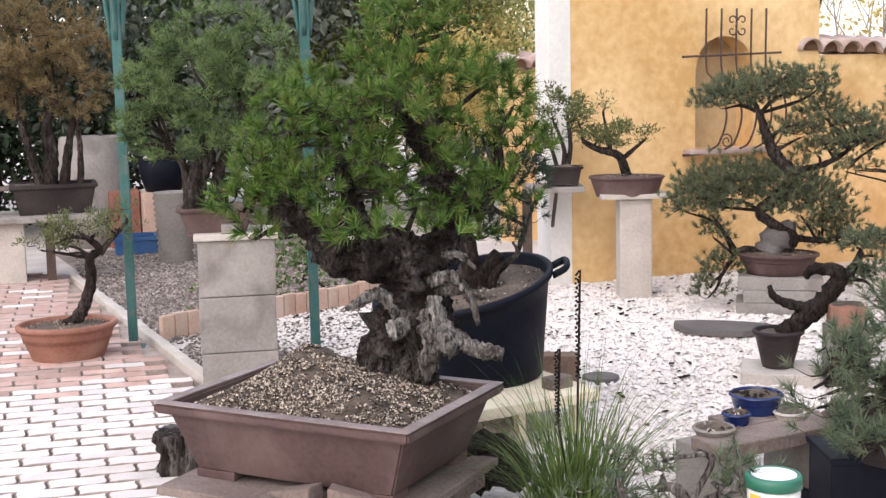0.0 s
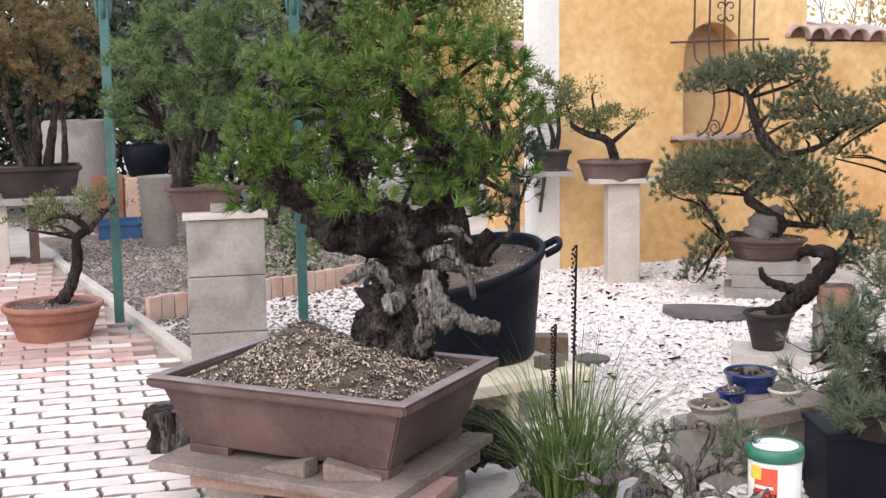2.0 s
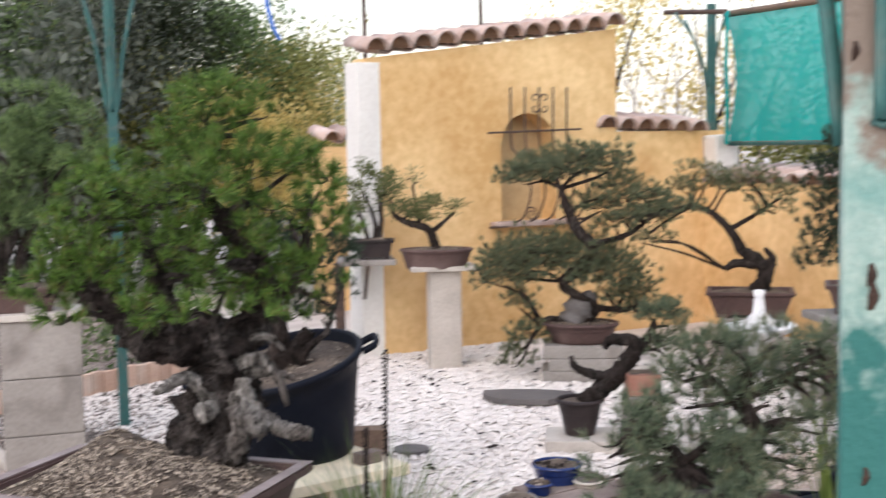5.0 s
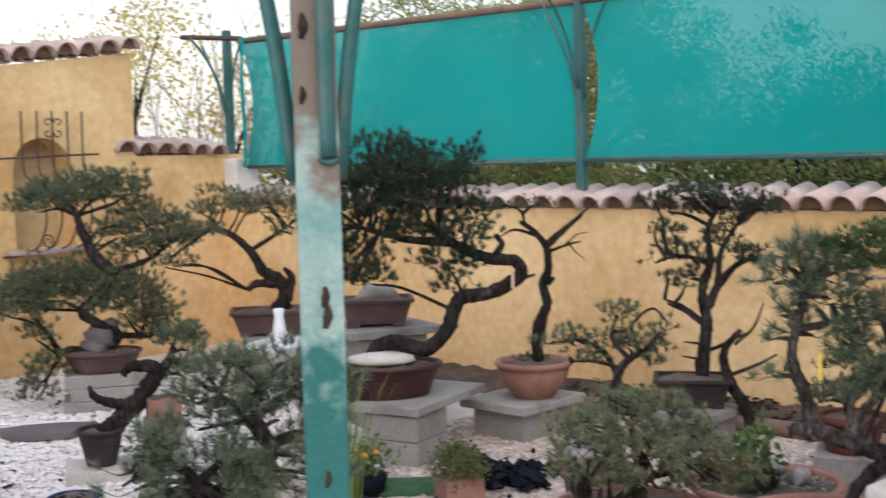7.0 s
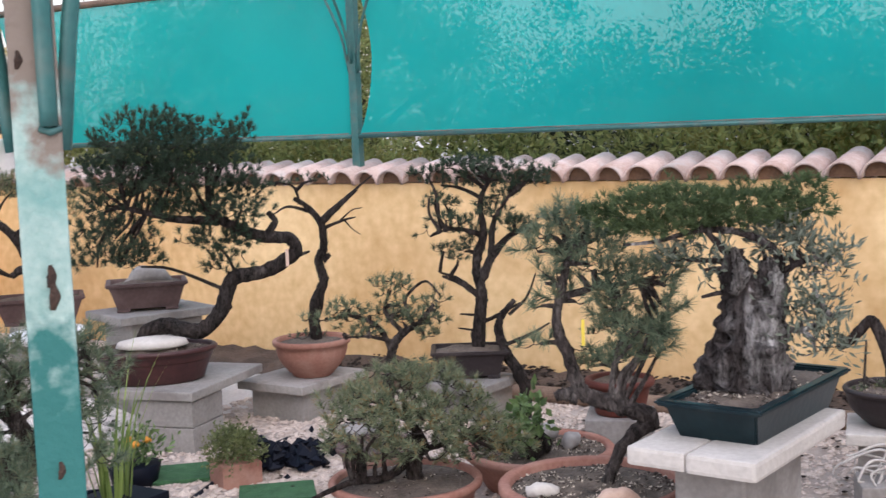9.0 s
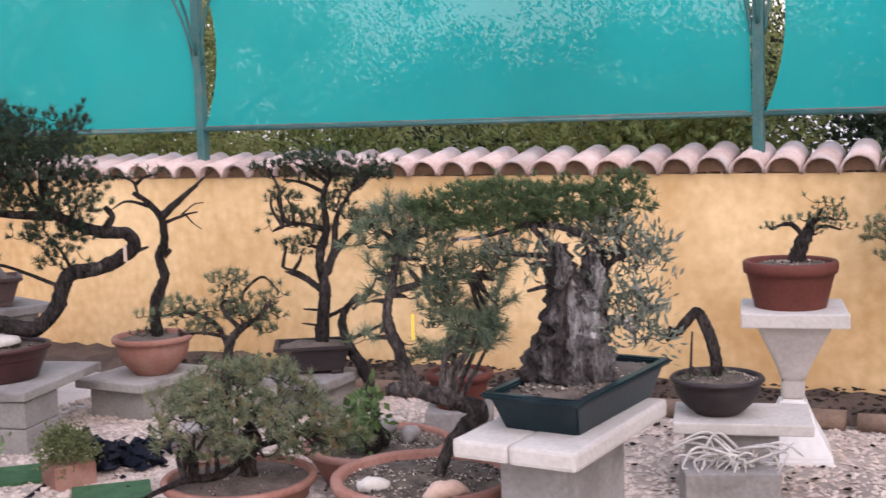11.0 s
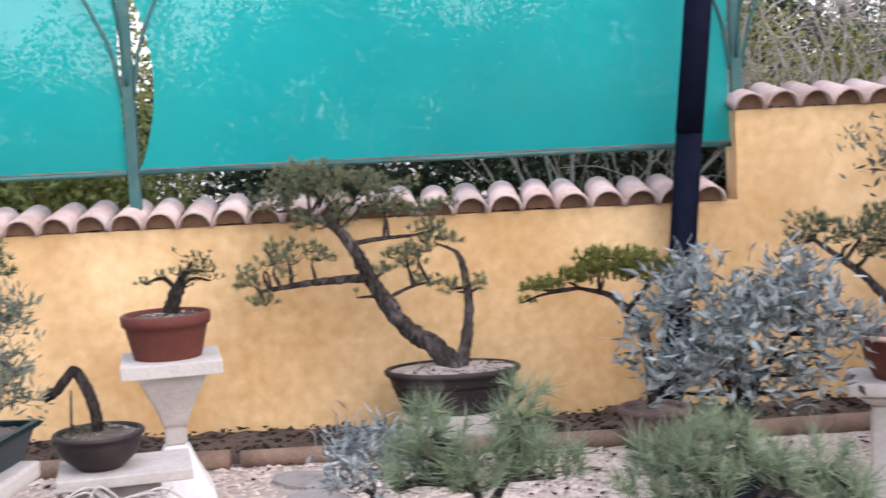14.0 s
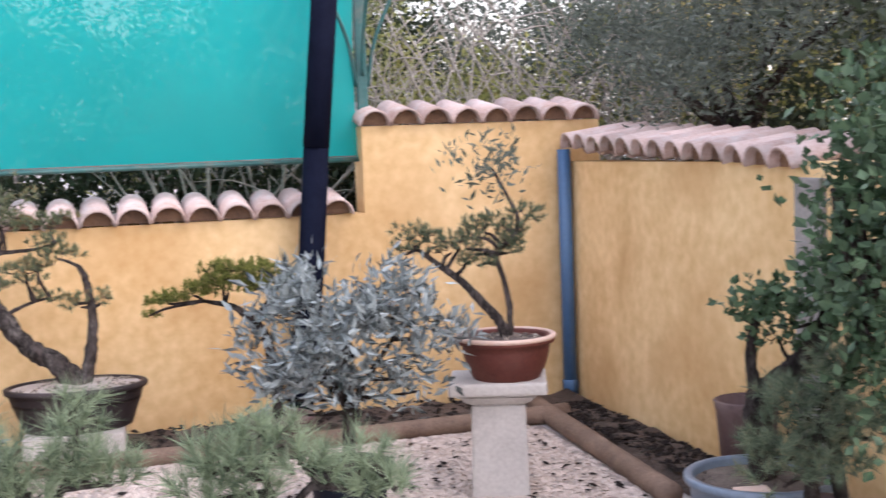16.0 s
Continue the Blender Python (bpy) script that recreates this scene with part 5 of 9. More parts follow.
plant(tier, [([(-0.01, 0.0, 0.32), (0.09, 0.0, 0.43), (-0.04, 0.0, 0.52), (-0.10, 0.0, 0.59), (0.04, 0.0, 0.71), (0.07, 0.0, 0.81), (0.01, 0.0, 0.87), (-0.04, 0.0, 0.95), (-0.08, 0.0, 1.05), (-0.11, 0.0, 1.15)], [0.034, 0.03, 0.04, 0.035, 0.02]), ([(0.09, 0.0, 0.43), (0.26, 0.0, 0.42), (0.37, 0.0, 0.45)], [0.021, 0.016, 0.01]), ([(0.07, 0.0, 0.81), (0.28, 0.0, 0.87), (0.42, 0.0, 0.97)], [0.021, 0.016, 0.01]), ([(-0.05, 0.0, 0.34), (-0.21, 0.0, 0.36), (-0.32, 0.0, 0.2)], [0.021, 0.016, 0.01])],
      [(-0.17, 0.0, 1.29, 0.21, 0.10), (-0.31, 0.0, 1.23, 0.17, 0.10), (0.03, 0.0, 1.32, 0.21, 0.10), (0.20, 0.0, 1.32, 0.12, 0.09), (0.22, 0.0, 1.18, 0.14, 0.07), (-0.40, 0.0, 0.66, 0.21, 0.14), (-0.20, 0.0, 0.72, 0.28, 0.16), (0.04, 0.0, 0.71, 0.24, 0.16), (0.24, 0.0, 0.63, 0.17, 0.12), (-0.53, 0.0, 0.63, 0.10, 0.10), (0.36, 0.0, 0.42, 0.16, 0.10), (0.47, 0.0, 0.43, 0.10, 0.09), (0.35, 0.0, 1.00, 0.17, 0.06), (0.21, 0.0, 0.94, 0.14, 0.07), (0.59, 0.0, 1.03, 0.14, 0.06), (0.42, 0.0, 1.10, 0.14, 0.05), (-0.31, 0.0, 0.27, 0.12, 0.10), (-0.39, 0.0, 0.13, 0.10, 0.10), (0.12, 0.1, 1.04, 0.17, 0.07)],
      "pine", PINE, length=0.045, count=20, gap=0.042, thick=0.011, more=1, gaps=-1.1)
slate = thing("slate_slab", (3.95, 5.90, LEVEL), -38, "flat dark slate slab lying on the gravel", "slab")
bm = bmesh.new()
top = [bm.verts.new((math.cos(a) * 0.25 * (1 + 0.18 * math.sin(3 * a)), math.sin(a) * 0.17 * (1 + 0.15 * math.cos(2 * a)), 0.02)) for a in [i * 0.524 for i in range(12)]]
bm.faces.new(top)
ext = bmesh.ops.extrude_face_region(bm, geom=list(bm.faces))["geom"]
for v in [g for g in ext if isinstance(g, bmesh.types.BMVert)]:
    v.co.z = 0.05
bmesh.ops.recalc_face_normals(bm, faces=bm.faces)
part("slate", bm, SLATE, slate)
for x in (-0.15, 0.15):
    part("packer", boxed(x - 0.05, x + 0.05, -0.07, 0.07, 0, 0.0195, 0.002), CONCRETE, slate)

drift = thing("bonsai_driftwood", (3.64, 4.94, LEVEL), -34, "twisted dark driftwood bonsai in a flared dark pot on a slab", "bonsai")
part("slab", boxed(-0.16, 0.18, -0.15, 0.15, 0, 0.06, 0.006), PALE_STONE, drift)
round_pot(drift, 0.115, 0.17, CLAY_DARK, base=0.6, lip=0.012, lip_h=0.02, z=0.062)
plant(drift, [([(0.01, 0.0, 0.20), (0.12, 0.0, 0.29), (0.21, 0.0, 0.39), (0.26, 0.0, 0.49), (0.16, 0.0, 0.51), (0.11, 0.0, 0.47)], [0.05, 0.04, 0.015]), ([(0.16, 0.0, 0.33), (0.07, 0.0, 0.34), (-0.02, 0.0, 0.38), (-0.04, 0.0, 0.43)], [0.03, 0.021, 0.009]), ([(0.23, 0.0, 0.41), (0.30, 0.0, 0.49), (0.35, 0.0, 0.59)], [0.03, 0.023, 0.012])],
      [(0.40, 0.0, 0.48, 0.10, 0.11), (0.42, 0.0, 0.61, 0.08, 0.09), (0.33, 0.0, 0.63, 0.07, 0.05)], "pine", PINE_BLUE, BARK_DARK, length=0.04, count=18, sides=14, rough=0.8)
cube = thing("clay_planter", (3.86, 4.75, LEVEL), -30, "small square orange clay planter on a grey block", "planter")
part("block", boxed(-0.09, 0.09, -0.09, 0.09, 0, 0.26, 0.005), CONCRETE, cube)
part("box", boxed(-0.075, 0.075, -0.075, 0.075, 0.262, 0.36, 0.004), TERRACOTTA, cube)
soil_top(cube, 0.065, 0.065, 0.362, 0.004, SOIL, 1.0)

blue_pine = thing("bonsai_blue_pine", (3.05, 3.45, LEVEL), -38, "loose bluish bonsai pine in a low clay pot", "bonsai")
bp = round_pot(blue_pine, 0.22, 0.2, CLAY_BROWN, base=0.75, grains=80)
bp.location = (0.2, 0, 0)
plant(blue_pine, [([(0.20, 0.0, 0.15), (0.22, 0.0, 0.32), (0.24, 0.0, 0.44), (0.19, 0.0, 0.60), (0.27, 0.0, 0.72)], [0.034, 0.024, 0.012]), ([(0.22, 0.0, 0.46), (0.15, 0.0, 0.56), (0.07, 0.0, 0.65)], [0.016, 0.012, 0.008]), ([(0.20, 0.0, 0.56), (0.33, 0.0, 0.64), (0.43, 0.0, 0.71)], [0.016, 0.012, 0.008])],
      [(0.15, 0.0, 0.76, 0.12, 0.06), (0.31, 0.0, 0.76, 0.12, 0.06), (0.07, 0.0, 0.67, 0.10, 0.07), (0.23, 0.0, 0.64, 0.12, 0.07), (0.37, 0.0, 0.65, 0.10, 0.08), (0.32, 0.0, 0.52, 0.11, 0.09), (0.14, 0.0, 0.53, 0.10, 0.08), (0.43, 0.0, 0.79, 0.08, 0.06), (-0.01, 0.0, 0.73, 0.06, 0.05), (0.44, 0.0, 0.55, 0.09, 0.08), (0.2, 0.1, 0.42, 0.12, 0.07), (0.0, -0.05, 0.58, 0.10, 0.08), (0.05, -0.1, 0.40, 0.12, 0.08), (0.38, -0.08, 0.40, 0.12, 0.08), (0.5, 0.0, 0.68, 0.08, 0.07), (0.24, -0.12, 0.34, 0.12, 0.07)],
      "pine", PINE_BLUE, length=0.066, count=20, gap=0.054, more=2, loose=0.9)
low_pine = thing("bonsai_low_pine", (2.75, 3.22, LEVEL), -36, "low spreading bonsai pine on a timber bench", "bonsai")
lp = round_pot(low_pine, 0.16, 0.14, CLAY_DARK, base=0.75, z=0.24)
lp.location = (0.08, 0, 0)
plant(low_pine, [([(0.09, 0.0, 0.35), (0.06, 0.0, 0.46), (-0.04, 0.0, 0.52)], [0.03, 0.018, 0.011]), ([(0.07, 0.0, 0.42), (0.17, 0.0, 0.49), (0.25, 0.0, 0.48)], [0.016, 0.011, 0.007])],
      [(-0.11, 0.0, 0.55, 0.10, 0.06), (0.01, 0.0, 0.57, 0.11, 0.06), (0.14, 0.0, 0.53, 0.11, 0.06), (-0.15, 0.0, 0.46, 0.08, 0.05), (-0.01, 0.0, 0.45, 0.13, 0.06), (0.17, 0.0, 0.42, 0.11, 0.06), (0.28, 0.0, 0.47, 0.09, 0.06), (-0.04, 0.0, 0.61, 0.07, 0.04), (0.02, -0.16, 0.34, 0.12, 0.06), (0.18, -0.14, 0.35, 0.12, 0.06), (-0.10, -0.12, 0.38, 0.09, 0.06), (0.3, -0.1, 0.37, 0.09, 0.06)],
      "pine", PINE_BLUE, length=0.062, count=20, gap=0.05, more=2, loose=0.9)
bench = thing("timber_bench", (2.66, 3.66, LEVEL), 8, "low rough timber bench carrying small glazed pots", "bench")
part("top_board", boxed(-0.26, 0.30, -0.15, -0.0, 0.19, 0.235, 0.005), TIMBER, bench)
part("top_board", boxed(-0.06, 0.30, 0.008, 0.16, 0.19, 0.235, 0.005), TIMBER, bench)
for x in (-0.16, 0.22):
    part("foot", boxed(x - 0.06, x + 0.06, -0.12, 0.13, 0, 0.188, 0.005), CONCRETE, bench)
prop_crate = thing("black_crate", (2.86, 3.24, LEVEL), -20, "upturned black plastic crate carrying a spreading pine", "crate")
part("top_panel", boxed(-0.22, 0.24, -0.13, 0.13, 0.235, 0.255, 0.006), TUB_BLACK, prop_crate)
for y in (-0.12, 0.11):
    part("side_panel", boxed(-0.21, 0.23, y, y + 0.012, 0, 0.234, 0.003), TUB_BLACK, prop_crate)
for x in (-0.21, 0.22):
    part("end_panel", boxed(x, x + 0.012, -0.107, 0.109, 0, 0.234, 0.003), TUB_BLACK, prop_crate)


def little_pot(x, y, r, h, material, label, oval=1.0, tuft=None):
    ob = thing("small_pot", (x, y, 0.217), 0, label, "pot", "small pots on the bench")
    round_pot(ob, r, h, material, base=0.72, lip=0.006, lip_h=0.012, oval=oval, hump=0.012)
    pts = np.stack([RNG.uniform(-r * 0.6, r * 0.6, 26), RNG.uniform(-r * 0.6, r * 0.6, 26) * oval, np.full(26, h * 0.95)], 1)
    chips(pts, 0.012, tuft or SLATE, ob, "grit_cover")


little_pot(2.755, 3.79, 0.092, 0.085, GLAZE_BLUE, "round cobalt-blue glazed pot holding dark pebbles", tuft=BARK_DARK)
little_pot(2.62, 3.70, 0.05, 0.055, GLAZE_BLUE, "small blue glazed pot holding pale stones", tuft=GRIT)
little_pot(2.815, 3.685, 0.055, 0.04, PALE_STONE, "shallow pale saucer pot with dark moss")
little_pot(2.49, 3.63, 0.07, 0.04, CONCRETE, "shallow grey dish with gravel", tuft=GRIT)
lid = thing("manhole_cover", (2.905, 5.245, LEVEL), 0, "round green-grey lid set in the gravel", "lid")
part("disc", lathe(bmesh.new(), [(0.085, 0.0), (0.085, 0.025), (0.07, 0.028)], 24), SLATE, lid)

# white tub with a green lid
tubw = thing("fertiliser_tub", (2.062, 2.685, LEVEL), -38, "white plastic tub with a green screw lid and red label", "tub")
WHITE_PLASTIC = surface("white_plastic", (0.70, 0.70, 0.68), (0.80, 0.80, 0.78), 4, 40, 0.35, 0.03)
LID_GREEN = surface("green_plastic", (0.02, 0.11, 0.07), (0.03, 0.16, 0.10), 4, 40, 0.35, 0.05)
LABEL_RED = surface("red_label", (0.50, 0.06, 0.03), (0.60, 0.09, 0.05), 6, 50, 0.4, 0.02)
LABEL_YELLOW = surface("yellow_label", (0.62, 0.42, 0.04), (0.72, 0.52, 0.08), 6, 50, 0.4, 0.02)
part("stand", boxed(-0.09, 0.09, -0.09, 0.09, 0, 0.24, 0.005), CONCRETE, tubw, "grey block under the tub")
part("body", lathe(bmesh.new(), [(0.054, 0.242), (0.060, 0.25), (0.062, 0.40), (0.060, 0.405)], 32), WHITE_PLASTIC, tubw, smooth=True)
part("lid", lathe(bmesh.new(), [(0.060, 0.406), (0.067, 0.408), (0.067, 0.432), (0.062, 0.437), (0.056, 0.437), (0.054, 0.433)], 32), LID_GREEN, tubw, "dark green ribbed lid", smooth=True)
part("lid_top", lathe(bmesh.new(), [(0.053, 0.4335), (0.053, 0.436)], 32), WHITE_PLASTIC, tubw)


def wrap(name, a0, a1, z0, z1, material, r=0.0632):
    bm = bmesh.new()
    cols = [(bm.verts.new((r * math.sin(a), -r * math.cos(a), z0)), bm.verts.new((r * math.sin(a), -r * math.cos(a), z1))) for a in [a0 + (a1 - a0) * i / 10 for i in range(11)]]
    for p, q in zip(cols, cols[1:]):
        bm.faces.new((p[0], q[0], q[1], p[1]))
    return part(name, bm, material, tubw, smooth=True)


wrap("label", -0.75, 0.15, 0.27, 0.395, LABEL_RED)
wrap("label_corner", -0.95, -0.45, 0.365, 0.398, LABEL_YELLOW, 0.0636)
wrap("label_strip", -0.7, 0.0, 0.345, 0.352, WHITE_PLASTIC, 0.0638)
curve = bpy.data.curves.new("lettering", "FONT")
curve.body, curve.size, curve.extrude, curve.align_x = "Sticks", 0.026, 0.0004, "CENTER"
word = new("lettering", curve)
word.data.materials.append(TUB_BLACK)
word.parent = tubw
word.matrix_basis = pose(-0.018, -0.0615, 0.325, 90, 0, -17)

# black trays on the ground
for x, y, a, w, d in ((3.62, 3.62, -38, 0.30, 0.22), (2.98, 3.52, -38, 0.22, 0.16)):
    tray = thing("black_tray", (x, y, LEVEL), a, "shallow black plastic tray lying on the ground", "tray", "black trays")
    part("base", boxed(-w, w, -d, d, 0.0, 0.012, 0.003), TUB_BLACK, tray)
    for x0, x1, y0, y1 in ((-w, w, -d - 0.016, -d - 0.001), (-w, w, d + 0.001, d + 0.016), (-w - 0.016, -w - 0.001, -d, d), (w + 0.001, w + 0.016, -d, d)):
        part("rim", boxed(x0, x1, y0, y1, 0.0, 0.05, 0.003), TUB_BLACK, tray)

# grass clump with dead flower stalks
grass = thing("grass_clump", (1.96, 3.55, LEVEL), 0, "clump of arching green grass blades in a low pot", "grass")
part("pot", lathe(bmesh.new(), [(0.10, 0), (0.125, 0.07), (0.13, 0.08), (0.115, 0.075)], 20), CLAY_DARK, grass, smooth=True)


def blades(owner, n, height, reach, base, z, width=0.006, leaf=None):
    rows = []
    for _ in range(n):
        a, r = RNG.uniform(0, 6.283), base * math.sqrt(RNG.uniform())
        x, y = r * math.cos(a), r * math.sin(a)
        b = a + RNG.uniform(-0.6, 0.6)
        h, s = height * RNG.uniform(0.5, 1.1), reach * RNG.uniform(0.2, 1.0)
        w = width * RNG.uniform(0.6, 1.2)
        sx, sy = -math.sin(b) * w, math.cos(b) * w
        prev = None
        for k in range(5):
            f = k / 4
            c = (x + math.cos(b) * s * f ** 1.7, y + math.sin(b) * s * f ** 1.7, z + h * (f - 0.35 * f ** 3 * s / max(h, 0.01)))
            t = 1 - f
            pair = ((c[0] - sx * t, c[1] - sy * t, c[2]), (c[0] + sx * t, c[1] + sy * t, c[2]))
            if prev:
                rows += [prev[0], prev[1], pair[1], prev[0], pair[1], pair[0]]
            prev = pair
    triangles("grass_tuft", rows, leaf or GRASSY, owner, kind="stuff")


blades(grass, 340, 0.46, 0.40, 0.14, 0.05, 0.005)
blades(grass, 50, 0.62, 0.32, 0.10, 0.06, 0.0042)
bm = bmesh.new()
for dx, dy, h in ((0.10, 0.18, 0.78), (0.0, 0.12, 0.55)):
    tube(bm, [Vector((dx * 0.4, dy * 0.4, 0.15)), Vector((dx, dy, h * 0.6)), Vector((dx + 0.01, dy, h))], [0.004, 0.004, 0.003], 5)
    for k in range(64):
        z = h * (0.56 + 0.44 * k / 64)
        q = k * 2.4
        bmesh.ops.create_icosphere(bm, subdivisions=1, radius=0.0045, matrix=Matrix.Translation((dx + 0.006 * math.cos(q), dy + 0.006 * math.sin(q), z)))
tagged(part("seed_spike", bm, BARK_DARK, grass, "dark dried seed heads"), kind="stuff")

front = thing("bonsai_front_juniper", (1.887, 2.822, LEVEL - 0.0), -30, "grey-green bonsai pine with bleached twisting branches", "bonsai")
round_pot(front, 0.17, 0.22, CLAY_BROWN, base=0.8, z=0.0)
plant(front, [([(0.01, 0.0, 0.18), (0.03, 0.0, 0.32), (-0.01, 0.0, 0.38), (-0.05, 0.0, 0.38)], [0.026, 0.016, 0.009]), ([(0.03, 0.0, 0.35), (0.08, 0.0, 0.46), (0.01, -0.03, 0.47), (-0.04, -0.04, 0.46)], [0.009, 0.007, 0.004]), ([(0.04, 0.0, 0.34), (0.13, -0.03, 0.40), (0.17, -0.04, 0.42)], [0.010, 0.007, 0.005]), ([(-0.02, -0.02, 0.30), (-0.10, -0.05, 0.36), (-0.18, -0.04, 0.33), (-0.23, -0.06, 0.36)], [0.012, 0.009, 0.005]), ([(0.0, -0.04, 0.28), (0.07, -0.08, 0.33), (0.15, -0.08, 0.31), (0.20, -0.10, 0.35)], [0.011, 0.008, 0.004]), ([(-0.05, -0.03, 0.30), (-0.07, -0.08, 0.22), (-0.05, -0.12, 0.16)], [0.012, 0.009, 0.006])],
      [(-0.15, 0.0, 0.45, 0.06, 0.05), (-0.13, 0.0, 0.39, 0.07, 0.05), (-0.04, 0.03, 0.42, 0.07, 0.05), (0.08, 0.03, 0.42, 0.08, 0.05), (0.13, 0.0, 0.45, 0.07, 0.04), (0.04, 0.05, 0.48, 0.06, 0.03), (0.16, 0.0, 0.40, 0.06, 0.05), (-0.17, 0.0, 0.37, 0.05, 0.05), (0.0, -0.03, 0.36, 0.08, 0.04), (-0.24, 0.02, 0.33, 0.07, 0.04), (0.22, 0.08, 0.36, 0.07, 0.05), (0.10, 0.06, 0.36, 0.09, 0.05)],
      "pine", PINE_BLUE, DEADWOOD, length=0.046, count=16, gap=0.036, sides=12, loose=1.3)

# pale pitted stones in front of the grass
for x, y, r, h in ((1.66, 3.22, 0.075, 0.20), (1.80, 3.16, 0.07, 0.19), (1.96, 3.10, 0.085, 0.22)):
    ob = thing("garden_stone", (x, y, LEVEL), random.uniform(0, 90), "pale pitted limestone standing among the pots", "stone", "garden stones")
    part("stone", tube(bmesh.new(), [Vector((0.02 * math.sin(i), 0, h * i / 9)) for i in range(10)], [r, r * 1.1, r * 0.9, r * 0.35], 24, 0.7, ridge=0.6), DEADWOOD, ob, smooth=True)

# corner bonsai, fountain
corner = thing("bonsai_corner", (5.95, 6.45, LEVEL), -41, "windswept bonsai pine in a dark rectangular pot on a block", "bonsai")
part("block", boxed(-0.12, 0.28, -0.17, 0.17, 0, 0.262, 0.008), CONCRETE, corner)
cp = rect_pot(corner, 0.57, 0.38, 0.17, CLAY_BROWN, 0.02, 0.82, z=0.264)
for ob in list(corner.children)[-2:]:
    ob.location.x += 0.07
cp.location.x = 0.07
plant(corner, [([(0.11, 0.0, 0.40), (0.17, 0.0, 0.52), (0.13, 0.0, 0.62), (0.02, 0.0, 0.70), (-0.05, 0.0, 0.82), (-0.17, 0.0, 0.94), (-0.30, 0.0, 1.00)], [0.06, 0.045, 0.03, 0.015]), ([(0.17, 0.0, 0.52), (0.21, 0.0, 0.64), (0.16, 0.0, 0.71)], [0.045, 0.03, 0.012]), ([(0.10, 0.0, 0.60), (-0.02, 0.0, 0.61), (-0.09, 0.0, 0.57)], [0.035, 0.028, 0.02]), ([(-0.05, 0.0, 0.84), (0.10, 0.0, 0.93), (0.26, 0.0, 1.04)], [0.019, 0.013, 0.008])],
      [(-0.43, 0.0, 0.98, 0.15, 0.05), (-0.55, 0.0, 0.91, 0.13, 0.06), (-0.27, 0.0, 1.13, 0.17, 0.07), (-0.12, 0.0, 1.17, 0.19, 0.08), (0.03, 0.0, 1.11, 0.15, 0.06), (-0.52, 0.0, 0.79, 0.12, 0.05), (-0.63, 0.0, 0.76, 0.08, 0.04), (0.07, 0.0, 1.20, 0.15, 0.06), (0.26, 0.0, 1.08, 0.13, 0.07), (-0.27, 0.0, 1.25, 0.12, 0.05), (0.22, 0.0, 0.96, 0.12, 0.05)],
      "pine", PINE_MIXED, BARK_DARK, length=0.04, count=18, gap=0.042, more=1)
fountain = thing("fountain", (5.42, 5.68, LEVEL), 20, "white tiered garden fountain with a slender spout", "fountain")
FOUNTAIN = surface("white_stone", (0.66, 0.66, 0.68), (0.80, 0.80, 0.82), 4, 40, 0.6, 0.1)
part("stem", lathe(bmesh.new(), [(0.10, 0), (0.06, 0.08), (0.06, 0.22), (0.07, 0.235)], 20), FOUNTAIN, fountain, smooth=True)
part("basin", lathe(bmesh.new(), [(0.08, 0.236), (0.24, 0.30), (0.27, 0.33), (0.26, 0.335), (0.20, 0.31), (0.05, 0.30)], 28, 1.0, 0.75), FOUNTAIN, fountain, smooth=True)
part("spout", lathe(bmesh.new(), [(0.10, 0.30), (0.085, 0.36), (0.04, 0.41), (0.028, 0.5), (0.035, 0.54), (0.02, 0.545)], 20), FOUNTAIN, fountain, smooth=True)

# ---- along the long wall ----
def slab_stand(owner, x, y, turn, hx, hy, z, column, n=2):
    """A stone slab, centred at (x, y) and turned in the world, on a column of stacked blocks under a part of it."""
    m = owner.matrix_basis.inverted() @ pose(x, y, LEVEL, 0, 0, turn)
    part("slab", boxed(-hx, hx, -hy, hy, z - 0.042, z, 0.006, m), CONCRETE, owner)
    x0, x1, y0, y1 = column
    h = (z - 0.044) / n
    for i in range(n):
        e = random.uniform(-0.006, 0.006)
        part("block", boxed(x0 + e, x1 + e, y0, y1, i * h, (i + 1) * h - 0.003, 0.006, m), CONCRETE, owner)


curved = thing("bonsai_curved", (4.86, 4.02, LEVEL), -48, "big bonsai pine with a bare serpentine trunk in an oval pot", "bonsai")
slab_stand(curved, 4.845, 4.15, 12, 0.345, 0.29, 0.29, (-0.33, -0.05, -0.275, 0.02))
round_pot(curved, 0.29, 0.16, GLAZE_MAROON, base=0.76, lip=0.016, lip_h=0.025, oval=0.72, z=0.292, grains=120)
for ob in curved.children:
    if ob.name.split(".")[0] in ("pot", "soil", "grit"):
        ob.location.x = -0.19
part("stone", lathe(bmesh.new(), [(0.09, 0.45), (0.13, 0.465), (0.12, 0.49), (0.06, 0.505)], 20, 1.3, 0.7, (-0.2, -0.05, 0)), PALE_STONE, curved, "flat white stone on the soil", smooth=True)
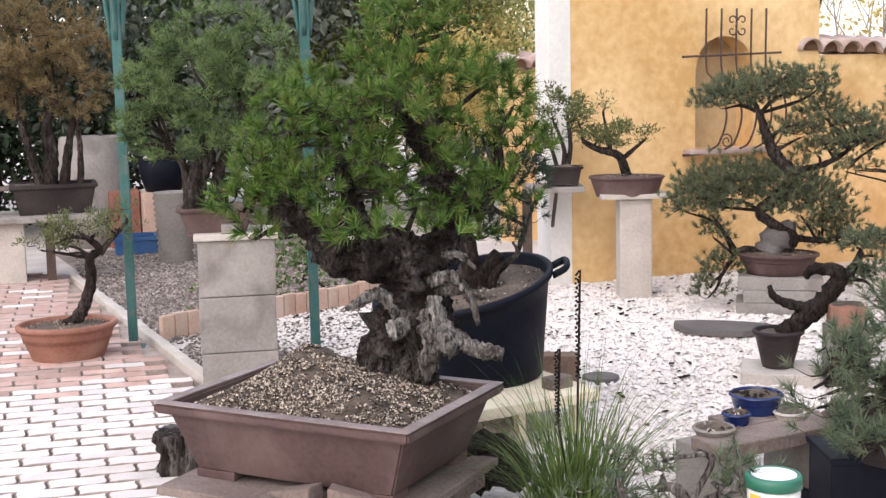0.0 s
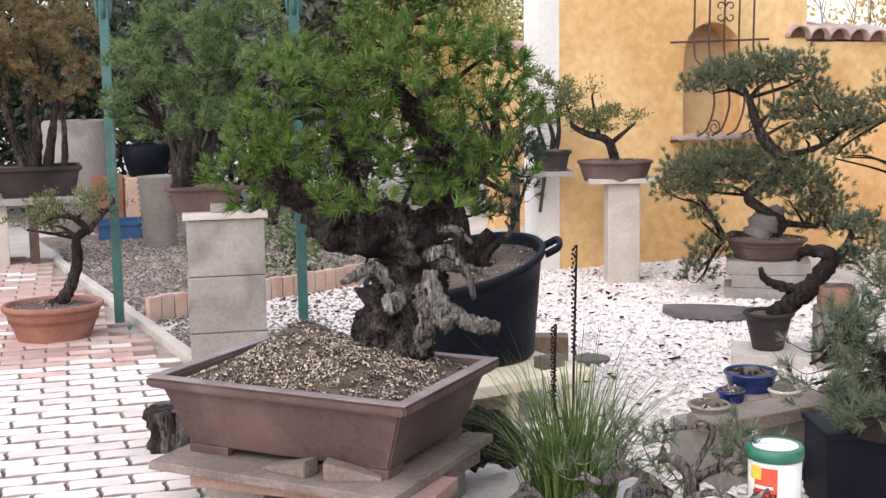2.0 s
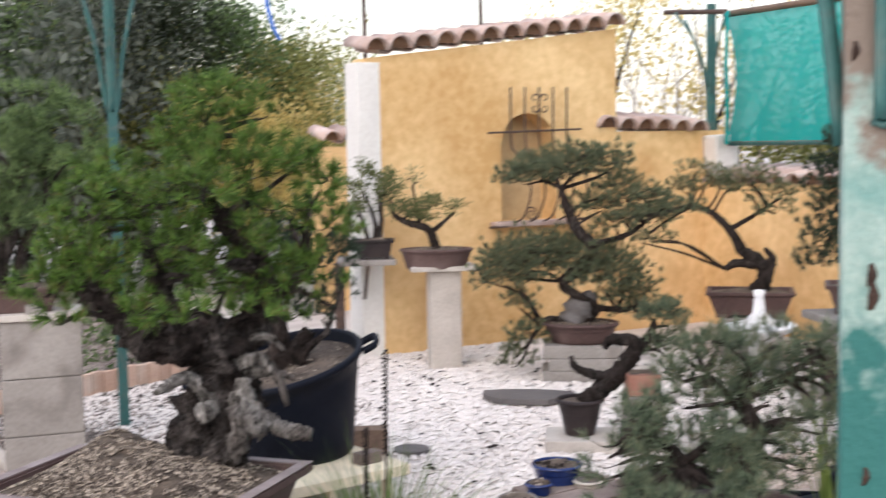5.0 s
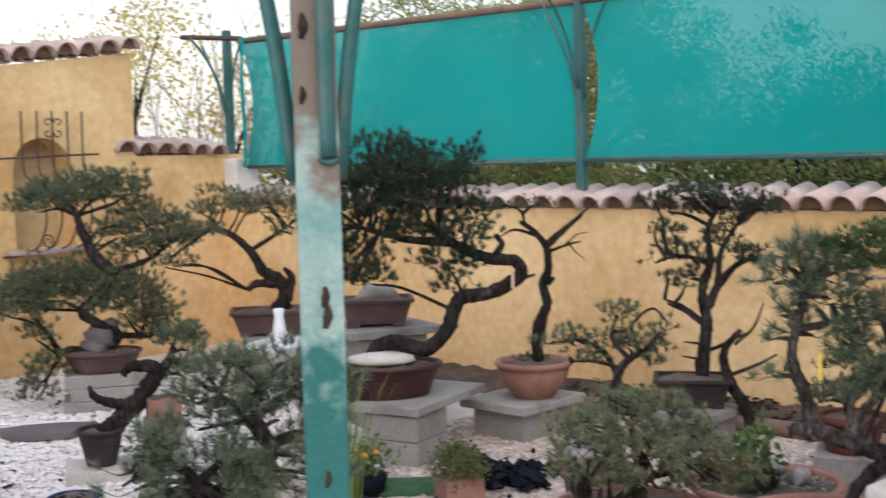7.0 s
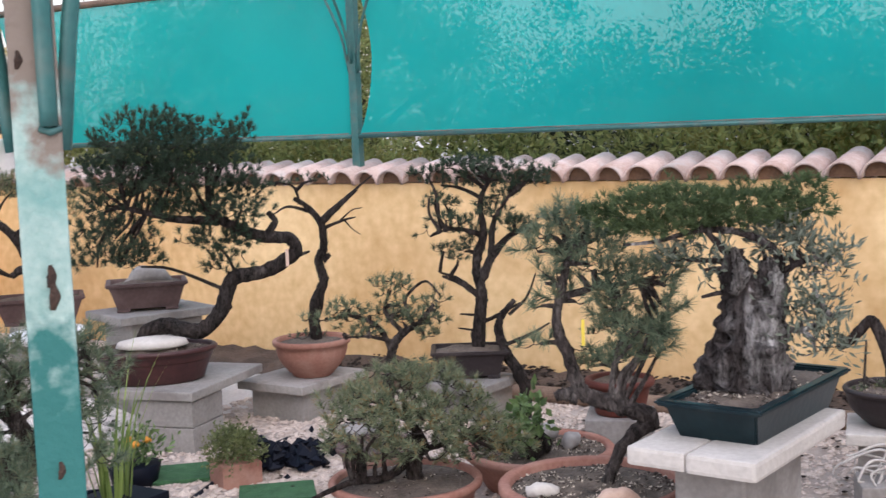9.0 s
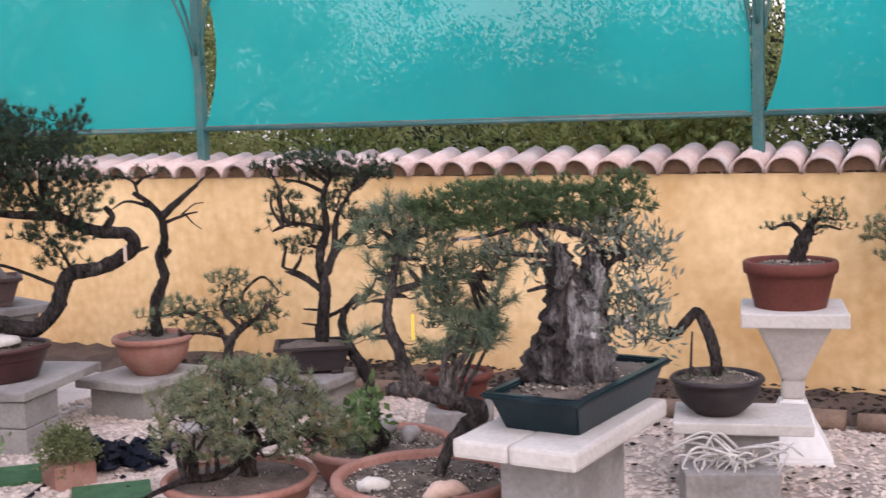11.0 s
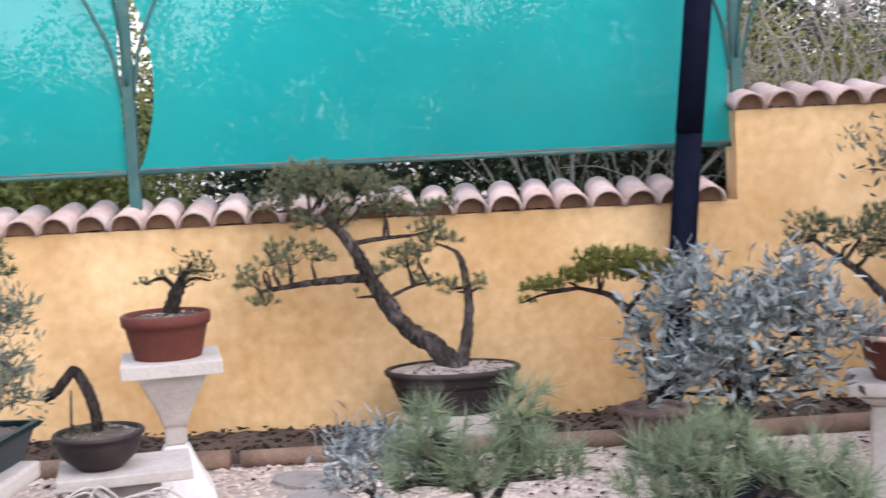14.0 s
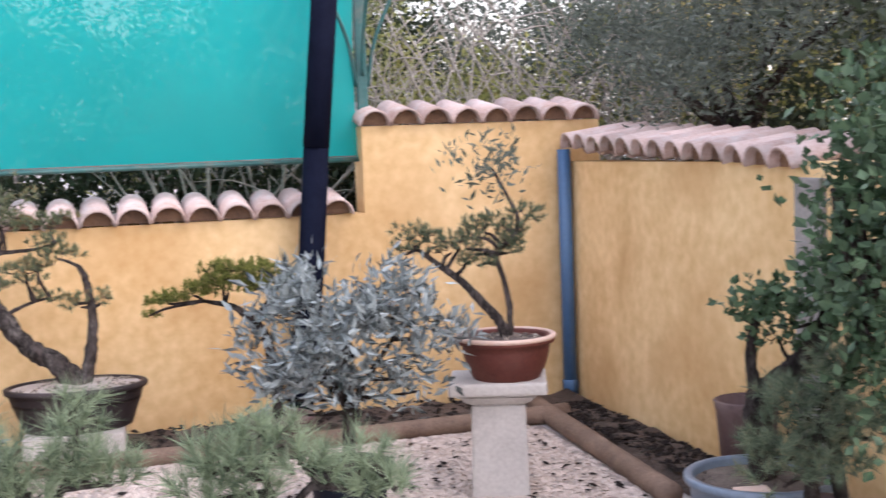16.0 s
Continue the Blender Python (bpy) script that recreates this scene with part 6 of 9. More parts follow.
plant(curved, [([(-0.25, 0.03, 0.46), (-0.22, 0.03, 0.52), (-0.12, 0.03, 0.54), (0.02, 0.0, 0.51), (0.13, 0.0, 0.61), (0.19, 0.0, 0.75), (0.35, 0.0, 0.78), (0.49, 0.0, 0.86), (0.46, 0.0, 0.93), (0.35, 0.0, 0.94), (0.22, 0.0, 0.99), (0.09, 0.0, 1.07)], [0.032, 0.04, 0.036, 0.032, 0.028, 0.022]), ([(0.49, 0.0, 0.84), (0.56, 0.0, 0.86)], [0.013, 0.009, 0.005]), ([(0.35, 0.0, 0.94), (0.40, 0.0, 1.01), (0.37, 0.0, 1.06)], [0.022, 0.016, 0.011]), ([(0.14, 0.0, 1.03), (-0.07, 0.0, 1.05), (-0.28, 0.0, 1.11)], [0.024, 0.017, 0.011])],
      [(-0.16, 0.0, 1.48, 0.16, 0.09), (-0.27, 0.0, 1.38, 0.16, 0.11), (-0.06, 0.0, 1.40, 0.19, 0.11), (0.15, 0.0, 1.39, 0.16, 0.11), (0.24, 0.0, 1.44, 0.09, 0.08), (-0.38, 0.0, 1.25, 0.13, 0.11), (-0.17, 0.0, 1.24, 0.22, 0.13), (0.10, 0.0, 1.24, 0.22, 0.12), (0.25, 0.0, 1.15, 0.12, 0.11), (-0.34, 0.0, 1.01, 0.16, 0.08), (-0.07, 0.0, 1.08, 0.19, 0.09), (-0.23, 0.0, 0.87, 0.12, 0.08), (0.14, 0.0, 0.94, 0.15, 0.09), (-0.43, 0.0, 0.88, 0.12, 0.08), (0.16, 0.0, 0.83, 0.09, 0.08), (-0.41, 0.1, 1.11, 0.11, 0.09)],
      "pine", DARK_PINE, BARK_DARK, length=0.042, count=20, gap=0.038, more=1, sides=14, rough=0.5, loose=1.05, gaps=-0.9)
part("tag", boxed(0.44, 0.455, -0.05, -0.046, 0.80, 0.88), TERRACOTTA_PALE, curved, "pale plastic plant tag")

grey = thing("grey_pot", (5.23, 4.75, LEVEL), -45, "empty grey rectangular bonsai pot with stones on a slab stand", "pot")
slab_stand(grey, 5.28, 4.70, -20, 0.28, 0.22, 0.53, (-0.20, 0.2, -0.17, 0.17))
rect_pot(grey, 0.42, 0.3, 0.15, CLAY_BROWN, 0.018, 0.8, z=0.532)
for ob in grey.children:
    if ob.name.split(".")[0] in ("pot", "soil"):
        ob.location.x = 0.05
part("stone", tube(bmesh.new(), smooth_path([(-0.05, 0, 0.66), (0.03, 0, 0.71), (0.12, 0, 0.7), (0.17, 0, 0.66)], 4), [0.03, 0.05, 0.045, 0.02], 10, 0.6), CONCRETE, grey, smooth=True)

bare = thing("bonsai_bare", (5.42, 3.88, LEVEL), -52, "nearly bare dark bonsai with a forked trunk in a terracotta bowl", "bonsai")
slab_stand(bare, 5.465, 3.865, -3, 0.255, 0.215, 0.195, (-0.20, 0.2, -0.17, 0.17), 1)
round_pot(bare, 0.20, 0.19, TERRACOTTA, base=0.5, lip=0.016, lip_h=0.03, z=0.197, belly=0.022)
for ob in bare.children:
    if ob.name.split(".")[0] in ("pot", "soil"):
        ob.location.x = 0.095
plant(bare, [([(0.12, 0.0, 0.35), (0.12, 0.0, 0.55), (0.17, 0.0, 0.67), (0.15, 0.0, 0.78), (0.18, 0.0, 0.85), (0.17, 0.0, 0.97), (0.10, 0.0, 1.06), (0.04, 0.0, 1.10)], [0.03, 0.024, 0.02, 0.010]), ([(0.17, 0.0, 0.97), (0.27, 0.0, 1.06), (0.36, 0.0, 1.13)], [0.023, 0.016, 0.007]), ([(0.17, 0.0, 0.78), (0.21, 0.0, 0.81)], [0.02, 0.016, 0.011]), ([(0.17, 0.0, 0.94), (0.29, 0.0, 0.98), (0.35, 0.02, 0.99)], [0.010, 0.007, 0.003]), ([(0.12, 0.0, 1.03), (0.01, 0.0, 1.06), (-0.07, 0.0, 1.02)], [0.010, 0.007, 0.003]), ([(0.30, 0.0, 1.09), (0.44, 0.0, 1.20)], [0.009, 0.006, 0.003]), ([(0.07, 0.0, 1.07), (0.04, 0.0, 1.16), (-0.07, 0.0, 1.19)], [0.009, 0.006, 0.003]), ([(0.29, 0.0, 0.98), (0.33, 0.03, 0.93), (0.37, 0.03, 0.90)], [0.005, 0.003, 0.002]), ([(0.27, 0.0, 0.98), (0.33, -0.03, 1.03), (0.38, -0.04, 1.04)], [0.005, 0.003, 0.002])],
      [(0.08, 0.0, 0.41, 0.10, 0.02), (-0.05, 0.0, 1.18, 0.09, 0.03), (0.14, 0.0, 1.2, 0.1, 0.03)], "juniper", DARK_PINE, BARK_DARK, length=0.025, count=6, gap=0.04, rough=0.5)

many = thing("bonsai_many_branched", (5.72, 3.02, LEVEL), -60, "dark many-branched bonsai pine in a low pot on a block", "bonsai")
slab_stand(many, 5.67, 3.0, -3, 0.19, 0.19, 0.20, (-0.10, 0.16, -0.15, 0.15), 1)
mp = rect_pot(many, 0.38, 0.28, 0.14, CLAY_DARK, 0.016, 0.82, z=0.202)
plant(many, [([(0.04, 0.0, 0.32), (0.06, 0.0, 0.51), (0.07, 0.0, 0.62), (0.05, 0.0, 0.76), (0.09, 0.0, 0.90), (0.08, 0.0, 1.06), (0.13, 0.0, 1.17)], [0.036, 0.023, 0.010]), ([(0.07, 0.0, 0.68), (0.15, 0.0, 0.82), (0.24, 0.0, 0.90), (0.32, 0.0, 0.92)], [0.025, 0.016, 0.008]), ([(0.06, 0.0, 0.60), (-0.04, 0.0, 0.68), (-0.13, 0.0, 0.72)], [0.014, 0.011, 0.005]), ([(0.07, 0.0, 0.90), (-0.03, 0.0, 0.93), (-0.12, 0.0, 0.92)], [0.014, 0.01, 0.005]), ([(0.06, 0.0, 0.50), (-0.04, 0.0, 0.51)], [0.008, 0.006, 0.003]), ([(0.26, -0.1, 0.0), (0.26, -0.1, 0.17), (0.18, -0.05, 0.32), (0.15, 0.0, 0.46), (0.23, 0.0, 0.57)], [0.032, 0.03, 0.022, 0.012]), ([(0.16, 0.0, 0.34), (0.31, 0.0, 0.40), (0.40, 0.0, 0.45)], [0.011, 0.008, 0.004]), ([(0.06, 0.0, 0.42), (-0.05, 0.0, 0.44)], [0.008, 0.006, 0.003]), ([(0.05, 0.0, 0.60), (-0.03, 0.0, 0.66), (-0.12, 0.0, 0.70)], [0.013, 0.01, 0.005]), ([(0.12, 0.0, 0.76), (0.14, 0.0, 0.95), (0.22, 0.0, 1.08)], [0.018, 0.013, 0.006]), ([(0.20, -0.02, 0.50), (0.29, 0.0, 0.58), (0.34, 0.0, 0.70)], [0.009, 0.007, 0.003]), ([(0.06, 0.0, 0.46), (0.16, 0.02, 0.5), (0.26, 0.03, 0.55)], [0.012, 0.009, 0.005])],
      [(-0.11, 0.0, 1.16, 0.09, 0.03), (-0.17, 0.0, 0.91, 0.07, 0.03), (-0.03, 0.0, 0.96, 0.09, 0.03), (0.08, 0.0, 1.15, 0.11, 0.04), (0.21, 0.0, 1.09, 0.10, 0.04), (0.30, 0.0, 1.15, 0.10, 0.04), (0.07, 0.0, 0.88, 0.09, 0.05), (-0.04, 0.0, 0.79, 0.07, 0.03), (0.32, 0.0, 0.90, 0.07, 0.03), (-0.17, 0.0, 1.10, 0.07, 0.03), (0.16, 0.0, 1.23, 0.12, 0.04), (0.35, 0.0, 1.23, 0.08, 0.03), (-0.18, 0.0, 1.22, 0.08, 0.03), (-0.09, 0.0, 0.99, 0.08, 0.03), (0.24, 0.0, 0.96, 0.08, 0.03), (0.03, 0.0, 1.26, 0.12, 0.03), (0.13, 0.0, 1.01, 0.09, 0.04)],
      "pine", DARK_PINE, BARK_DARK, length=0.040, count=18, gap=0.042, thick=0.011, more=1, rough=0.5, loose=0.85, gaps=-0.1)

spread = thing("bonsai_spreading", (4.45, 2.72, LEVEL), -56, "spreading green bonsai juniper with thin arching branches", "bonsai")
round_pot(spread, 0.17, 0.2, CLAY_BROWN, base=0.75)
plant(spread, [([(0.05, 0.0, 0.15), (0.05, 0.0, 0.34), (0.06, 0.0, 0.52), (0.10, 0.0, 0.62), (0.18, 0.0, 0.67), (0.24, 0.0, 0.74)], [0.024, 0.018, 0.007]), ([(0.07, 0.0, 0.56), (0.02, 0.0, 0.66), (-0.08, 0.0, 0.71), (-0.18, 0.0, 0.70)], [0.012, 0.009, 0.004]), ([(0.12, 0.0, 0.63), (0.05, 0.0, 0.72), (0.07, 0.0, 0.80)], [0.011, 0.008, 0.004]), ([(0.16, 0.0, 0.66), (0.13, 0.02, 0.76), (0.21, 0.02, 0.83), (0.27, 0.02, 0.77)], [0.008, 0.006, 0.003]), ([(0.08, 0.0, 0.60), (-0.02, -0.03, 0.63), (-0.12, -0.03, 0.63)], [0.009, 0.006, 0.003])],
      [(-0.18, 0.0, 0.71, 0.08, 0.03), (-0.09, 0.0, 0.75, 0.08, 0.03), (-0.01, 0.0, 0.72, 0.08, 0.03), (0.07, 0.0, 0.83, 0.08, 0.04), (0.25, 0.0, 0.74, 0.07, 0.05), (0.12, 0.0, 0.69, 0.09, 0.04), (-0.11, 0.0, 0.65, 0.07, 0.03), (-0.02, 0.0, 0.64, 0.07, 0.03), (0.20, 0.0, 0.63, 0.08, 0.04), (0.09, 0.0, 0.76, 0.07, 0.03)], "pine", PINE, length=0.036, count=16, gap=0.038, more=1)

jbowl = thing("bonsai_mounded", (3.96, 2.28, LEVEL), -55, "mounded bonsai juniper overflowing a wide terracotta bowl", "bonsai")
part("block", boxed(-0.15, 0.15, -0.15, 0.15, 0, 0.06, 0.005), CONCRETE, jbowl)
round_pot(jbowl, 0.265, 0.18, TERRACOTTA, base=0.68, lip=0.016, lip_h=0.028, z=0.062, ridges=True, grains=150)
plant(jbowl, [([(0.04, 0.0, 0.20), (0.03, 0.0, 0.29), (0.06, 0.0, 0.37), (0.01, 0.0, 0.45)], [0.034, 0.024, 0.013]), ([(0.02, 0.0, 0.30), (-0.07, -0.05, 0.26), (-0.20, -0.1, 0.26), (-0.36, -0.12, 0.2)], [0.017, 0.013, 0.006]), ([(0.04, 0.0, 0.33), (0.16, 0.0, 0.36), (0.23, 0.0, 0.40)], [0.013, 0.009, 0.006])],
      [(-0.19, 0.0, 0.48, 0.09, 0.07), (-0.06, 0.0, 0.55, 0.11, 0.07), (0.07, 0.0, 0.56, 0.13, 0.07), (-0.10, -0.10, 0.46, 0.11, 0.08), (0.03, -0.10, 0.45, 0.13, 0.09), (0.18, 0.0, 0.48, 0.11, 0.08), (0.29, 0.0, 0.41, 0.09, 0.07), (0.23, 0.0, 0.32, 0.11, 0.07), (0.08, -0.15, 0.37, 0.11, 0.07), (0.37, 0.0, 0.33, 0.07, 0.07), (-0.19, -0.10, 0.41, 0.08, 0.07), (-0.07, -0.10, 0.35, 0.07, 0.06)],
      "pine", PINE_MIXED, length=0.045, count=18, gap=0.04, more=2, gaps=-1.0)

lean = thing("bonsai_leaning", (3.916, 1.559, LEVEL), -64, "leaning bonsai pine with a yellow tag in a terracotta bowl", "bonsai")
part("block", boxed(-0.17, 0.17, -0.17, 0.17, 0, 0.11, 0.005), CONCRETE, lean)
round_pot(lean, 0.295, 0.215, TERRACOTTA, base=0.68, lip=0.022, lip_h=0.035, z=0.112, grains=700, soil=PUMICE)
plant(lean, [([(0.03, 0.0, 0.28), (0.08, 0.0, 0.41), (0.13, 0.0, 0.47), (0.18, 0.0, 0.52), (0.11, 0.0, 0.55), (0.03, 0.0, 0.58), (-0.03, 0.0, 0.61), (-0.07, 0.0, 0.73), (-0.10, 0.0, 0.83), (-0.07, 0.0, 0.97), (-0.06, 0.0, 1.04)], [0.018, 0.022, 0.028, 0.022, 0.016, 0.009]), ([(-0.04, 0.0, 0.59), (-0.08, 0.0, 0.60), (-0.11, 0.0, 0.59)], [0.026, 0.02, 0.014]), ([(-0.09, 0.0, 0.90), (0.04, 0.0, 0.93), (0.16, 0.0, 0.94)], [0.012, 0.008, 0.005]), ([(0.18, 0.0, 0.52), (0.13, 0.0, 0.56), (0.06, 0.0, 0.60)], [0.015, 0.012, 0.008])],
      [(-0.08, 0.0, 1.16, 0.08, 0.04), (0.03, 0.0, 1.10, 0.09, 0.05), (-0.02, 0.0, 1.13, 0.09, 0.04), (-0.15, 0.0, 1.06, 0.07, 0.04), (0.0, 0.0, 1.03, 0.10, 0.05), (0.06, 0.0, 0.97, 0.11, 0.06), (0.16, 0.0, 0.94, 0.11, 0.06), (0.21, 0.0, 0.98, 0.09, 0.05), (0.24, 0.0, 0.88, 0.08, 0.06), (-0.04, 0.0, 0.91, 0.09, 0.05), (-0.13, 0.0, 0.97, 0.08, 0.05), (0.09, 0.0, 0.86, 0.10, 0.05), (0.17, 0.0, 0.80, 0.08, 0.05), (0.20, 0.0, 0.73, 0.06, 0.05), (0.08, 0.0, 0.71, 0.06, 0.03), (-0.15, 0.0, 0.77, 0.06, 0.03)],
      "pine", PINE_BLUE, BARK_GREY, length=0.060, count=20, gap=0.046, more=2, sides=14, rough=0.7, loose=0.95, gaps=-0.6)
part("tag", boxed(-0.026, -0.016, -0.06, -0.057, 0.76, 0.84), surface("yellow_plastic", (0.62, 0.46, 0.03), (0.70, 0.54, 0.06), 4, 40, 0.4, 0.03), lean, "yellow plastic plant tag")
part("stone", tube(bmesh.new(), smooth_path([(0.0, -0.19, 0.30), (0.04, -0.19, 0.325), (0.09, -0.175, 0.325), (0.13, -0.16, 0.30)], 4), [0.018, 0.032, 0.03, 0.014], 12, 0.4), TERRACOTTA_PALE, lean, "brown stone lying on the soil", smooth=True)
part("white_stone", tube(bmesh.new(), smooth_path([(-0.20, -0.08, 0.315), (-0.16, -0.09, 0.325), (-0.11, -0.08, 0.315)], 4), [0.018, 0.026, 0.024, 0.014], 12, 0.5), PALE_STONE, lean, smooth=True)

seed = thing("seedling_bowl", (4.78, 2.18, LEVEL), 0, "wide terracotta bowl of grit with stones and small seedlings", "bowl")
round_pot(seed, 0.30, 0.16, TERRACOTTA, base=0.7, lip=0.02, lip_h=0.03, soil=PUMICE, grains=900)
for x, y, r in ((0.05, -0.12, 0.045), (-0.1, -0.05, 0.06), (0.12, 0.02, 0.05), (-0.02, 0.1, 0.05)):
    part("stone", tube(bmesh.new(), smooth_path([(x - r, y, 0.15), (x - r * 0.3, y, 0.15 + r * 0.7), (x + r * 0.4, y, 0.15 + r * 0.6), (x + r, y, 0.15)], 4), [r * 0.3, r * 0.8, r * 0.75, r * 0.3], 12, 0.5), CONCRETE if r < 0.055 else BARK_DARK, seed, smooth=True)
plant(seed, [([(-0.12, -0.06, 0.13), (-0.13, -0.06, 0.22), (-0.1, -0.06, 0.30)], [0.01, 0.008, 0.004])], [(-0.12, -0.06, 0.30, 0.08, 0.05), (-0.18, -0.05, 0.22, 0.07, 0.05)], "leaf", BROAD, length=0.05, count=5, gap=0.05, width=0.6)

red_low = thing("bonsai_red_pot", (5.30, 2.05, LEVEL), -70, "small bonsai in a low red clay pot near the wall", "bonsai")
part("block", boxed(-0.14, 0.14, -0.14, 0.14, 0, 0.19, 0.006), CONCRETE, red_low)
round_pot(red_low, 0.15, 0.15, CLAY_RED, base=0.7, z=0.192)
plant(red_low, [([(0.0, 0.0, 0.3), (-0.02, 0.0, 0.42), (0.02, 0.0, 0.52)], [0.02, 0.014, 0.007])], [(-0.1, 0.0, 0.42, 0.1, 0.05), (0.04, 0.0, 0.45, 0.1, 0.06), (0.0, 0.0, 0.55, 0.12, 0.06), (0.12, 0.0, 0.52, 0.08, 0.06)], "pine", PINE, length=0.03, count=14)

# stone bench with the glazed pot and the old stump
sbench = thing("stone_bench", (3.90, 1.02, LEVEL), -6, "pale cast-stone bench slab on a tan pillar", "bench")
part("seat_slab", boxed(-0.37, 0.31, -0.13, 0.068, 0.495, 0.55, 0.012), PALE_STONE, sbench)
part("seat_slab", boxed(-0.365, 0.305, 0.071, 0.245, 0.495, 0.549, 0.012), PALE_STONE, sbench)
part("pillar", boxed(-0.25, 0.16, -0.05, 0.16, 0, 0.493, 0.012), CONCRETE, sbench, "tan stone pillar")
stump = thing("bonsai_stump", (3.97, 1.06, 0.53), -7, "old olive stump with silvery deadwood in a teal glazed pot", "bonsai")
rect_pot(stump, 0.67, 0.315, 0.13, GLAZE_TEAL, 0.022, 0.84, soil=SOIL, hump=0.02, grains=400)
trunk = thing("crown", (0, 0, 0), 0)
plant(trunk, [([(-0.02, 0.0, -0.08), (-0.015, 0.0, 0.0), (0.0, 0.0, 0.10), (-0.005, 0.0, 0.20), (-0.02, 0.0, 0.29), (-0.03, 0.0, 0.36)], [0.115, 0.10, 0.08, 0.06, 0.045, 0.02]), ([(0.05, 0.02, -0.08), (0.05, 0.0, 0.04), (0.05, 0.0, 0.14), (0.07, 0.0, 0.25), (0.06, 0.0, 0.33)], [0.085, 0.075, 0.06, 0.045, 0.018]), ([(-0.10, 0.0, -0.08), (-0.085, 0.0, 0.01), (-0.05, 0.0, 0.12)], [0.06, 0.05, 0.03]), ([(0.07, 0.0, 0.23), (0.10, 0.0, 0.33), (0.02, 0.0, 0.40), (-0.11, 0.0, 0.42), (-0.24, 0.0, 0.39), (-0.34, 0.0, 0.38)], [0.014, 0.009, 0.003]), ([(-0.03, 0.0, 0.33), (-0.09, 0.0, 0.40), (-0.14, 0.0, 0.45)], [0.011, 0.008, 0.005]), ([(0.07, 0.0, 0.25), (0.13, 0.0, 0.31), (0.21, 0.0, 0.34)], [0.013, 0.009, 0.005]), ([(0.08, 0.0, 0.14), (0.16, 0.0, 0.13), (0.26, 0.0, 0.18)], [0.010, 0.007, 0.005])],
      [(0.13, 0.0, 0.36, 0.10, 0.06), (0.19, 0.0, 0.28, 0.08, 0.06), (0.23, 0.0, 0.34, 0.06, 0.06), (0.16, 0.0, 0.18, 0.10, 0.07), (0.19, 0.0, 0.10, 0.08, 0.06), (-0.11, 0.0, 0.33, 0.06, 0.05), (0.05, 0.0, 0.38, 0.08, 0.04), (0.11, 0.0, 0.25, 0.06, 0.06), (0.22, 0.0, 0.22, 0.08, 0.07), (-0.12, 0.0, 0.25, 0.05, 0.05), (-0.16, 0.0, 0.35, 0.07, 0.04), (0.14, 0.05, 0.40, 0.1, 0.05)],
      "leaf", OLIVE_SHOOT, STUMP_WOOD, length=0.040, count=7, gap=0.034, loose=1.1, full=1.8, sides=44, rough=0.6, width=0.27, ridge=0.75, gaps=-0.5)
c, w = pad_points([(-0.30, 0.0, 0.50, 0.10, 0.045), (-0.20, 0.0, 0.51, 0.11, 0.05), (-0.09, 0.0, 0.50, 0.11, 0.05), (0.02, 0.0, 0.50, 0.11, 0.05), (0.12, 0.0, 0.49, 0.08, 0.05), (0.17, 0.0, 0.54, 0.06, 0.04), (-0.25, 0.0, 0.45, 0.08, 0.04), (-0.04, 0.0, 0.45, 0.10, 0.04), (-0.36, 0.0, 0.46, 0.08, 0.045), (-0.15, 0.0, 0.46, 0.1, 0.04), (0.07, 0.0, 0.45, 0.08, 0.035), (-0.30, 0.03, 0.42, 0.08, 0.03), (-0.20, -0.03, 0.43, 0.09, 0.035), (-0.42, 0.0, 0.48, 0.06, 0.03), (0.2, 0.0, 0.47, 0.07, 0.04), (-0.08, 0.05, 0.42, 0.08, 0.03)], 0.024)
triangles("needle_cover", needles(c, w, 18, 0.026, 0.9, 0.0018), JUNIPER, trunk, kind="stuff")
bm = bmesh.new()
for pts, radii in (([(-0.03, -0.05, 0.24), (-0.01, -0.05, 0.30), (-0.03, -0.025, 0.37)], [0.012, 0.024, 0.008]), ([(0.08, -0.055, 0.06), (0.075, -0.05, 0.12), (0.08, -0.04, 0.17)], [0.008, 0.02, 0.008]), ([(0.08, -0.035, 0.22), (0.085, -0.03, 0.28), (0.07, -0.01, 0.34)], [0.012, 0.02, 0.008])):
    tube(bm, smooth_path(pts, 12), radii, 24, 0.6, ridge=0.7)
part("deadwood", bm, DEADWOOD, trunk, "bleached pale deadwood streaks", smooth=True)
for ob in trunk.children:
    ob.parent = stump
    ob.matrix_basis = pose(3.97, 1.06, 0.53, 0, 0, -7).inverted() @ pose(3.93, 1.08, 0.69, 0, 0, -71)
bpy.data.objects.remove(trunk)

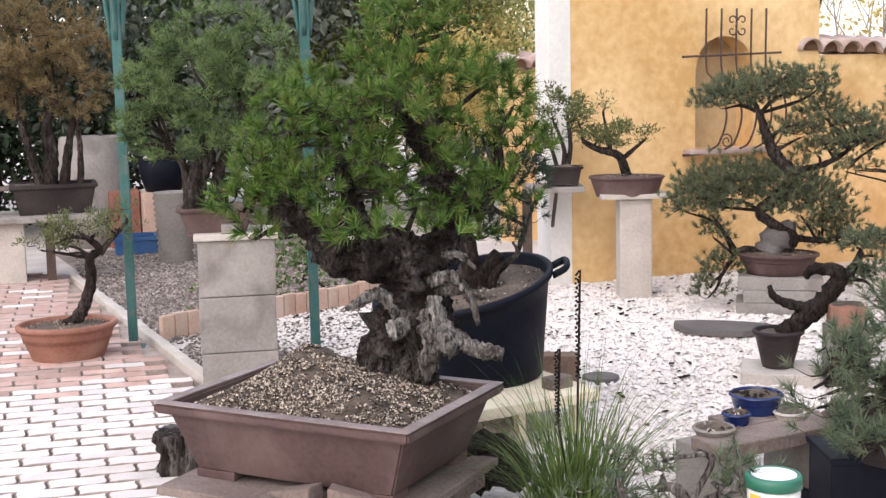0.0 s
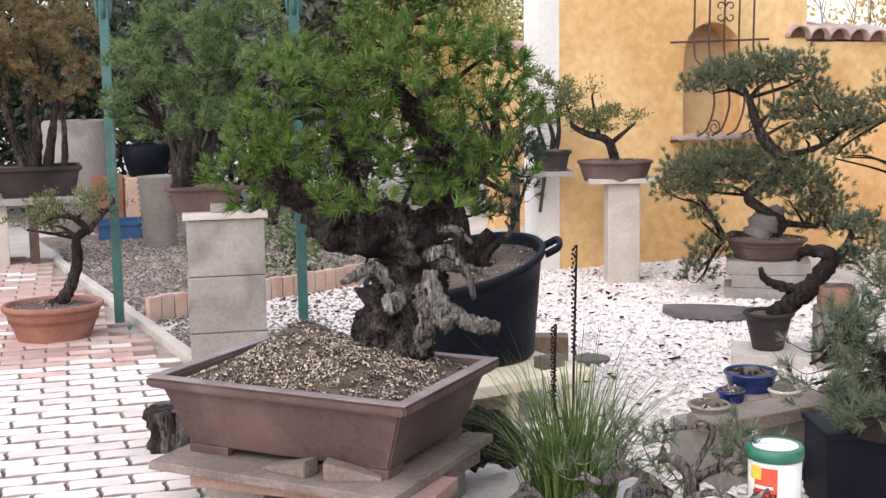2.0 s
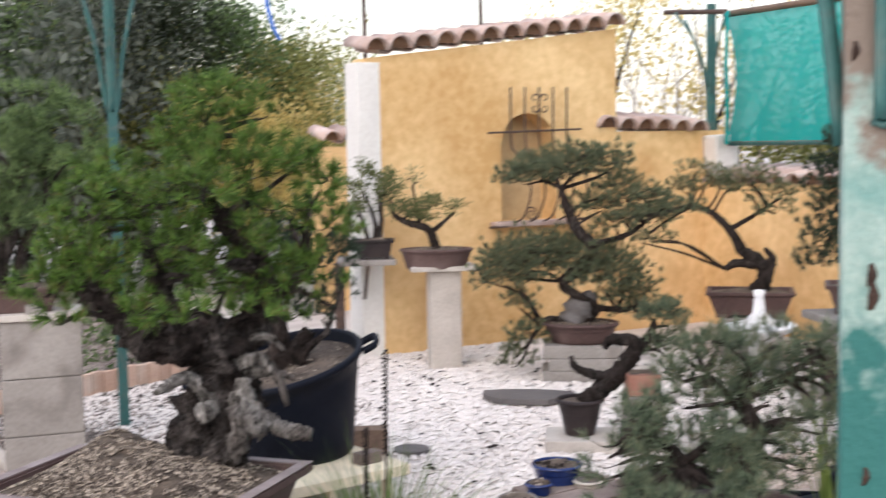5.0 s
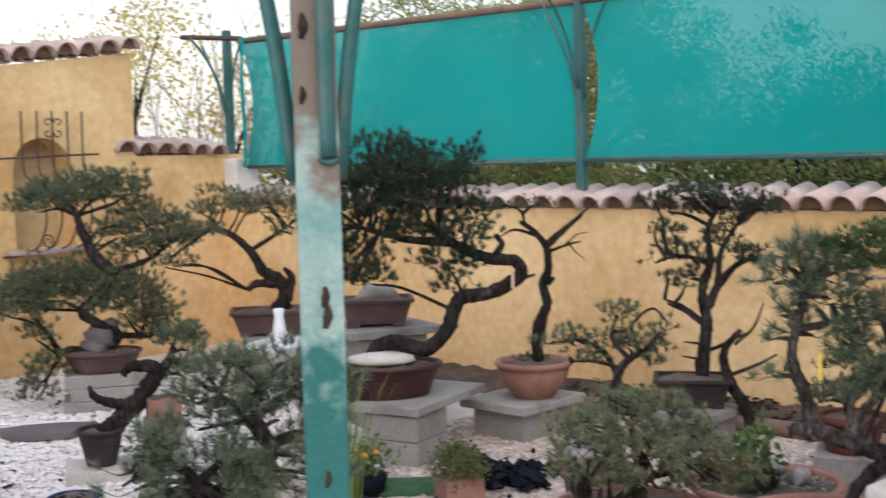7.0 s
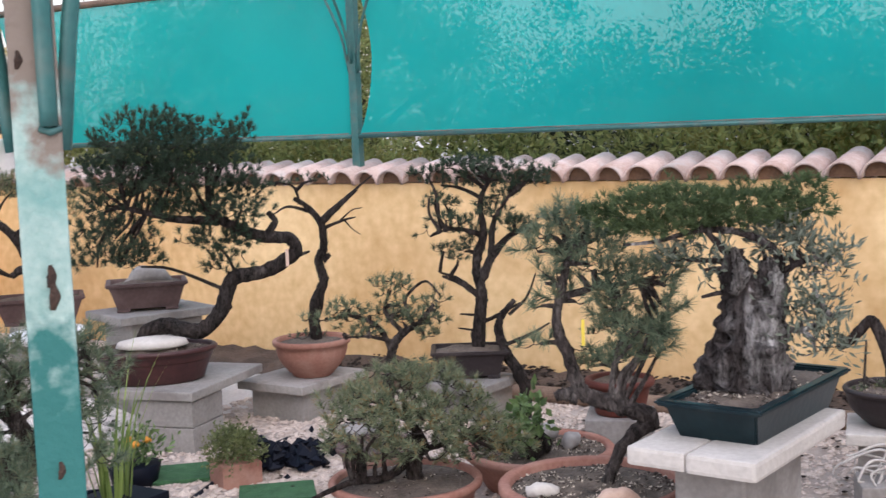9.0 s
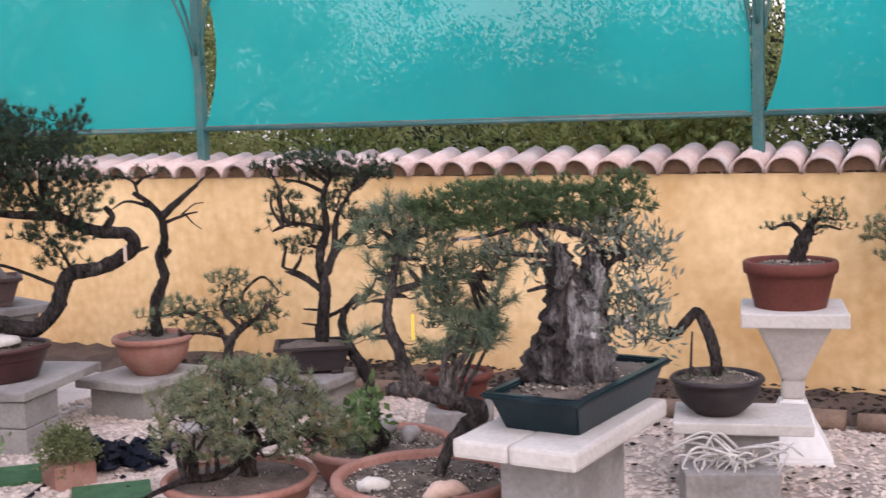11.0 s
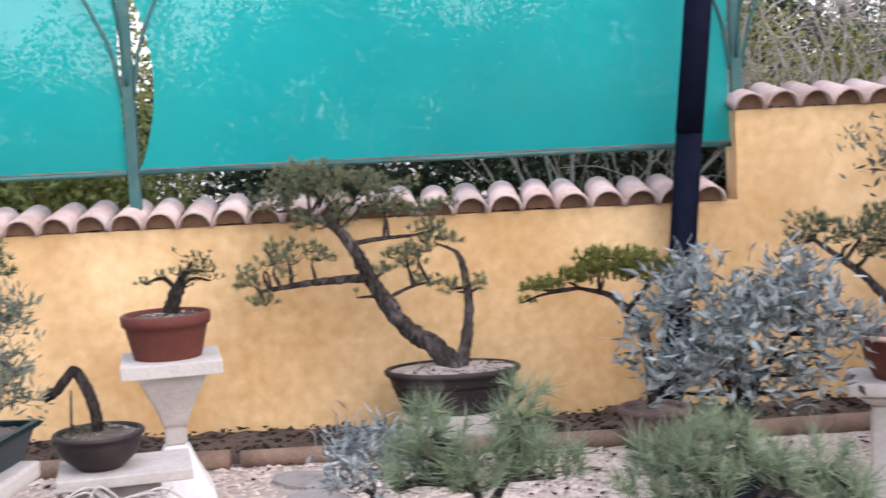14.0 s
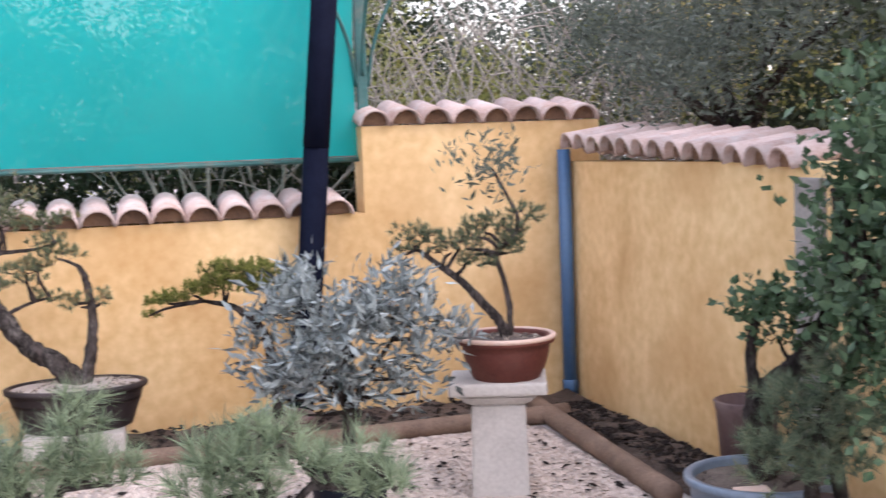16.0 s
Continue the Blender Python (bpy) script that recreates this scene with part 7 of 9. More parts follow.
# bent stem in a round pot, on a pale slab
bent = thing("bonsai_bent", (5.10, 0.90, LEVEL), -78, "bare bent bonsai stem caned upright in a black pot", "bonsai")
part("block", boxed(-0.12, 0.22, -0.12, 0.12, 0, 0.245, 0.006), CONCRETE, bent)
part("slab", boxed(-0.16, 0.34, -0.17, 0.17, 0.247, 0.29, 0.006), PALE_STONE, bent)
round_pot(bent, 0.175, 0.14, CLAY_DARK, base=0.5, lip=0.012, lip_h=0.02, z=0.292, belly=0.022, grains=120)
plant(bent, [([(0.0, 0.0, 0.40), (-0.01, 0.0, 0.53), (-0.05, 0.0, 0.64), (-0.08, 0.0, 0.67), (-0.14, 0.0, 0.60), (-0.19, 0.0, 0.57)], [0.024, 0.022, 0.02, 0.015]), ([(-0.11, 0.0, 0.64), (-0.15, 0.0, 0.60), (-0.18, 0.0, 0.61)], [0.018, 0.015, 0.011]), ([(-0.1, -0.02, 0.41), (-0.09, -0.01, 0.6)], [0.005, 0.004])],
      [(0.0, 0.0, 0.435, 0.09, 0.012), (-0.07, 0.0, 0.432, 0.07, 0.01)], "juniper", PINE, BARK, length=0.02, count=5, gap=0.03)
roots = thing("root_tangle", (4.72, 0.78, LEVEL), -70, "tangle of bleached roots over a grey block", "roots")
part("block", boxed(-0.16, 0.16, -0.1, 0.1, 0, 0.2, 0.006), CONCRETE, roots)
bm = bmesh.new()
PALE_ROOT = surface("bleached_root", (0.34, 0.30, 0.27), (0.58, 0.54, 0.50), 20, 90, 0.9, 0.3)
for k in range(30):
    a = Vector((random.uniform(-0.05, 0.10), random.uniform(-0.06, 0.02), random.uniform(0.20, 0.25)))
    b = a + Vector((random.uniform(-0.20, 0.20), random.uniform(-0.08, 0.05), random.uniform(-0.03, 0.05)))
    m = a.lerp(b, 0.5) + Vector((random.uniform(-0.05, 0.05), 0, random.uniform(-0.03, 0.06)))
    c = b + Vector((random.uniform(-0.08, 0.08), 0, random.uniform(-0.1, 0.03)))
    tube(bm, smooth_path([a, m, b, c], 5), [0.006, 0.005, 0.0025], 6, 0.3)
tagged(part("root_mass", bm, PALE_ROOT, roots, smooth=True), kind="stuff")
# plinth with a red pot
plinth = thing("plinth", (5.60, 0.70, LEVEL), -79, "hourglass cast-stone plinth with a square top slab", "plinth")


def frustum(profile):
    bm = bmesh.new()
    rings = [[bm.verts.new((sx * r, sy * r, z)) for sx, sy in ((-1, -1), (1, -1), (1, 1), (-1, 1))] for r, z in profile]
    for a, b in zip(rings, rings[1:]):
        for i in range(4):
            bm.faces.new((a[i], a[(i + 1) % 4], b[(i + 1) % 4], b[i]))
    bm.faces.new(rings[0][::-1])
    bm.faces.new(rings[-1])
    bmesh.ops.bevel(bm, geom=list(bm.edges), offset=0.008, segments=2, affect="EDGES")
    return bm


part("base", frustum([(0.155, 0), (0.15, 0.03), (0.085, 0.16), (0.05, 0.25)]), WHITEWASH, plinth, "whitewashed flaring foot")
part("waist", frustum([(0.046, 0.25), (0.046, 0.33)]), PALE_STONE, plinth)
part("bell", frustum([(0.048, 0.33), (0.07, 0.40), (0.145, 0.565)]), PALE_STONE, plinth)
part("top_slab", boxed(-0.205, 0.205, -0.205, 0.205, 0.567, 0.625, 0.006), PALE_STONE, plinth)
redpot = thing("bonsai_plinth", (5.60, 0.71, 0.607), -81, "tiny windswept bonsai in a round red-brown pot on a plinth", "bonsai")
round_pot(redpot, 0.187, 0.205, CLAY_RED, base=0.74, lip=0.014, lip_h=0.05, grains=300)
plant(redpot, [([(0.02, 0.0, 0.19), (0.04, 0.0, 0.26), (0.07, 0.0, 0.32), (0.08, 0.0, 0.36)], [0.036, 0.03, 0.016]), ([(0.06, 0.0, 0.29), (0.0, 0.0, 0.35), (-0.08, 0.0, 0.33)], [0.012, 0.009, 0.005])],
      [(0.10, 0.0, 0.37, 0.09, 0.04), (0.17, 0.0, 0.38, 0.08, 0.03), (0.12, 0.0, 0.43, 0.08, 0.035), (0.01, 0.0, 0.36, 0.05, 0.025), (-0.06, 0.0, 0.34, 0.05, 0.02), (0.19, 0.0, 0.34, 0.05, 0.025), (0.10, 0.0, 0.32, 0.05, 0.025)], "pine", PINE, BARK_DARK, length=0.024, count=14, gap=0.03, loose=1.12)

black = thing("bonsai_black_oval", (6.35, -0.635, LEVEL), -93, "tall leaning bonsai pine in a black oval pot on a slab", "bonsai")
part("slab", boxed(-0.36, 0.10, -0.2, 0.2, 0, 0.165, 0.008), PALE_STONE, black)
round_pot(black, 0.335, 0.21, CLAY_DARK, base=0.76, lip=0.018, lip_h=0.028, oval=0.68, z=0.167, grains=900, soil=SAND, fill=0.95)
for ob in black.children:
    if ob.name.split(".")[0] in ("pot", "soil", "grit"):
        ob.location.x = -0.115
plant(black, [([(-0.10, 0.0, 0.36), (-0.13, 0.0, 0.41), (-0.22, 0.0, 0.50), (-0.33, 0.0, 0.58), (-0.43, 0.0, 0.72), (-0.51, 0.0, 0.86), (-0.58, 0.0, 1.00), (-0.66, 0.0, 1.09), (-0.77, 0.0, 1.15)], [0.06, 0.045, 0.034, 0.015]), ([(-0.07, 0.0, 0.38), (-0.04, 0.0, 0.52), (-0.02, 0.0, 0.68), (-0.04, 0.0, 0.87), (-0.07, 0.0, 0.94)], [0.032, 0.022, 0.012]), ([(-0.48, 0.0, 0.83), (-0.62, 0.0, 0.83), (-0.78, 0.0, 0.82), (-0.95, 0.0, 0.80), (-1.03, 0.0, 0.79)], [0.024, 0.016, 0.008]), ([(-0.58, 0.0, 1.00), (-0.44, 0.0, 1.02), (-0.28, 0.0, 1.03), (-0.17, 0.0, 1.05)], [0.013, 0.009, 0.005]), ([(-0.43, 0.0, 0.72), (-0.32, 0.0, 0.77), (-0.21, 0.0, 0.80)], [0.011, 0.008, 0.005])],
      [(-0.79, 0.0, 1.28, 0.16, 0.08), (-0.62, 0.0, 1.27, 0.16, 0.09), (-0.43, 0.0, 1.27, 0.16, 0.08), (-0.93, 0.0, 1.21, 0.11, 0.08), (-1.06, 0.0, 0.83, 0.11, 0.05), (-1.01, 0.0, 0.74, 0.08, 0.04), (-0.91, 0.0, 0.99, 0.09, 0.05), (-0.77, 0.0, 0.95, 0.13, 0.06), (-1.00, 0.0, 0.91, 0.07, 0.04), (-0.31, 0.0, 0.94, 0.11, 0.05), (-0.17, 0.0, 1.01, 0.11, 0.05), (-0.29, 0.0, 0.80, 0.09, 0.05), (-0.56, 0.0, 0.76, 0.07, 0.04), (-0.07, 0.0, 0.77, 0.08, 0.05), (0.03, 0.0, 0.78, 0.06, 0.04), (-0.71, 0.0, 1.12, 0.13, 0.07), (-0.41, 0.0, 1.16, 0.13, 0.07), (-0.19, 0.0, 1.15, 0.11, 0.05), (-0.78, 0.0, 1.39, 0.07, 0.04)],
      "pine", PINE_MIXED, BARK_GREY, length=0.040, count=18, gap=0.038, more=1, sides=14, rough=0.6, width=0.002, loose=1.12, gaps=-0.6)

gold = thing("bonsai_golden", (5.9, -1.84, LEVEL), -106, "golden-green bonsai juniper with one long drooping branch", "bonsai")
round_pot(gold, 0.17, 0.2, CLAY_BROWN, base=0.75)
for ob in gold.children:
    ob.location.x = -0.42
plant(gold, [([(-0.42, 0.0, 0.15), (-0.43, 0.0, 0.38), (-0.47, 0.0, 0.59), (-0.55, 0.0, 0.68), (-0.62, 0.0, 0.73), (-0.75, 0.0, 0.76)], [0.03, 0.024, 0.018, 0.008]), ([(-0.52, 0.0, 0.66), (-0.45, 0.0, 0.74), (-0.40, 0.0, 0.82)], [0.015, 0.012, 0.008])],
      [(-0.93, 0.0, 0.77, 0.10, 0.04), (-0.80, 0.0, 0.81, 0.10, 0.05), (-0.64, 0.0, 0.84, 0.13, 0.06), (-0.54, 0.0, 0.90, 0.13, 0.05), (-0.44, 0.0, 0.83, 0.13, 0.06), (-1.01, 0.0, 0.71, 0.04, 0.02), (-0.35, 0.0, 0.84, 0.10, 0.05), (-0.62, 0.0, 0.92, 0.10, 0.04)], "juniper", GOLDEN, length=0.03, count=14, gap=0.032, loose=1.0, gaps=-1.2)

olive = thing("olive_bush", (4.88, -1.29, LEVEL), -99, "rounded olive bush with silvery leaves in a dark pot", "bush")
round_pot(olive, 0.17, 0.24, TUB_BLACK, base=0.8)
for ob in olive.children:
    ob.location.x = 0.23
plant(olive, [([(0.22, 0.0, 0.15), (0.24, 0.0, 0.41), (0.23, 0.0, 0.59), (0.23, 0.0, 0.76)], [0.03, 0.022, 0.012]), ([(0.23, 0.0, 0.37), (0.30, 0.0, 0.54), (0.42, 0.0, 0.71)], [0.017, 0.013, 0.008]), ([(0.23, 0.0, 0.46), (0.13, 0.0, 0.64), (0.06, 0.0, 0.77)], [0.017, 0.013, 0.008])],
      [(0.06, 0.0, 0.81, 0.13, 0.11), (-0.03, 0.0, 0.69, 0.13, 0.11), (0.15, 0.0, 0.90, 0.13, 0.10), (0.28, 0.0, 0.93, 0.13, 0.08), (0.42, 0.0, 0.86, 0.13, 0.10), (0.53, 0.0, 0.77, 0.13, 0.11), (0.59, 0.0, 0.65, 0.11, 0.10), (0.43, 0.0, 0.62, 0.13, 0.11), (0.26, -0.1, 0.73, 0.15, 0.13), (0.13, -0.1, 0.63, 0.13, 0.11), (0.0, 0.0, 0.54, 0.11, 0.08), (0.30, 0.0, 0.52, 0.13, 0.10), (0.52, 0.0, 0.53, 0.08, 0.07), (-0.10, 0.0, 0.57, 0.07, 0.06), (0.08, 0.0, 0.47, 0.11, 0.06)],
      "leaf", OLIVE, length=0.070, count=9, gap=0.056, width=0.31, loose=0.95, full=1.6, gaps=0.15)
silver = thing("silver_plant", (3.77, -0.17, LEVEL), -88, "silvery leaved olive seedling in a small pot", "plant")
round_pot(silver, 0.13, 0.38, CLAY_BROWN, base=0.75)
plant(silver, [([(0.0, 0.0, 0.3), (0.0, 0.0, 0.45), (0.02, 0.0, 0.56)], [0.012, 0.009, 0.005])], [(0.0, 0.0, 0.60, 0.09, 0.06), (0.06, 0.0, 0.63, 0.08, 0.05), (-0.03, 0.0, 0.54, 0.07, 0.05)], "leaf", OLIVE, length=0.045, count=6, gap=0.035, width=0.24)

pedc = thing("pedestal", (5.03, -2.20, LEVEL), -110, "square cast-stone pedestal with a moulded top", "pedestal")
part("shaft", frustum([(0.118, 0), (0.110, 0.39)]), PALE_STONE, pedc)
part("neck", frustum([(0.125, 0.392), (0.16, 0.43)]), PALE_STONE, pedc)
part("top_plate", boxed(-0.20, 0.20, -0.17, 0.17, 0.432, 0.485, 0.012), PALE_STONE, pedc)
bowlc = thing("bonsai_bowl", (5.01, -2.20, 0.465), -110, "slender bonsai with a few olive shoots in a red-brown bowl", "bonsai")
round_pot(bowlc, 0.205, 0.195, CLAY_RED, base=0.62, lip=0.022, lip_h=0.03, belly=0.012, grains=200)
part("rim", tube(bmesh.new(), [Vector((0.196 * math.cos(a), 0.196 * math.sin(a), 0.190)) for a in [i * math.tau / 40 for i in range(41)]], [0.014, 0.014], 10, cap=False, flat=0.8), TERRACOTTA_PALE, bowlc, "chalky pale rim", smooth=True)
for ob in bowlc.children:
    ob.location.x = 0.03
plant(bowlc, [([(0.03, 0.0, 0.17), (0.01, 0.0, 0.25), (-0.05, 0.0, 0.32), (-0.14, 0.0, 0.42), (-0.23, 0.0, 0.49), (-0.32, 0.0, 0.56)], [0.024, 0.018, 0.009]), ([(0.05, 0.0, 0.19), (0.05, 0.0, 0.32), (0.03, 0.0, 0.43), (0.01, 0.0, 0.53), (0.10, 0.0, 0.64), (0.05, 0.0, 0.78), (0.0, 0.0, 0.88)], [0.014, 0.01, 0.005])],
      [(-0.31, 0.0, 0.61, 0.08, 0.06), (-0.37, 0.0, 0.56, 0.06, 0.05), (-0.11, 0.0, 0.58, 0.11, 0.05), (-0.04, 0.0, 0.64, 0.09, 0.05), (0.05, 0.0, 0.62, 0.09, 0.06), (0.12, 0.0, 0.68, 0.07, 0.06), (-0.18, 0.0, 0.56, 0.08, 0.04), (0.05, 0.0, 0.55, 0.07, 0.04), (-0.07, 0.0, 0.50, 0.07, 0.03)], "pine", PINE, BARK_GREY, length=0.034, count=16, gap=0.034, loose=1.0, more=1, gaps=-1.2)
c, w = pad_points([(-0.12, 0.0, 0.93, 0.11, 0.03), (-0.01, 0.0, 0.89, 0.10, 0.06), (0.06, 0.0, 0.85, 0.08, 0.06), (-0.04, 0.0, 0.80, 0.08, 0.04), (0.06, 0.0, 0.96, 0.05, 0.05)], 0.06)
triangles("shoot", leaves(c, w, 4, 0.05, 1.0, 0.30), OLIVE_DULL, bowlc, kind="stuff")

# tub with a dark leafy tree at the end
endtub = thing("tub_tree", (4.00, -2.81, LEVEL), -121, "leafy dark-stemmed tree in a blue-grey tub with bricks on its soil", "tree")
TUB_GREY = surface("blue_grey_plastic", (0.10, 0.13, 0.17), (0.17, 0.21, 0.26), 4, 50, 0.4, 0.08)
round_pot(endtub, 0.27, 0.26, TUB_GREY, base=0.86, lip=0.02, lip_h=0.03, grains=60)
part("brick", boxed(-0.15, -0.03, -0.16, -0.09, 0.24, 0.27, 0.004, pose(0, 0, 0, 8, 0, 20)), TERRACOTTA_PALE, endtub)
plant(endtub, [([(0.01, 0.0, 0.2), (-0.01, 0.0, 0.44), (0.01, 0.0, 0.54), (0.08, 0.0, 0.60), (0.12, 0.0, 0.64)], [0.05, 0.048, 0.04]), ([(-0.02, 0.0, 0.56), (-0.03, 0.0, 0.68), (-0.01, 0.0, 0.80), (0.07, 0.0, 0.90)], [0.024, 0.017, 0.01]), ([(0.12, 0.0, 0.62), (0.23, 0.0, 0.80), (0.28, 0.0, 1.03), (0.26, 0.0, 1.25)], [0.044, 0.032, 0.02])],
      [(0.01, 0.0, 0.83, 0.09, 0.06), (-0.05, 0.0, 0.82, 0.06, 0.04), (0.07, 0.0, 0.88, 0.07, 0.05), (0.07, 0.0, 0.74, 0.08, 0.04), (-0.03, 0.0, 0.88, 0.05, 0.03), (0.12, 0.0, 0.80, 0.07, 0.05), (0.27, 0.0, 0.96, 0.10, 0.08), (0.20, 0.0, 0.84, 0.07, 0.05)],
      "leaf", IVY, BARK_DARK, length=0.040, count=5, gap=0.045, width=0.75, sides=14, loose=1.0, full=1.6)
shard = thing("broken_pot", (4.45, -3.02, 0.03), -121, "brown clay pot leaning behind the tub", "pot")
part("pot", lathe(bmesh.new(), [(0.09, 0), (0.12, 0.34), (0.13, 0.385), (0.12, 0.39), (0.10, 0.33)], 24), CLAY_BROWN, shard, smooth=True)
npine = thing("bonsai_end_pine", (3.76, -2.56, LEVEL), -121, "bushy bonsai pine crowding a grey tub", "bonsai")
round_pot(npine, 0.16, 0.25, CLAY_BROWN, base=0.8)
for ob in npine.children:
    ob.location.x = 0.25
plant(npine, [([(0.25, 0.0, 0.2), (0.25, 0.0, 0.4), (0.3, 0.0, 0.6)], [0.03, 0.02, 0.01])], [(0.25, 0.0, 0.59, 0.14, 0.09), (0.35, 0.0, 0.66, 0.10, 0.11), (0.16, 0.0, 0.48, 0.12, 0.08), (0.32, 0.0, 0.40, 0.14, 0.10), (0.16, 0.0, 0.36, 0.12, 0.09), (0.42, 0.0, 0.52, 0.1, 0.1)], "pine", PINE_BLUE, length=0.065, count=22, gap=0.046, more=1)

# pale pines near the path
for name, place, turn, limbs, pads in (
    ("bonsai_pale_pine", (3.10, -0.46, LEVEL), -91, [([(-0.01, 0.0, 0.40), (-0.01, 0.0, 0.51), (-0.02, 0.0, 0.64), (-0.05, 0.0, 0.73)], [0.02, 0.014, 0.007]), ([(-0.02, 0.0, 0.62), (0.06, 0.0, 0.74), (0.08, 0.0, 0.84)], [0.011, 0.008, 0.005])],
     [(-0.17, 0.0, 0.76, 0.07, 0.05), (-0.12, 0.0, 0.84, 0.05, 0.05), (-0.05, 0.0, 0.76, 0.07, 0.05), (0.08, 0.0, 0.88, 0.04, 0.06), (0.06, 0.0, 0.78, 0.07, 0.05), (0.15, 0.0, 0.73, 0.07, 0.05), (-0.21, 0.0, 0.71, 0.06, 0.04), (-0.05, 0.0, 0.70, 0.07, 0.04)]),
    ("bonsai_pale_pine", (2.93, -0.98, LEVEL), -103, [([(-0.01, 0.0, 0.40), (-0.01, 0.0, 0.52), (-0.03, 0.0, 0.65), (-0.05, 0.0, 0.73)], [0.02, 0.014, 0.007]), ([(-0.02, 0.0, 0.62), (0.08, 0.0, 0.72), (0.18, 0.0, 0.75)], [0.011, 0.008, 0.005])],
     [(-0.14, 0.0, 0.77, 0.08, 0.05), (-0.05, 0.0, 0.81, 0.07, 0.05), (0.04, 0.0, 0.77, 0.07, 0.05), (-0.10, 0.0, 0.69, 0.08, 0.05), (0.18, 0.0, 0.77, 0.07, 0.05), (0.14, 0.0, 0.69, 0.08, 0.05), (-0.20, 0.0, 0.71, 0.07, 0.05), (0.24, 0.0, 0.70, 0.05, 0.04)])):
    ob = thing(name, place, turn, "bonsai pine with long pale green needles in a clay pot", "bonsai", "pale pines")
    part("block", boxed(-0.14, 0.14, -0.14, 0.14, 0, 0.2, 0.006), CONCRETE, ob)
    round_pot(ob, 0.17, 0.24, CLAY_BROWN, base=0.75, z=0.202)
    plant(ob, limbs, pads, "pine", PINE_PALE, length=0.085, count=24, gap=0.055, more=2, upright=0.4, loose=0.9, width=0.0014, gaps=-1.3)

# small things on the ground
box_ball = thing("box_planter", (4.31, 3.34, LEVEL), -30, "clipped round box plant in a small square clay planter", "planter")
part("planter", boxed(-0.085, 0.085, -0.085, 0.085, 0, 0.10, 0.006), TERRACOTTA, box_ball)
c, w = pad_points([(0, 0, 0.145, 0.105, 0.085, 0.105)], 0.014)
triangles("foliage", leaves(c, w, 7, 0.016, 1.0, 0.6), BROAD_DULL, box_ball, kind="stuff")
MAT_GREEN = surface("artificial_turf", (0.02, 0.07, 0.025), (0.05, 0.13, 0.05), 20, 120, 0.9, 0.8)
for x, y, a, w, d in ((4.27, 3.66, -48, 0.16, 0.13), (4.24, 3.07, -50, 0.15, 0.12)):
    mat = thing("turf_mat", (x, y, LEVEL), a, "rectangle of green artificial turf on the ground", "mat", "turf mats")
    part("turf", boxed(-w, w, -d, d, 0.0, 0.022, 0.004), MAT_GREEN, mat)
coal = thing("black_stones", (4.62, 3.30, LEVEL), 0, "heap of shiny black stones on the ground", "stones", kind="stuff")
pts = np.stack([RNG.normal(0, 0.10, 130), RNG.normal(0, 0.08, 130), np.abs(RNG.normal(0, 0.035, 130)) + 0.02], 1)
chips(pts, 0.034, TUB_BLACK, coal, "stones", 0.8)
iris = thing("iris_pot", (3.71, 3.42, LEVEL), 0, "iris clump with long yellow-green blades in a black crate", "plant")
part("crate", boxed(-0.16, 0.16, -0.13, 0.13, 0, 0.10, 0.006), TUB_BLACK, iris)
blades(iris, 18, 0.72, 0.36, 0.07, 0.09, 0.010, IRIS_LEAF)
toy = thing("orange_flowers", (4.12, 3.72, LEVEL), 0, "low green plant with round orange flowers", "plant")
part("pot", lathe(bmesh.new(), [(0.09, 0), (0.11, 0.09), (0.10, 0.095)], 18), TUB_BLACK, toy, smooth=True)
c, w = pad_points([(0, 0, 0.14, 0.12, 0.05)], 0.035)
triangles("foliage", leaves(c, w, 6, 0.04, 1.0, 0.4), JUNIPER_GREEN, toy, kind="stuff")
for dx, dy in ((-0.05, -0.06), (0.03, -0.05), (0.0, 0.03)):
    bm = bmesh.new()
    bmesh.ops.create_icosphere(bm, subdivisions=2, radius=0.02, matrix=Matrix.Translation((dx, dy, 0.19)) @ Matrix.Diagonal((1, 1, 0.75, 1)))
    part("flower", bm, surface("orange_petals", (0.6, 0.2, 0.01), (0.75, 0.35, 0.03), 30, 80, 0.6, 0.3), toy, smooth=True)
hose = part("garden_hose", tube(bmesh.new(), smooth_path([(3.72, 3.1, 0.0), (4.0, 3.32, 0.0), (4.25, 3.42, 0.0), (4.6, 3.55, 0.0), (5.0, 3.6, 0.0)], 8), [0.013, 0.013], 8), TUB_BLACK, smooth=True)
tagged(hose, "black garden hose lying across the ground", "hose")

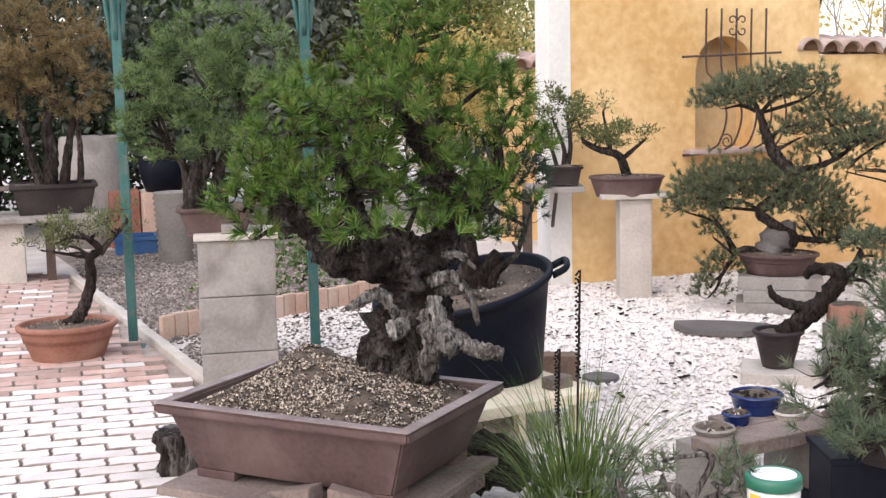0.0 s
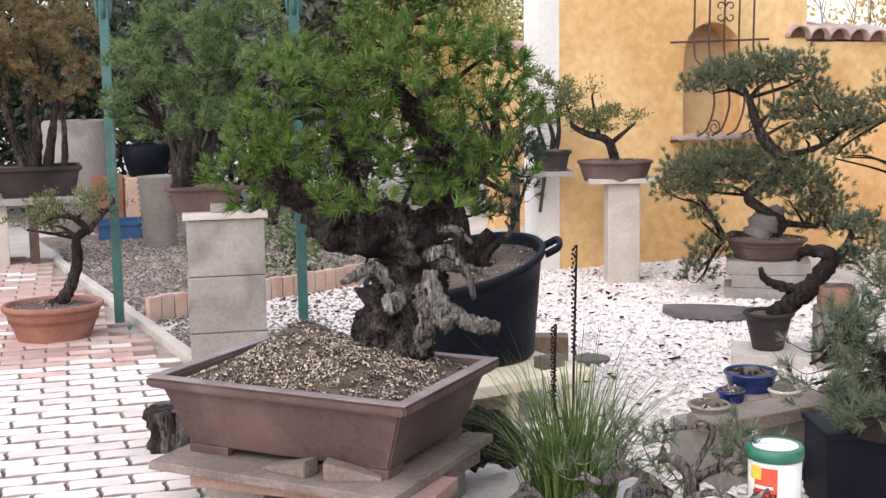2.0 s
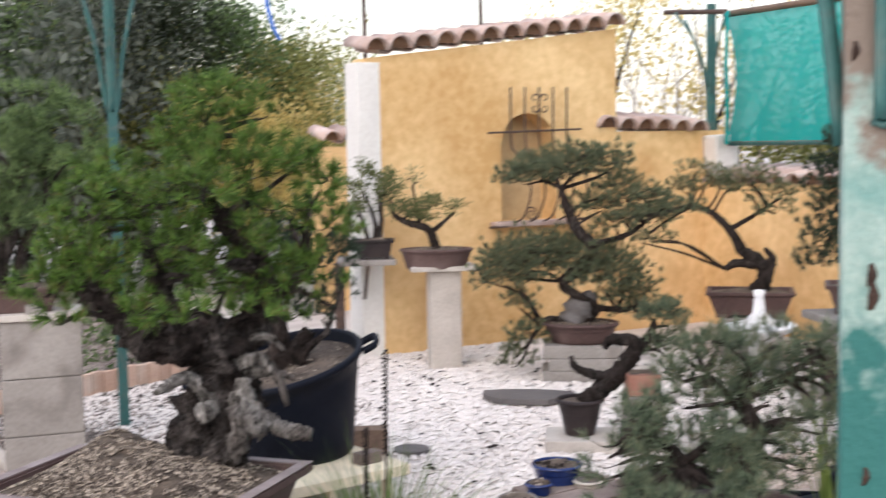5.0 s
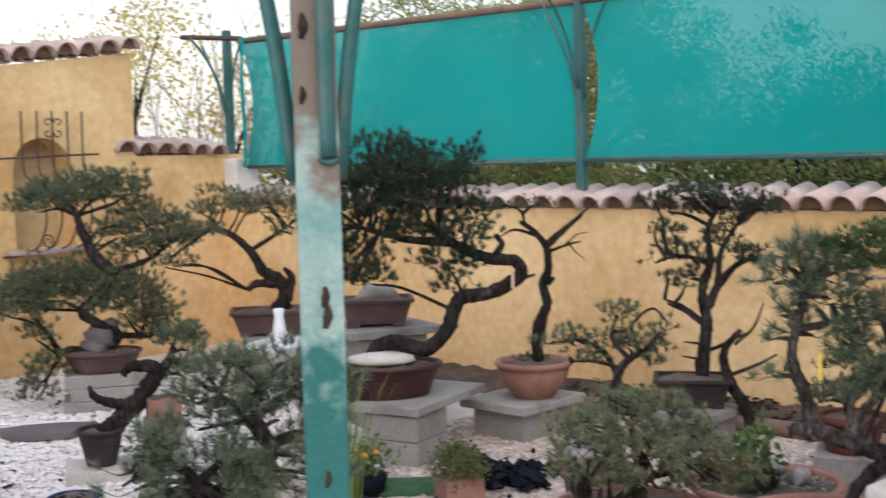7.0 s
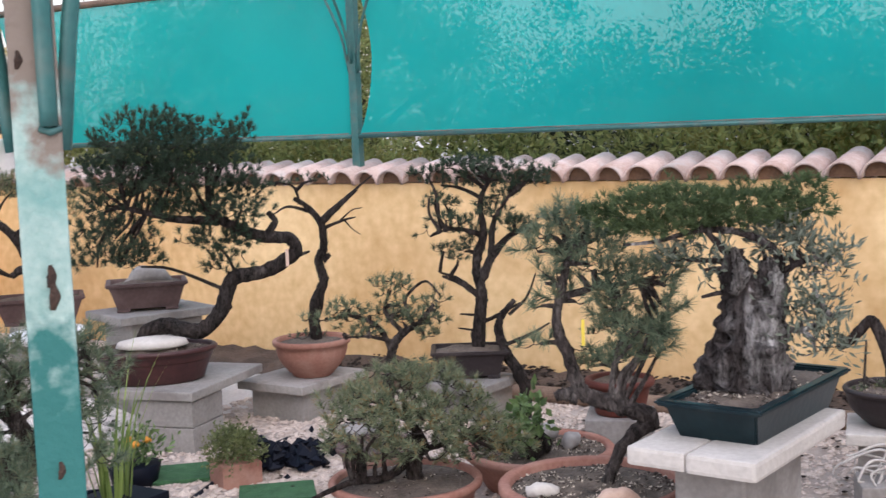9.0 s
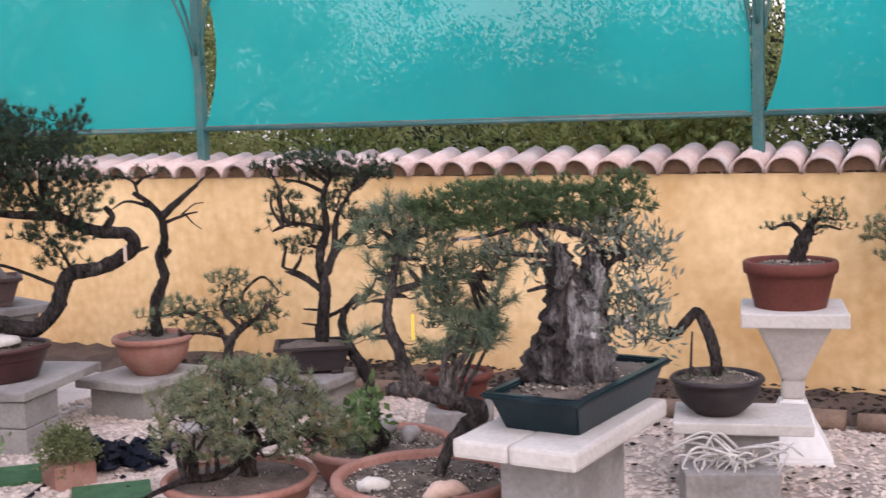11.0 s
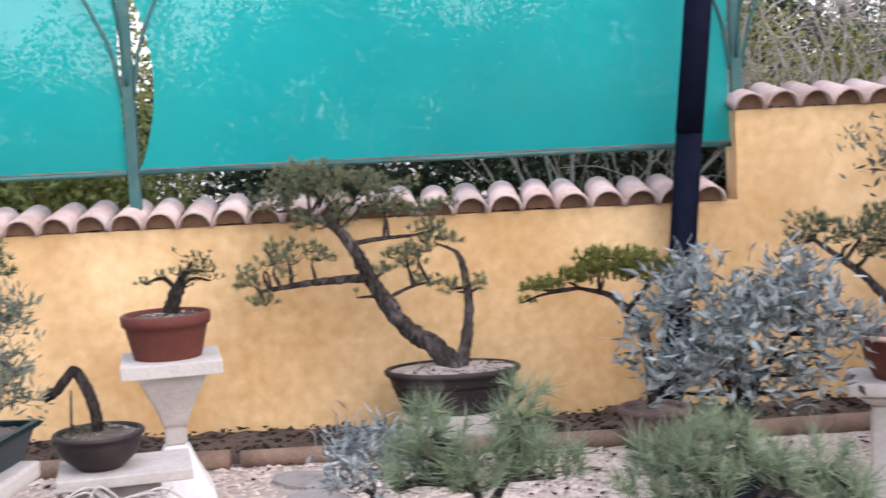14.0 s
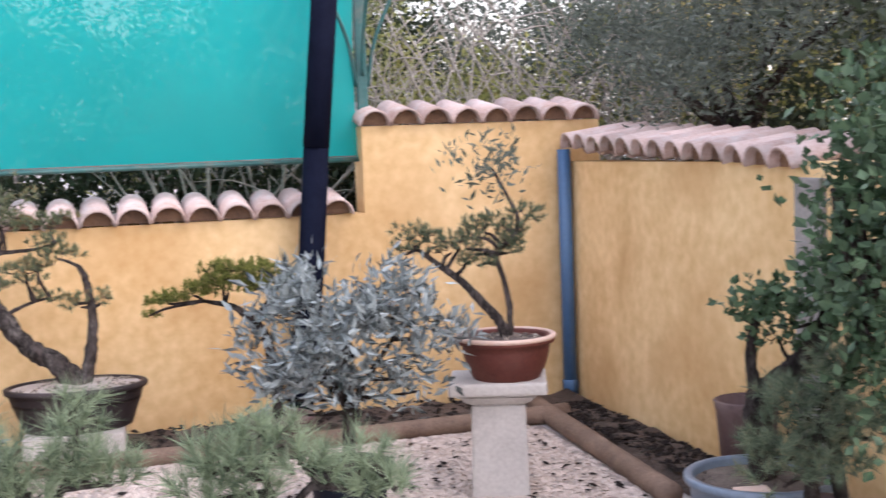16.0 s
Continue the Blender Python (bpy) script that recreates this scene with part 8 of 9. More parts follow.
# ---- beyond the walls ----
def cloud(name, clumps, size, count, material, label, category, gap, width=0.5, trunk=None):
    """A shrub or tree beyond the walls: a crown of loose leaves with gaps, on branching stems."""
    x, y = clumps[0][0], clumps[0][1]
    ob = thing(name, (x, y, LEVEL), 0, label, category, category + " beyond the walls")
    rel = [(c[0] - x, c[1] - y, *c[2:]) for c in clumps]
    bm = bmesh.new()
    top = max(c[2] for c in rel)
    stem = smooth_path([(0, 0, -0.1), (0.1, 0.05, top * 0.3), (-0.05, 0, top * 0.6)], 5)
    r = trunk or 0.05
    tube(bm, stem, [r, r * 0.8, r * 0.5], 8, 0.3)
    for c in rel:
        a = min(stem, key=lambda p: (p - Vector(c[:3])).length)
        tube(bm, smooth_path([a, a.lerp(Vector(c[:3]), 0.5) + Vector((0.05, 0.05, 0.08)), Vector(c[:3])], 4), [r * 0.5, r * 0.3, r * 0.12], 6, 0.2)
    part("trunk", bm, BARK, ob, smooth=True)
    cs, ws = pad_points(rel, gap)
    triangles("crown", leaves(cs, ws, count, size, 1.2, width, 1.4), material, ob, kind="stuff")
    return ob


# hedge along the far side of the long wall, in lengths
for k in range(9):
    y = 7.4 - k * 1.25
    cloud("hedge_shrub", [(7.75 + random.uniform(-0.05, 0.1), y + random.uniform(-0.3, 0.3), random.uniform(0.9, 1.15), 0.34, 0.42, random.uniform(0.6, 0.8)), (7.8, y + 0.5, 1.3, 0.28, 0.2, 0.5), (7.75, y - 0.2, 0.6, 0.34, 0.5, 0.6)],
          0.065, 8, HEDGE if k < 6 else DARK_LEAF, "leafy hedge shrub behind the garden wall, yellowing in places", "hedge", 0.085)
# taller trees behind the net, leaving one gap of open sky
for x, y, z, r, h, m in ((10.5, 8.8, 2.1, 1.3, 1.2, HEDGE), (10.2, 6.6, 2.05, 1.1, 1.1, HEDGE), (10.6, 4.5, 1.5, 0.8, 0.85, DARK_LEAF), (10.6, 2.6, 1.55, 1.0, 0.95, DARK_LEAF), (10.4, 0.3, 2.0, 1.3, 1.1, DARK_LEAF), (10.2, -2.2, 2.1, 1.3, 1.3, DARK_LEAF), (9.8, -4.6, 2.0, 1.3, 1.2, OLIVE_DULL)):
    cloud("tree", [(x, y, z, r, h, 0.8), (x + 0.3, y + 0.8, z - 0.35, r * 0.7, h * 0.8, 0.7), (x, y - 0.8, z - 0.25, r * 0.7, h * 0.85, 0.7), (x, y, 0.8, r, 0.7, 0.7)], 0.05, 34, m, "leafy tree standing well behind the shade net", "tree", 0.16, trunk=0.1)
# thin yellow growth seen past the net's ends
for y in (5.15, 1.2, -2.5):
    cloud("thin_shrub", [(8.0, y, 1.6, 0.3, 0.5, 0.3), (8.05, y + 0.05, 2.2, 0.28, 0.4, 0.28)], 0.05, 7, HEDGE, "thin yellowing shrub rising behind the wall", "shrub", 0.09, trunk=0.012)
# thin trees behind the corner; their sunlit glow is in the leaf colour
for x, y, z, r, h in ((8.2, 11.0, 2.2, 0.9, 0.7), (9.4, 10.0, 1.8, 0.8, 0.8), (7.6, 12.2, 1.9, 0.9, 0.6), (9.0, 12.0, 2.5, 0.9, 0.6), (8.4, 9.6, 1.6, 0.7, 0.5)):
    cloud("thin_tree", [(x, y, z, r, h, r), (x + 0.4, y, z + 0.6, 0.5, 0.4, 0.5), (x - 0.4, y + 0.3, z - 0.6, 0.6, 0.5, 0.5)], 0.07, 5, GOLD_LEAF, "thin tree with sparse golden leaves against the sky, tinted as if sunlit", "autumn tree", 0.2, trunk=0.05)
for x, y, z, r, h, m in ((2.9, 12.4, 2.3, 0.8, 0.9, BROAD), (3.6, 12.0, 1.7, 0.7, 0.5, HEDGE), (4.7, 12.6, 1.5, 0.9, 0.6, GOLD_LEAF), (3.4, 13.4, 2.1, 1.0, 1.0, HEDGE), (5.6, 13.8, 1.7, 0.9, 0.7, GOLD_LEAF), (4.6, 15.5, 2.6, 1.3, 0.9, BROAD), (6.4, 15.0, 2.0, 1.0, 0.9, HEDGE)):
    cloud("tree", [(x, y, z, r, h, r), (x + 0.5, y, z - 0.6, 0.7, 0.6, 0.6), (x - 0.5, y, z - 0.4, 0.7, 0.6, 0.6)], 0.065, 7, m, "leafy tree beyond the far wall", "tree", 0.125, trunk=0.08)
for x, y, z, r, h, m in ((3.1, 11.6, 2.6, 0.62, 0.9, OLIVE_DULL), (3.8, 11.9, 2.3, 0.6, 0.8, DARK_LEAF), (4.5, 12.2, 2.3, 0.55, 0.65, BROAD), (5.2, 12.4, 2.0, 0.5, 0.55, HEDGE), (4.3, 11.3, 1.5, 0.6, 0.25, GOLD_LEAF)):
    cloud("tree", [(x, y, z, r, h, 0.5), (x + 0.2, y + 0.1, z - 0.7, r * 0.9, 0.5, 0.5), (x - 0.2, y, z + 0.2, r * 0.7, h * 0.6, 0.5)], 0.06, 8, m, "dense leafy tree close behind the far wall", "tree", 0.10, trunk=0.06)
# dark trees closing the paved side
for x, y, z, r, h, m in ((-0.8, 14.5, 2.0, 1.6, 1.6, DARK_LEAF), (1.2, 15.0, 2.2, 1.5, 1.7, DARK_LEAF), (2.6, 14.0, 2.0, 1.2, 1.6, DARK_LEAF), (0.2, 12.8, 2.2, 1.0, 1.0, DARK_PINE), (1.9, 12.6, 1.9, 0.8, 1.0, OLIVE_DULL), (2.7, 11.2, 1.6, 0.5, 0.9, OLIVE_DULL), (-1.6, 12.0, 1.8, 1.0, 1.4, DARK_LEAF), (3.6, 15.6, 2.4, 1.4, 1.6, DARK_LEAF)):
    cloud("tree", [(x, y, z, r, h, r), (x + 0.5, y, z - 1.0, r * 0.8, h * 0.7, 0.7), (x - 0.5, y, z - 0.6, r * 0.8, h * 0.8, 0.7)], 0.12, 7, m, "dark evergreen tree closing the view behind the stores", "evergreen tree", 0.2, trunk=0.12)
for x, y, z, r, h, m in ((9.3, -3.2, 1.3, 1.0, 0.8, HEDGE), (9.2, -5.2, 1.7, 1.1, 0.9, HEDGE), (7.6, -5.8, 1.7, 1.1, 0.9, HEDGE), (6.0, -5.2, 1.9, 1.0, 0.9, DARK_LEAF), (9.4, -1.2, 1.2, 1.0, 0.7, HEDGE)):
    cloud("tree", [(x, y, z, r, h, r), (x + 0.4, y + 0.5, z - 0.7, r * 0.8, h * 0.7, 0.6), (x - 0.4, y - 0.4, z + 0.3, r * 0.7, h * 0.6, 0.6)], 0.065, 7, m, "dense leafy tree behind the bare thicket", "tree", 0.12, trunk=0.08)
for k in range(9):
    x = -3.2 + k * 0.85
    cloud("hedge_shrub", [(x, 13.0 + 0.4 * math.sin(k * 2.1), 0.55, 0.6, 0.6, 0.5), (x + 0.35, 13.3, 1.05, 0.5, 0.5, 0.5)], 0.09, 12, DARK_LEAF if k % 3 else OLIVE_DULL, "dark evergreen hedge shrub closing the view behind the stores", "hedge", 0.15, trunk=0.04)
# shrubs in the bed behind the clay edging
for x, y, z in ((2.2, 7.9, 0.25), (1.75, 7.75, 0.18), (2.7, 8.3, 0.3)):
    cloud("low_shrub", [(x, y, z, 0.22, 0.2, 0.2)], 0.05, 6, BROAD, "low green shrub behind the clay edging", "shrub", 0.07, trunk=0.012)


def thicket(name, x, y, n, height, spread, label):
    ob = thing(name, (x, y, LEVEL), 0, label, "thicket")
    bm = bmesh.new()
    for _ in range(n):
        a = Vector((random.uniform(-spread, spread) * 0.3, random.uniform(-spread, spread), 0.4))
        lean = Vector((random.uniform(-0.15, 0.4), random.uniform(-0.9, 0.9), 1)).normalized()
        h = height * random.uniform(0.6, 1.1)
        b = a + lean * h * 0.55
        c = a + lean * h + Vector((random.uniform(-0.2, 0.2), random.uniform(-0.4, 0.4), 0))
        r = random.uniform(0.006, 0.016)
        tube(bm, smooth_path([a, b, c], 4), [r, r * 0.7, r * 0.25], 5, 0.2, cap=False)
        for _ in range(3):
            s = b.lerp(c, random.uniform(0, 0.8))
            e = s + Vector((random.uniform(-0.15, 0.3), random.uniform(-0.5, 0.5), random.uniform(-0.1, 0.5)))
            tube(bm, smooth_path([s, s.lerp(e, 0.5) + Vector((0, 0, 0.05)), e], 3), [r * 0.45, r * 0.3, r * 0.1], 4, cap=False)
    tagged(part("stem_mass", bm, TWIG, ob, smooth=True), kind="stuff")


TWIG = surface("grey_twigs", (0.20, 0.17, 0.14), (0.44, 0.39, 0.33), 10, 70, 0.95, 0.4)
thicket("bare_thicket", 7.5, -2.2, 90, 2.3, 1.1, "thicket of bare grey stems behind the raised wall")
thicket("bare_thicket", 8.1, -0.6, 60, 1.3, 1.0, "tangle of bare grey stems behind the wall")
thicket("bare_thicket", 8.0, -4.4, 70, 2.6, 1.2, "thicket of bare grey stems behind the raised wall")
thicket("bare_thicket", 8.4, 9.2, 40, 2.8, 1.2, "thin bare stems behind the corner of the walls")
cloud("olive_tree", [(6.9, -4.4, 2.15, 0.8, 0.55, 0.7), (6.4, -3.9, 1.85, 0.5, 0.25, 0.4), (5.9, -4.4, 2.3, 0.8, 0.6, 0.7), (7.4, -3.9, 2.0, 0.5, 0.3, 0.4), (5.2, -4.2, 2.1, 0.7, 0.5, 0.6), (6.0, -3.6, 1.65, 0.35, 0.2, 0.3)], 0.05, 8, OLIVE_DULL, "olive tree hanging over the side wall", "olive tree", 0.075, 0.3, trunk=0.09)
for x, y, z, r, h, m in ((3.7, -4.05, 2.0, 0.6, 0.5, DARK_LEAF), (4.0, -4.3, 1.9, 0.8, 0.9, DARK_LEAF), (3.1, -3.8, 1.4, 0.5, 0.7, DARK_LEAF), (5.4, -6.0, 2.2, 1.2, 1.1, DARK_LEAF), (7.0, -6.6, 2.4, 1.3, 1.1, HEDGE), (8.8, -6.0, 2.2, 1.2, 1.1, GOLD_LEAF)):
    cloud("tree", [(x, y, z, r, h, r), (x + 0.4, y, z - 0.7, r * 0.7, h * 0.7, 0.5), (x - 0.3, y + 0.2, z + 0.4, r * 0.6, h * 0.5, 0.5)], 0.075, 7, m, "dark leafy tree at the end of the garden", "tree", 0.14, trunk=0.08)

cloud("ivy_bush", [(3.60, -2.95, 1.34, 0.09, 0.12, 0.08), (3.64, -2.92, 1.14, 0.09, 0.12, 0.08), (3.58, -3.0, 1.03, 0.09, 0.13, 0.09), (3.66, -2.90, 0.90, 0.09, 0.12, 0.08), (3.58, -2.96, 0.77, 0.09, 0.12, 0.09), (3.54, -3.02, 1.24, 0.10, 0.14, 0.09), (3.45, -3.0, 1.1, 0.2, 0.4, 0.18), (3.4, -2.95, 0.7, 0.2, 0.3, 0.18), (3.5, -3.0, 1.5, 0.2, 0.15, 0.15), (3.2, -3.0, 1.2, 0.25, 0.5, 0.2)], 0.05, 7, IVY, "broad-leaved climbing bush at the end of the side wall", "bush", 0.075, 0.75, trunk=0.03)
end_pillar = part("pillar_south", boxed(4.23, 4.42, RY - T - 0.01, RY + 0.02, -0.1, 1.27, 0.008), CONCRETE)
tagged(end_pillar, "grey cement pillar near the end of the side wall", "pillar", kind="structure")

for x in (4.15, 5.12):
    stake = part("fence_stake", tube(bmesh.new(), [Vector((x, 8.4, 0)), Vector((x + 0.02, 8.4, 1.7)), Vector((x, 8.4, 3.2))], [0.02, 0.018, 0.014], 8, 0.2), IRON)
    tagged(stake, "tall thin dark stake rising behind the wall", "stake", "stakes behind the wall")
rope = part("blue_rope", tube(bmesh.new(), smooth_path([(3.45, 8.6, 3.11), (3.48, 8.6, 2.61), (3.50, 8.6, 2.44), (3.54, 8.6, 2.28), (3.59, 8.6, 2.19)], 6), [0.016, 0.014], 8), surface("blue_rope", (0.05, 0.14, 0.5), (0.09, 0.22, 0.65), 10, 60, 0.7, 0.3), smooth=True)
tagged(rope, "bright blue rope hanging from overhead", "rope")
wire = part("pergola_wire", tube(bmesh.new(), [Vector((1.0, 6.955, 2.48)), Vector((1.893, 6.54, 2.48)), Vector((3.45, 8.6, 3.10)), Vector((4.15, 8.4, 3.16))], [0.006, 0.006], 6), IRON)
tagged(wire, "thin wire strung between the pergola posts", "wire")

# ---- roof tiles, paving and gravel ----
def tile_mesh(name, r0, r1, length, up=True):
    bm, n, t = bmesh.new(), 9, 0.012
    rows = []
    for x, r in ((0.0, r0), (length, r1)):
        out, inn = [], []
        for i in range(n + 1):
            a = math.pi * i / n
            for lst, rr in ((out, r), (inn, r - t)):
                z = rr * math.sin(a)
                lst.append(bm.verts.new((x, rr * math.cos(a), z if up else -z)))
        rows.append((out, inn))
    (o0, i0), (o1, i1) = rows
    for k in range(n):
        bm.faces.new((o0[k], o0[k + 1], o1[k + 1], o1[k]))
        bm.faces.new((i0[k + 1], i0[k], i1[k], i1[k + 1]))
        bm.faces.new((o0[k + 1], o0[k], i0[k], i0[k + 1]))
        bm.faces.new((o1[k], o1[k + 1], i1[k + 1], i1[k]))
    for o, i in ((0, 0), (n, n)):
        bm.faces.new((o0[o], o1[o], i1[i], i0[i]))
    bmesh.ops.recalc_face_normals(bm, faces=bm.faces)
    me = bpy.data.meshes.new(name)
    bm.to_mesh(me)
    bm.free()
    me.shade_smooth()
    me.materials.append(ROOF_TILE)
    return me


COVER, PAN = tile_mesh("cover_tile", 0.090, 0.074, 0.40), tile_mesh("pan_tile", 0.078, 0.088, 0.36, False)


bm = bmesh.new()
front = [bm.verts.new((0.045, 0.073 * math.cos(math.pi * i / 9), 0.073 * math.sin(math.pi * i / 9) - 0.002)) for i in range(10)]
back = [bm.verts.new((0.10, v.co.y, v.co.z)) for v in front]
bm.faces.new(front)
bm.faces.new(back[::-1])
for i in range(10):
    bm.faces.new((front[i], back[i], back[(i + 1) % 10], front[(i + 1) % 10]))
bmesh.ops.recalc_face_normals(bm, faces=bm.faces)
PLUG = bpy.data.meshes.new("mortar_plug")
bm.to_mesh(PLUG)
bm.free()
# mortar this dark carries the shade under the tile ends in its colour
PLUG.materials.append(surface("shaded_mortar", (0.10, 0.055, 0.035), (0.22, 0.125, 0.07), 6, 60, 0.95, 0.5))


def tile_row(owner, a, b, turn, fall=11, pitch=0.176):
    """Cover and pan tiles from a to b along a wall's lip; turn: which way the tiles run back."""
    a, b = Vector(a), Vector(b)
    n = max(1, round((b - a).length / pitch))
    for i in range(n):
        p = a.lerp(b, (i + 0.5) / n)
        ob = new("cover_tile", COVER)
        ob.parent = owner
        ob.matrix_basis = pose(p.x, p.y, p.z + random.uniform(-0.005, 0.005), random.uniform(-2, 2), -fall, turn + random.uniform(-2, 2))
        plug = new("mortar_plug", PLUG)
        plug.parent = owner
        plug.matrix_basis = ob.matrix_basis
        if i < n - 1:
            q = a.lerp(b, (i + 1) / n)
            ob = new("pan_tile", PAN)
            ob.parent = owner
            ob.matrix_basis = pose(q.x, q.y, q.z + 0.036, random.uniform(-2, 2), -fall, turn + random.uniform(-1.5, 1.5)) @ pose(0.075, 0, 0)


tile_row(wall_long, (WX - 0.055, -1.99, 1.10), (WX - 0.055, 7.69, 1.10), 0)
tile_row(wall_raised, (WX - 0.055, -3.42, 1.565), (WX - 0.055, -2.04, 1.565), 0)
tile_row(wall_end, (5.72, EY - 0.055, 1.525), (6.74, EY - 0.055, 1.49), 90)
tile_row(wall_gable, (3.84, EY - 0.06, 2.045), (5.95, EY - 0.06, 2.285), 90, 8)
tile_row(wall_side, (6.68, RY + 0.06, 1.405), (4.36, RY + 0.06, 1.305), -90, 10)
tile_row(wall_back, (4.47, 9.95, 1.47), (7.3, 9.95, 1.47), 90, 11)


def paver_mesh(name, material):
    bm, l, w, h = bmesh.new(), 0.0945, 0.0442, 0.03
    def line(x0, y0, x1, y1, amp):
        return [(x0 + (x1 - x0) * k / 4 + (amp * math.sin(k / 4 * 6.283) if x0 == x1 else 0), y0 + (y1 - y0) * k / 4 + (amp * math.sin(k / 4 * 6.283) if y0 == y1 else 0)) for k in range(4)]
    ring = line(-l, -w, l, -w, 0.007) + line(l, -w, l, w, 0.004) + line(l, w, -l, w, -0.007) + line(-l, w, -l, -w, -0.004)
    low = [bm.verts.new((x, y, 0)) for x, y in ring]
    mid = [bm.verts.new((x, y, h - 0.003)) for x, y in ring]
    top = [bm.verts.new((x * 0.975, y * 0.945, h)) for x, y in ring]
    for a, b in ((low, mid), (mid, top)):
        for i in range(16):
            bm.faces.new((a[i], a[(i + 1) % 16], b[(i + 1) % 16], b[i]))
    bm.faces.new(top)
    for f in bm.faces:
        f.material_index = 1 if any(v.co.z < h - 0.001 for v in f.verts) else 0
    me = bpy.data.meshes.new(name)
    bm.to_mesh(me)
    bm.free()
    me.materials.append(material)
    me.materials.append(JOINT)      # soil clings to the flanks
    return me


bm = bmesh.new()
bm.faces.new([bm.verts.new(v) for v in ((-3.0, 2.2, LEVEL + 0.006), (1.45, 2.2, LEVEL + 0.006), (1.235, 5.85, LEVEL + 0.006), (0.80, 9.9, LEVEL + 0.006), (-3.0, 9.9, LEVEL + 0.006))])
paving = tagged(part("pavement", bm, JOINT), "block paving of pale and red interlocking pavers", "paving", kind="structure")
PALE, RED = paver_mesh("paver", PAVER_WHITE), paver_mesh("paver", PAVER_RED)
turn = -4.0
rest = {PALE: [], RED: []}
count = 0
edge = lambda y: 1.19 - (y - 5.85) * 0.108 if y > 5.85 else 1.19
for row in range(78):
    for col in range(16):
        x = -1.35 + col * 0.2 + (row % 2) * 0.1
        y = 2.6 + row * 0.1
        q = pose(0, 0, 0, 0, 0, turn) @ Vector((x, y - 5.0, 0)) + Vector((0.35, 5.0, 0))
        if not (-1.2 < q.x < edge(q.y) - 0.1 and 2.5 < q.y < 9.8):
            continue
        me = (RED if random.random() < 0.86 else PALE) if q.y > 5.95 + random.uniform(-0.08, 0.08) else (PALE if random.random() < 0.975 else RED)
        m = pose(q.x, q.y, LEVEL + 0.008 + random.uniform(-0.002, 0.002), random.uniform(-0.6, 0.6), random.uniform(-0.6, 0.6), turn + random.uniform(-1, 1))
        near = 0.05 + (q.y - 4.4) * 0.03 < q.x and 4.3 < q.y < 7.6
        if near and count < 290:
            ob = new("paver", me)
            ob.parent = paving
            ob.matrix_basis = m
            count += 1
        else:
            rest[me].append(m)
for me, ms in rest.items():
    k = len(me.vertices)
    co = np.empty(k * 3, np.float32)
    me.vertices.foreach_get("co", co)
    co = np.c_[co.reshape(-1, 3), np.ones(k)]
    verts, faces = [], []
    polys = [tuple(p.vertices) for p in me.polygons]
    for i, m in enumerate(ms):
        verts += [tuple(v) for v in (co @ np.array(m).T)[:, :3]]
        faces += [tuple(j + i * k for j in p) for p in polys]
    far = bpy.data.meshes.new("far_pavers")
    far.from_pydata(verts, [], faces)
    far.materials.append(me.materials[0])
    far.materials.append(JOINT)
    far.polygons.foreach_set("material_index", [p.material_index for p in me.polygons] * len(ms))
    ob = new("far_pavers", far)
    ob.parent = paving
    tagged(ob, kind="stuff")


def scatter(n, x0, x1, y0, y1):
    return np.stack([RNG.uniform(x0, x1, n), RNG.uniform(y0, y1, n), np.full(n, LEVEL + 0.006)], 1)


pts = scatter(42000, 1.5, 5.3, 3.4, 7.72)
pts = pts[(pts[:, 0] > 1.5 + 0.2 * (7.7 - pts[:, 1])) & ((pts[:, 1] > 4.3 + 0.25 * np.sin(pts[:, 0] * 3)) | (pts[:, 0] < 3.7))]
chips(pts, 0.0155, STONE_CHIP, None, "white_gravel", 0.55, "loose white marble gravel covering the court", "gravel")
pts = np.concatenate([scatter(16000, 4.2, 6.12, -2.75, 3.4), scatter(9000, 3.4, 6.1, -2.7, -0.6), scatter(8000, 3.6, 6.1, 2.6, 4.35)])
fawn = part("gravel_bed", boxed(3.3, 6.14, -2.78, 4.2, LEVEL - 0.02, LEVEL + 0.004), surface("fawn_ground", (0.26, 0.21, 0.18), (0.45, 0.38, 0.33), 3, 60, 0.95, 0.9, stain=(0.15, 0.11, 0.09), stain_scale=1.6, stain_amount=0.6))
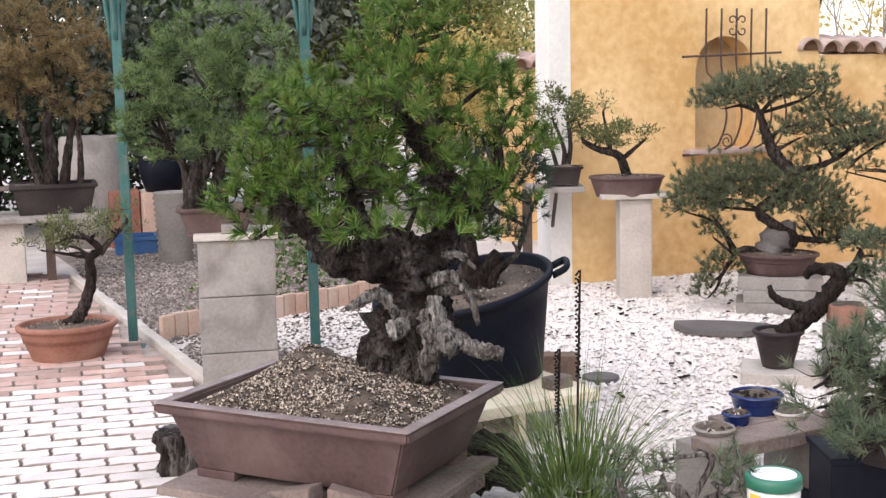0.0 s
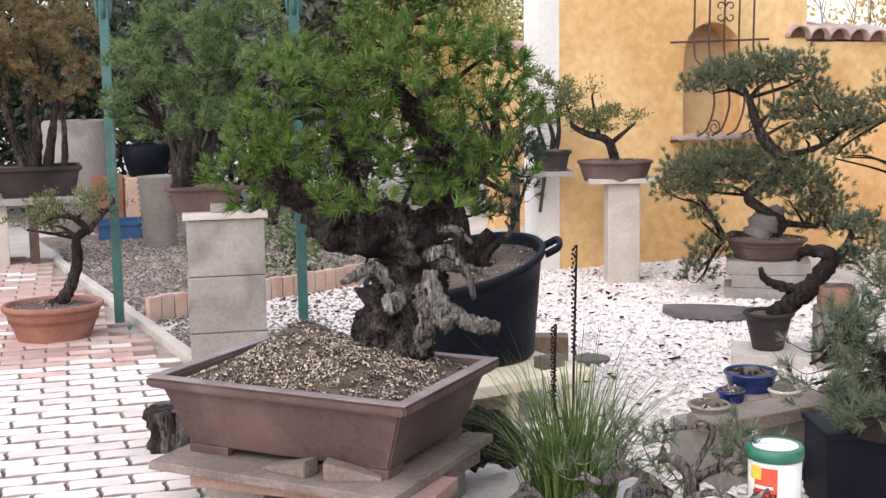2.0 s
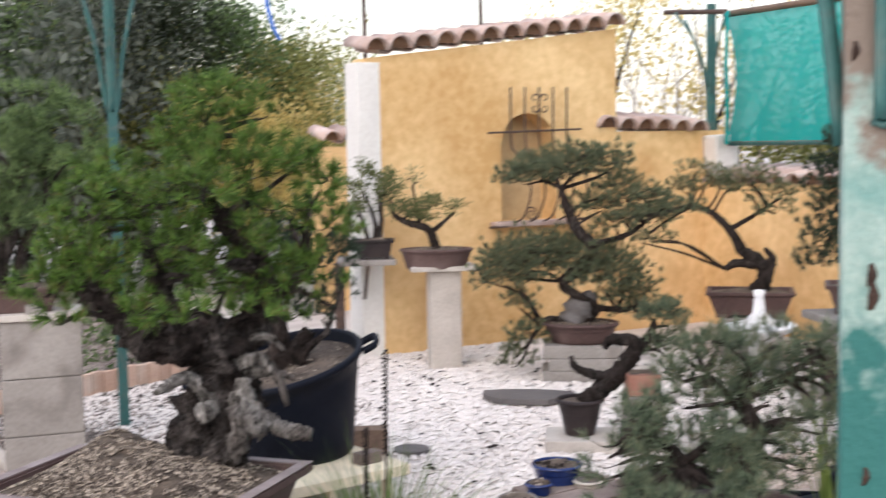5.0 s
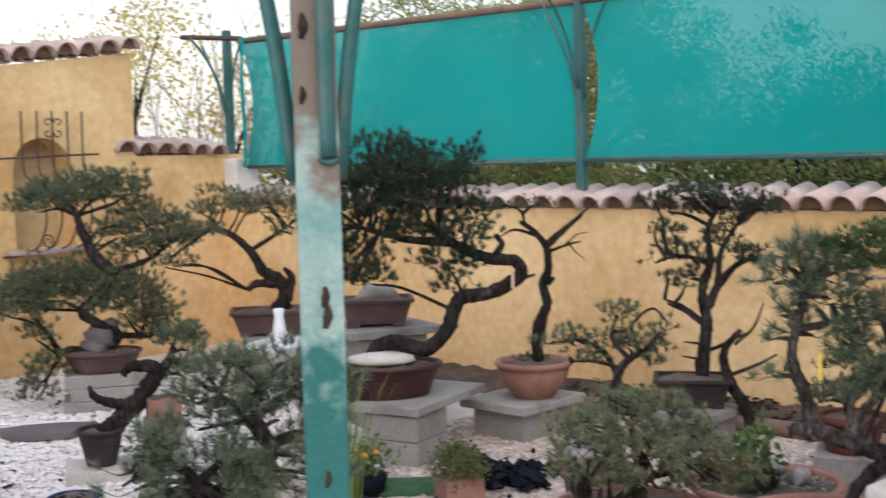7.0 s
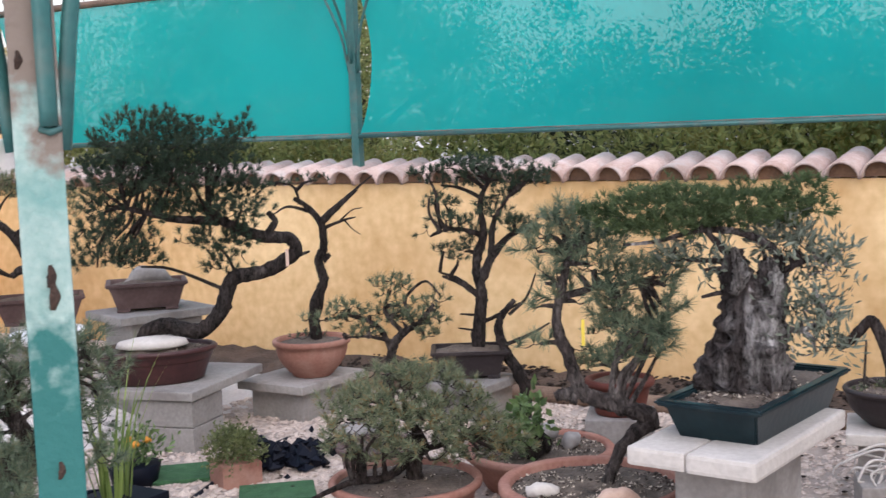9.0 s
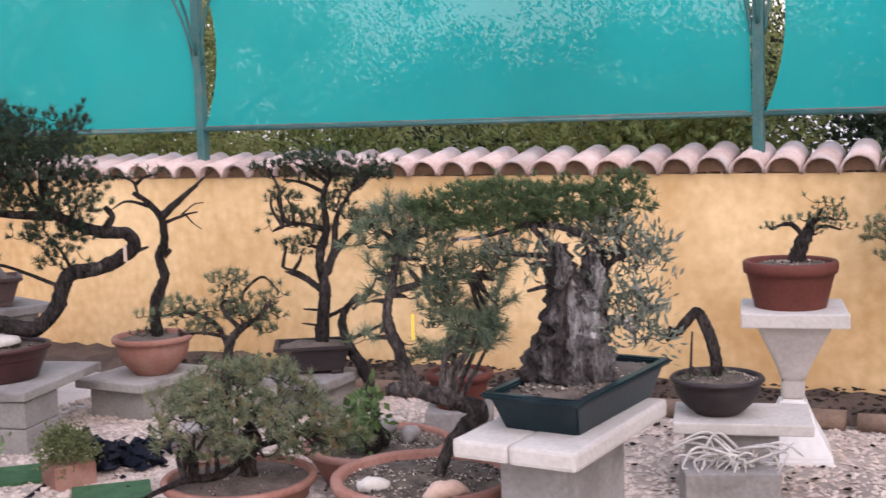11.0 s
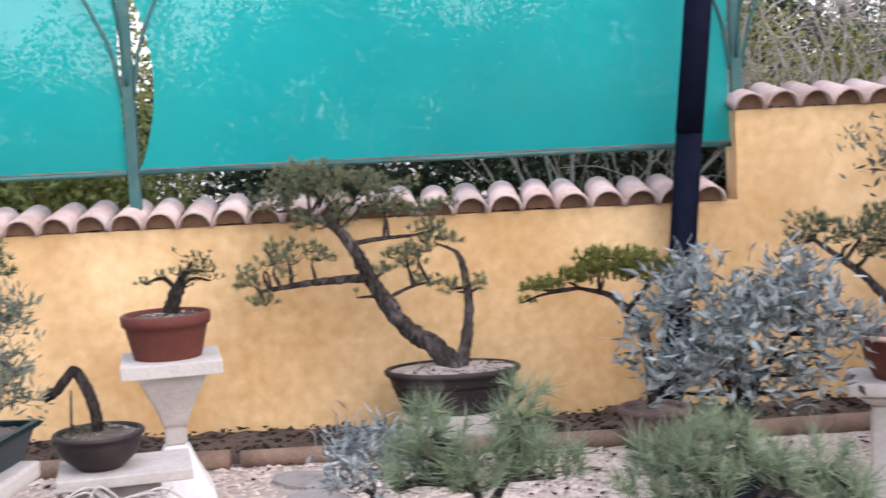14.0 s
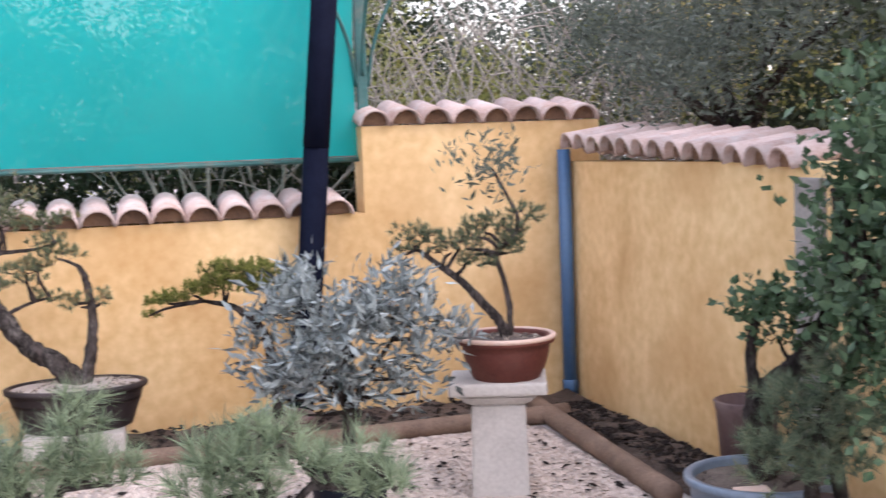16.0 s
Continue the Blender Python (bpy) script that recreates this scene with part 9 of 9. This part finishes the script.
tagged(fawn, "bed of fawn gravel and earth along the wall", "gravel", kind="structure")
chips(pts, 0.016, BROWN_CHIP, None, "brown_gravel", 0.5, "loose fawn gravel along the long wall", "gravel")
# litter, earth and chips here: darker tones hold the shade on this bed
BED_CHIP = grainy("shaded_bed_chips", (0.10, 0.08, 0.068), (0.42, 0.36, 0.32))
bm = bmesh.new()
bm.faces.new([bm.verts.new((x, y, LEVEL + 0.005)) for x, y in ((1.21, 7.14), (3.25, 8.06), (3.25, 11.2), (0.76, 11.2))])
bed_ground = part("earth_bed", bm, surface("shaded_litter", (0.13, 0.10, 0.083), (0.32, 0.265, 0.23), 4, 60, 0.95, 0.9, stain=(0.10, 0.075, 0.06), stain_scale=2.5, stain_amount=0.6))
tagged(bed_ground, "grey-brown earth and gravel behind the clay edging", "earth", kind="structure")
pts = scatter(14000, 0.9, 3.2, 6.1, 10.8)
pts = pts[pts[:, 0] > 1.30 - (pts[:, 1] - 5.85) * 0.108]
chips(pts, 0.017, BED_CHIP, None, "grey_gravel", 0.5, "loose grey-brown gravel beyond the kerb", "gravel")
chips(np.concatenate([scatter(1500, 6.18, 6.7, -2.8, 4.3) + [0, 0, 0.05], scatter(600, 4.5, 6.3, -3.15, -2.9) + [0, 0, 0.05]]), 0.018, BARK_DARK, None, "bark_mulch", 0.4, "dark bark mulch strewn over the beds", "mulch")
chips(np.concatenate([scatter(420, 4.3, 6.1, -2.7, 3.4), scatter(260, 3.4, 6.0, -2.7, -0.9), scatter(260, 1.9, 5.2, 4.4, 7.6)]) + [0, 0, 0.012], 0.016, BARK_DARK, None, "leaf_litter", 0.3, "dry dark leaf litter strewn over the gravel", "litter")
for x, y, r in ((5.35, 0.1, 0.2), (5.0, -0.35, 0.22), (5.75, 0.15, 0.16), (5.2, 3.3, 0.16)):
    ob = thing("stepping_stone", (x, y, LEVEL), random.uniform(0, 90), "flat grey-brown stepping stone in the gravel", "stone", "stepping stones")
    part("stone", lathe(bmesh.new(), [(r, 0), (r * 0.98, 0.02), (r * 0.9, 0.026)], 9, 1.3, 0.8), CONCRETE, ob)
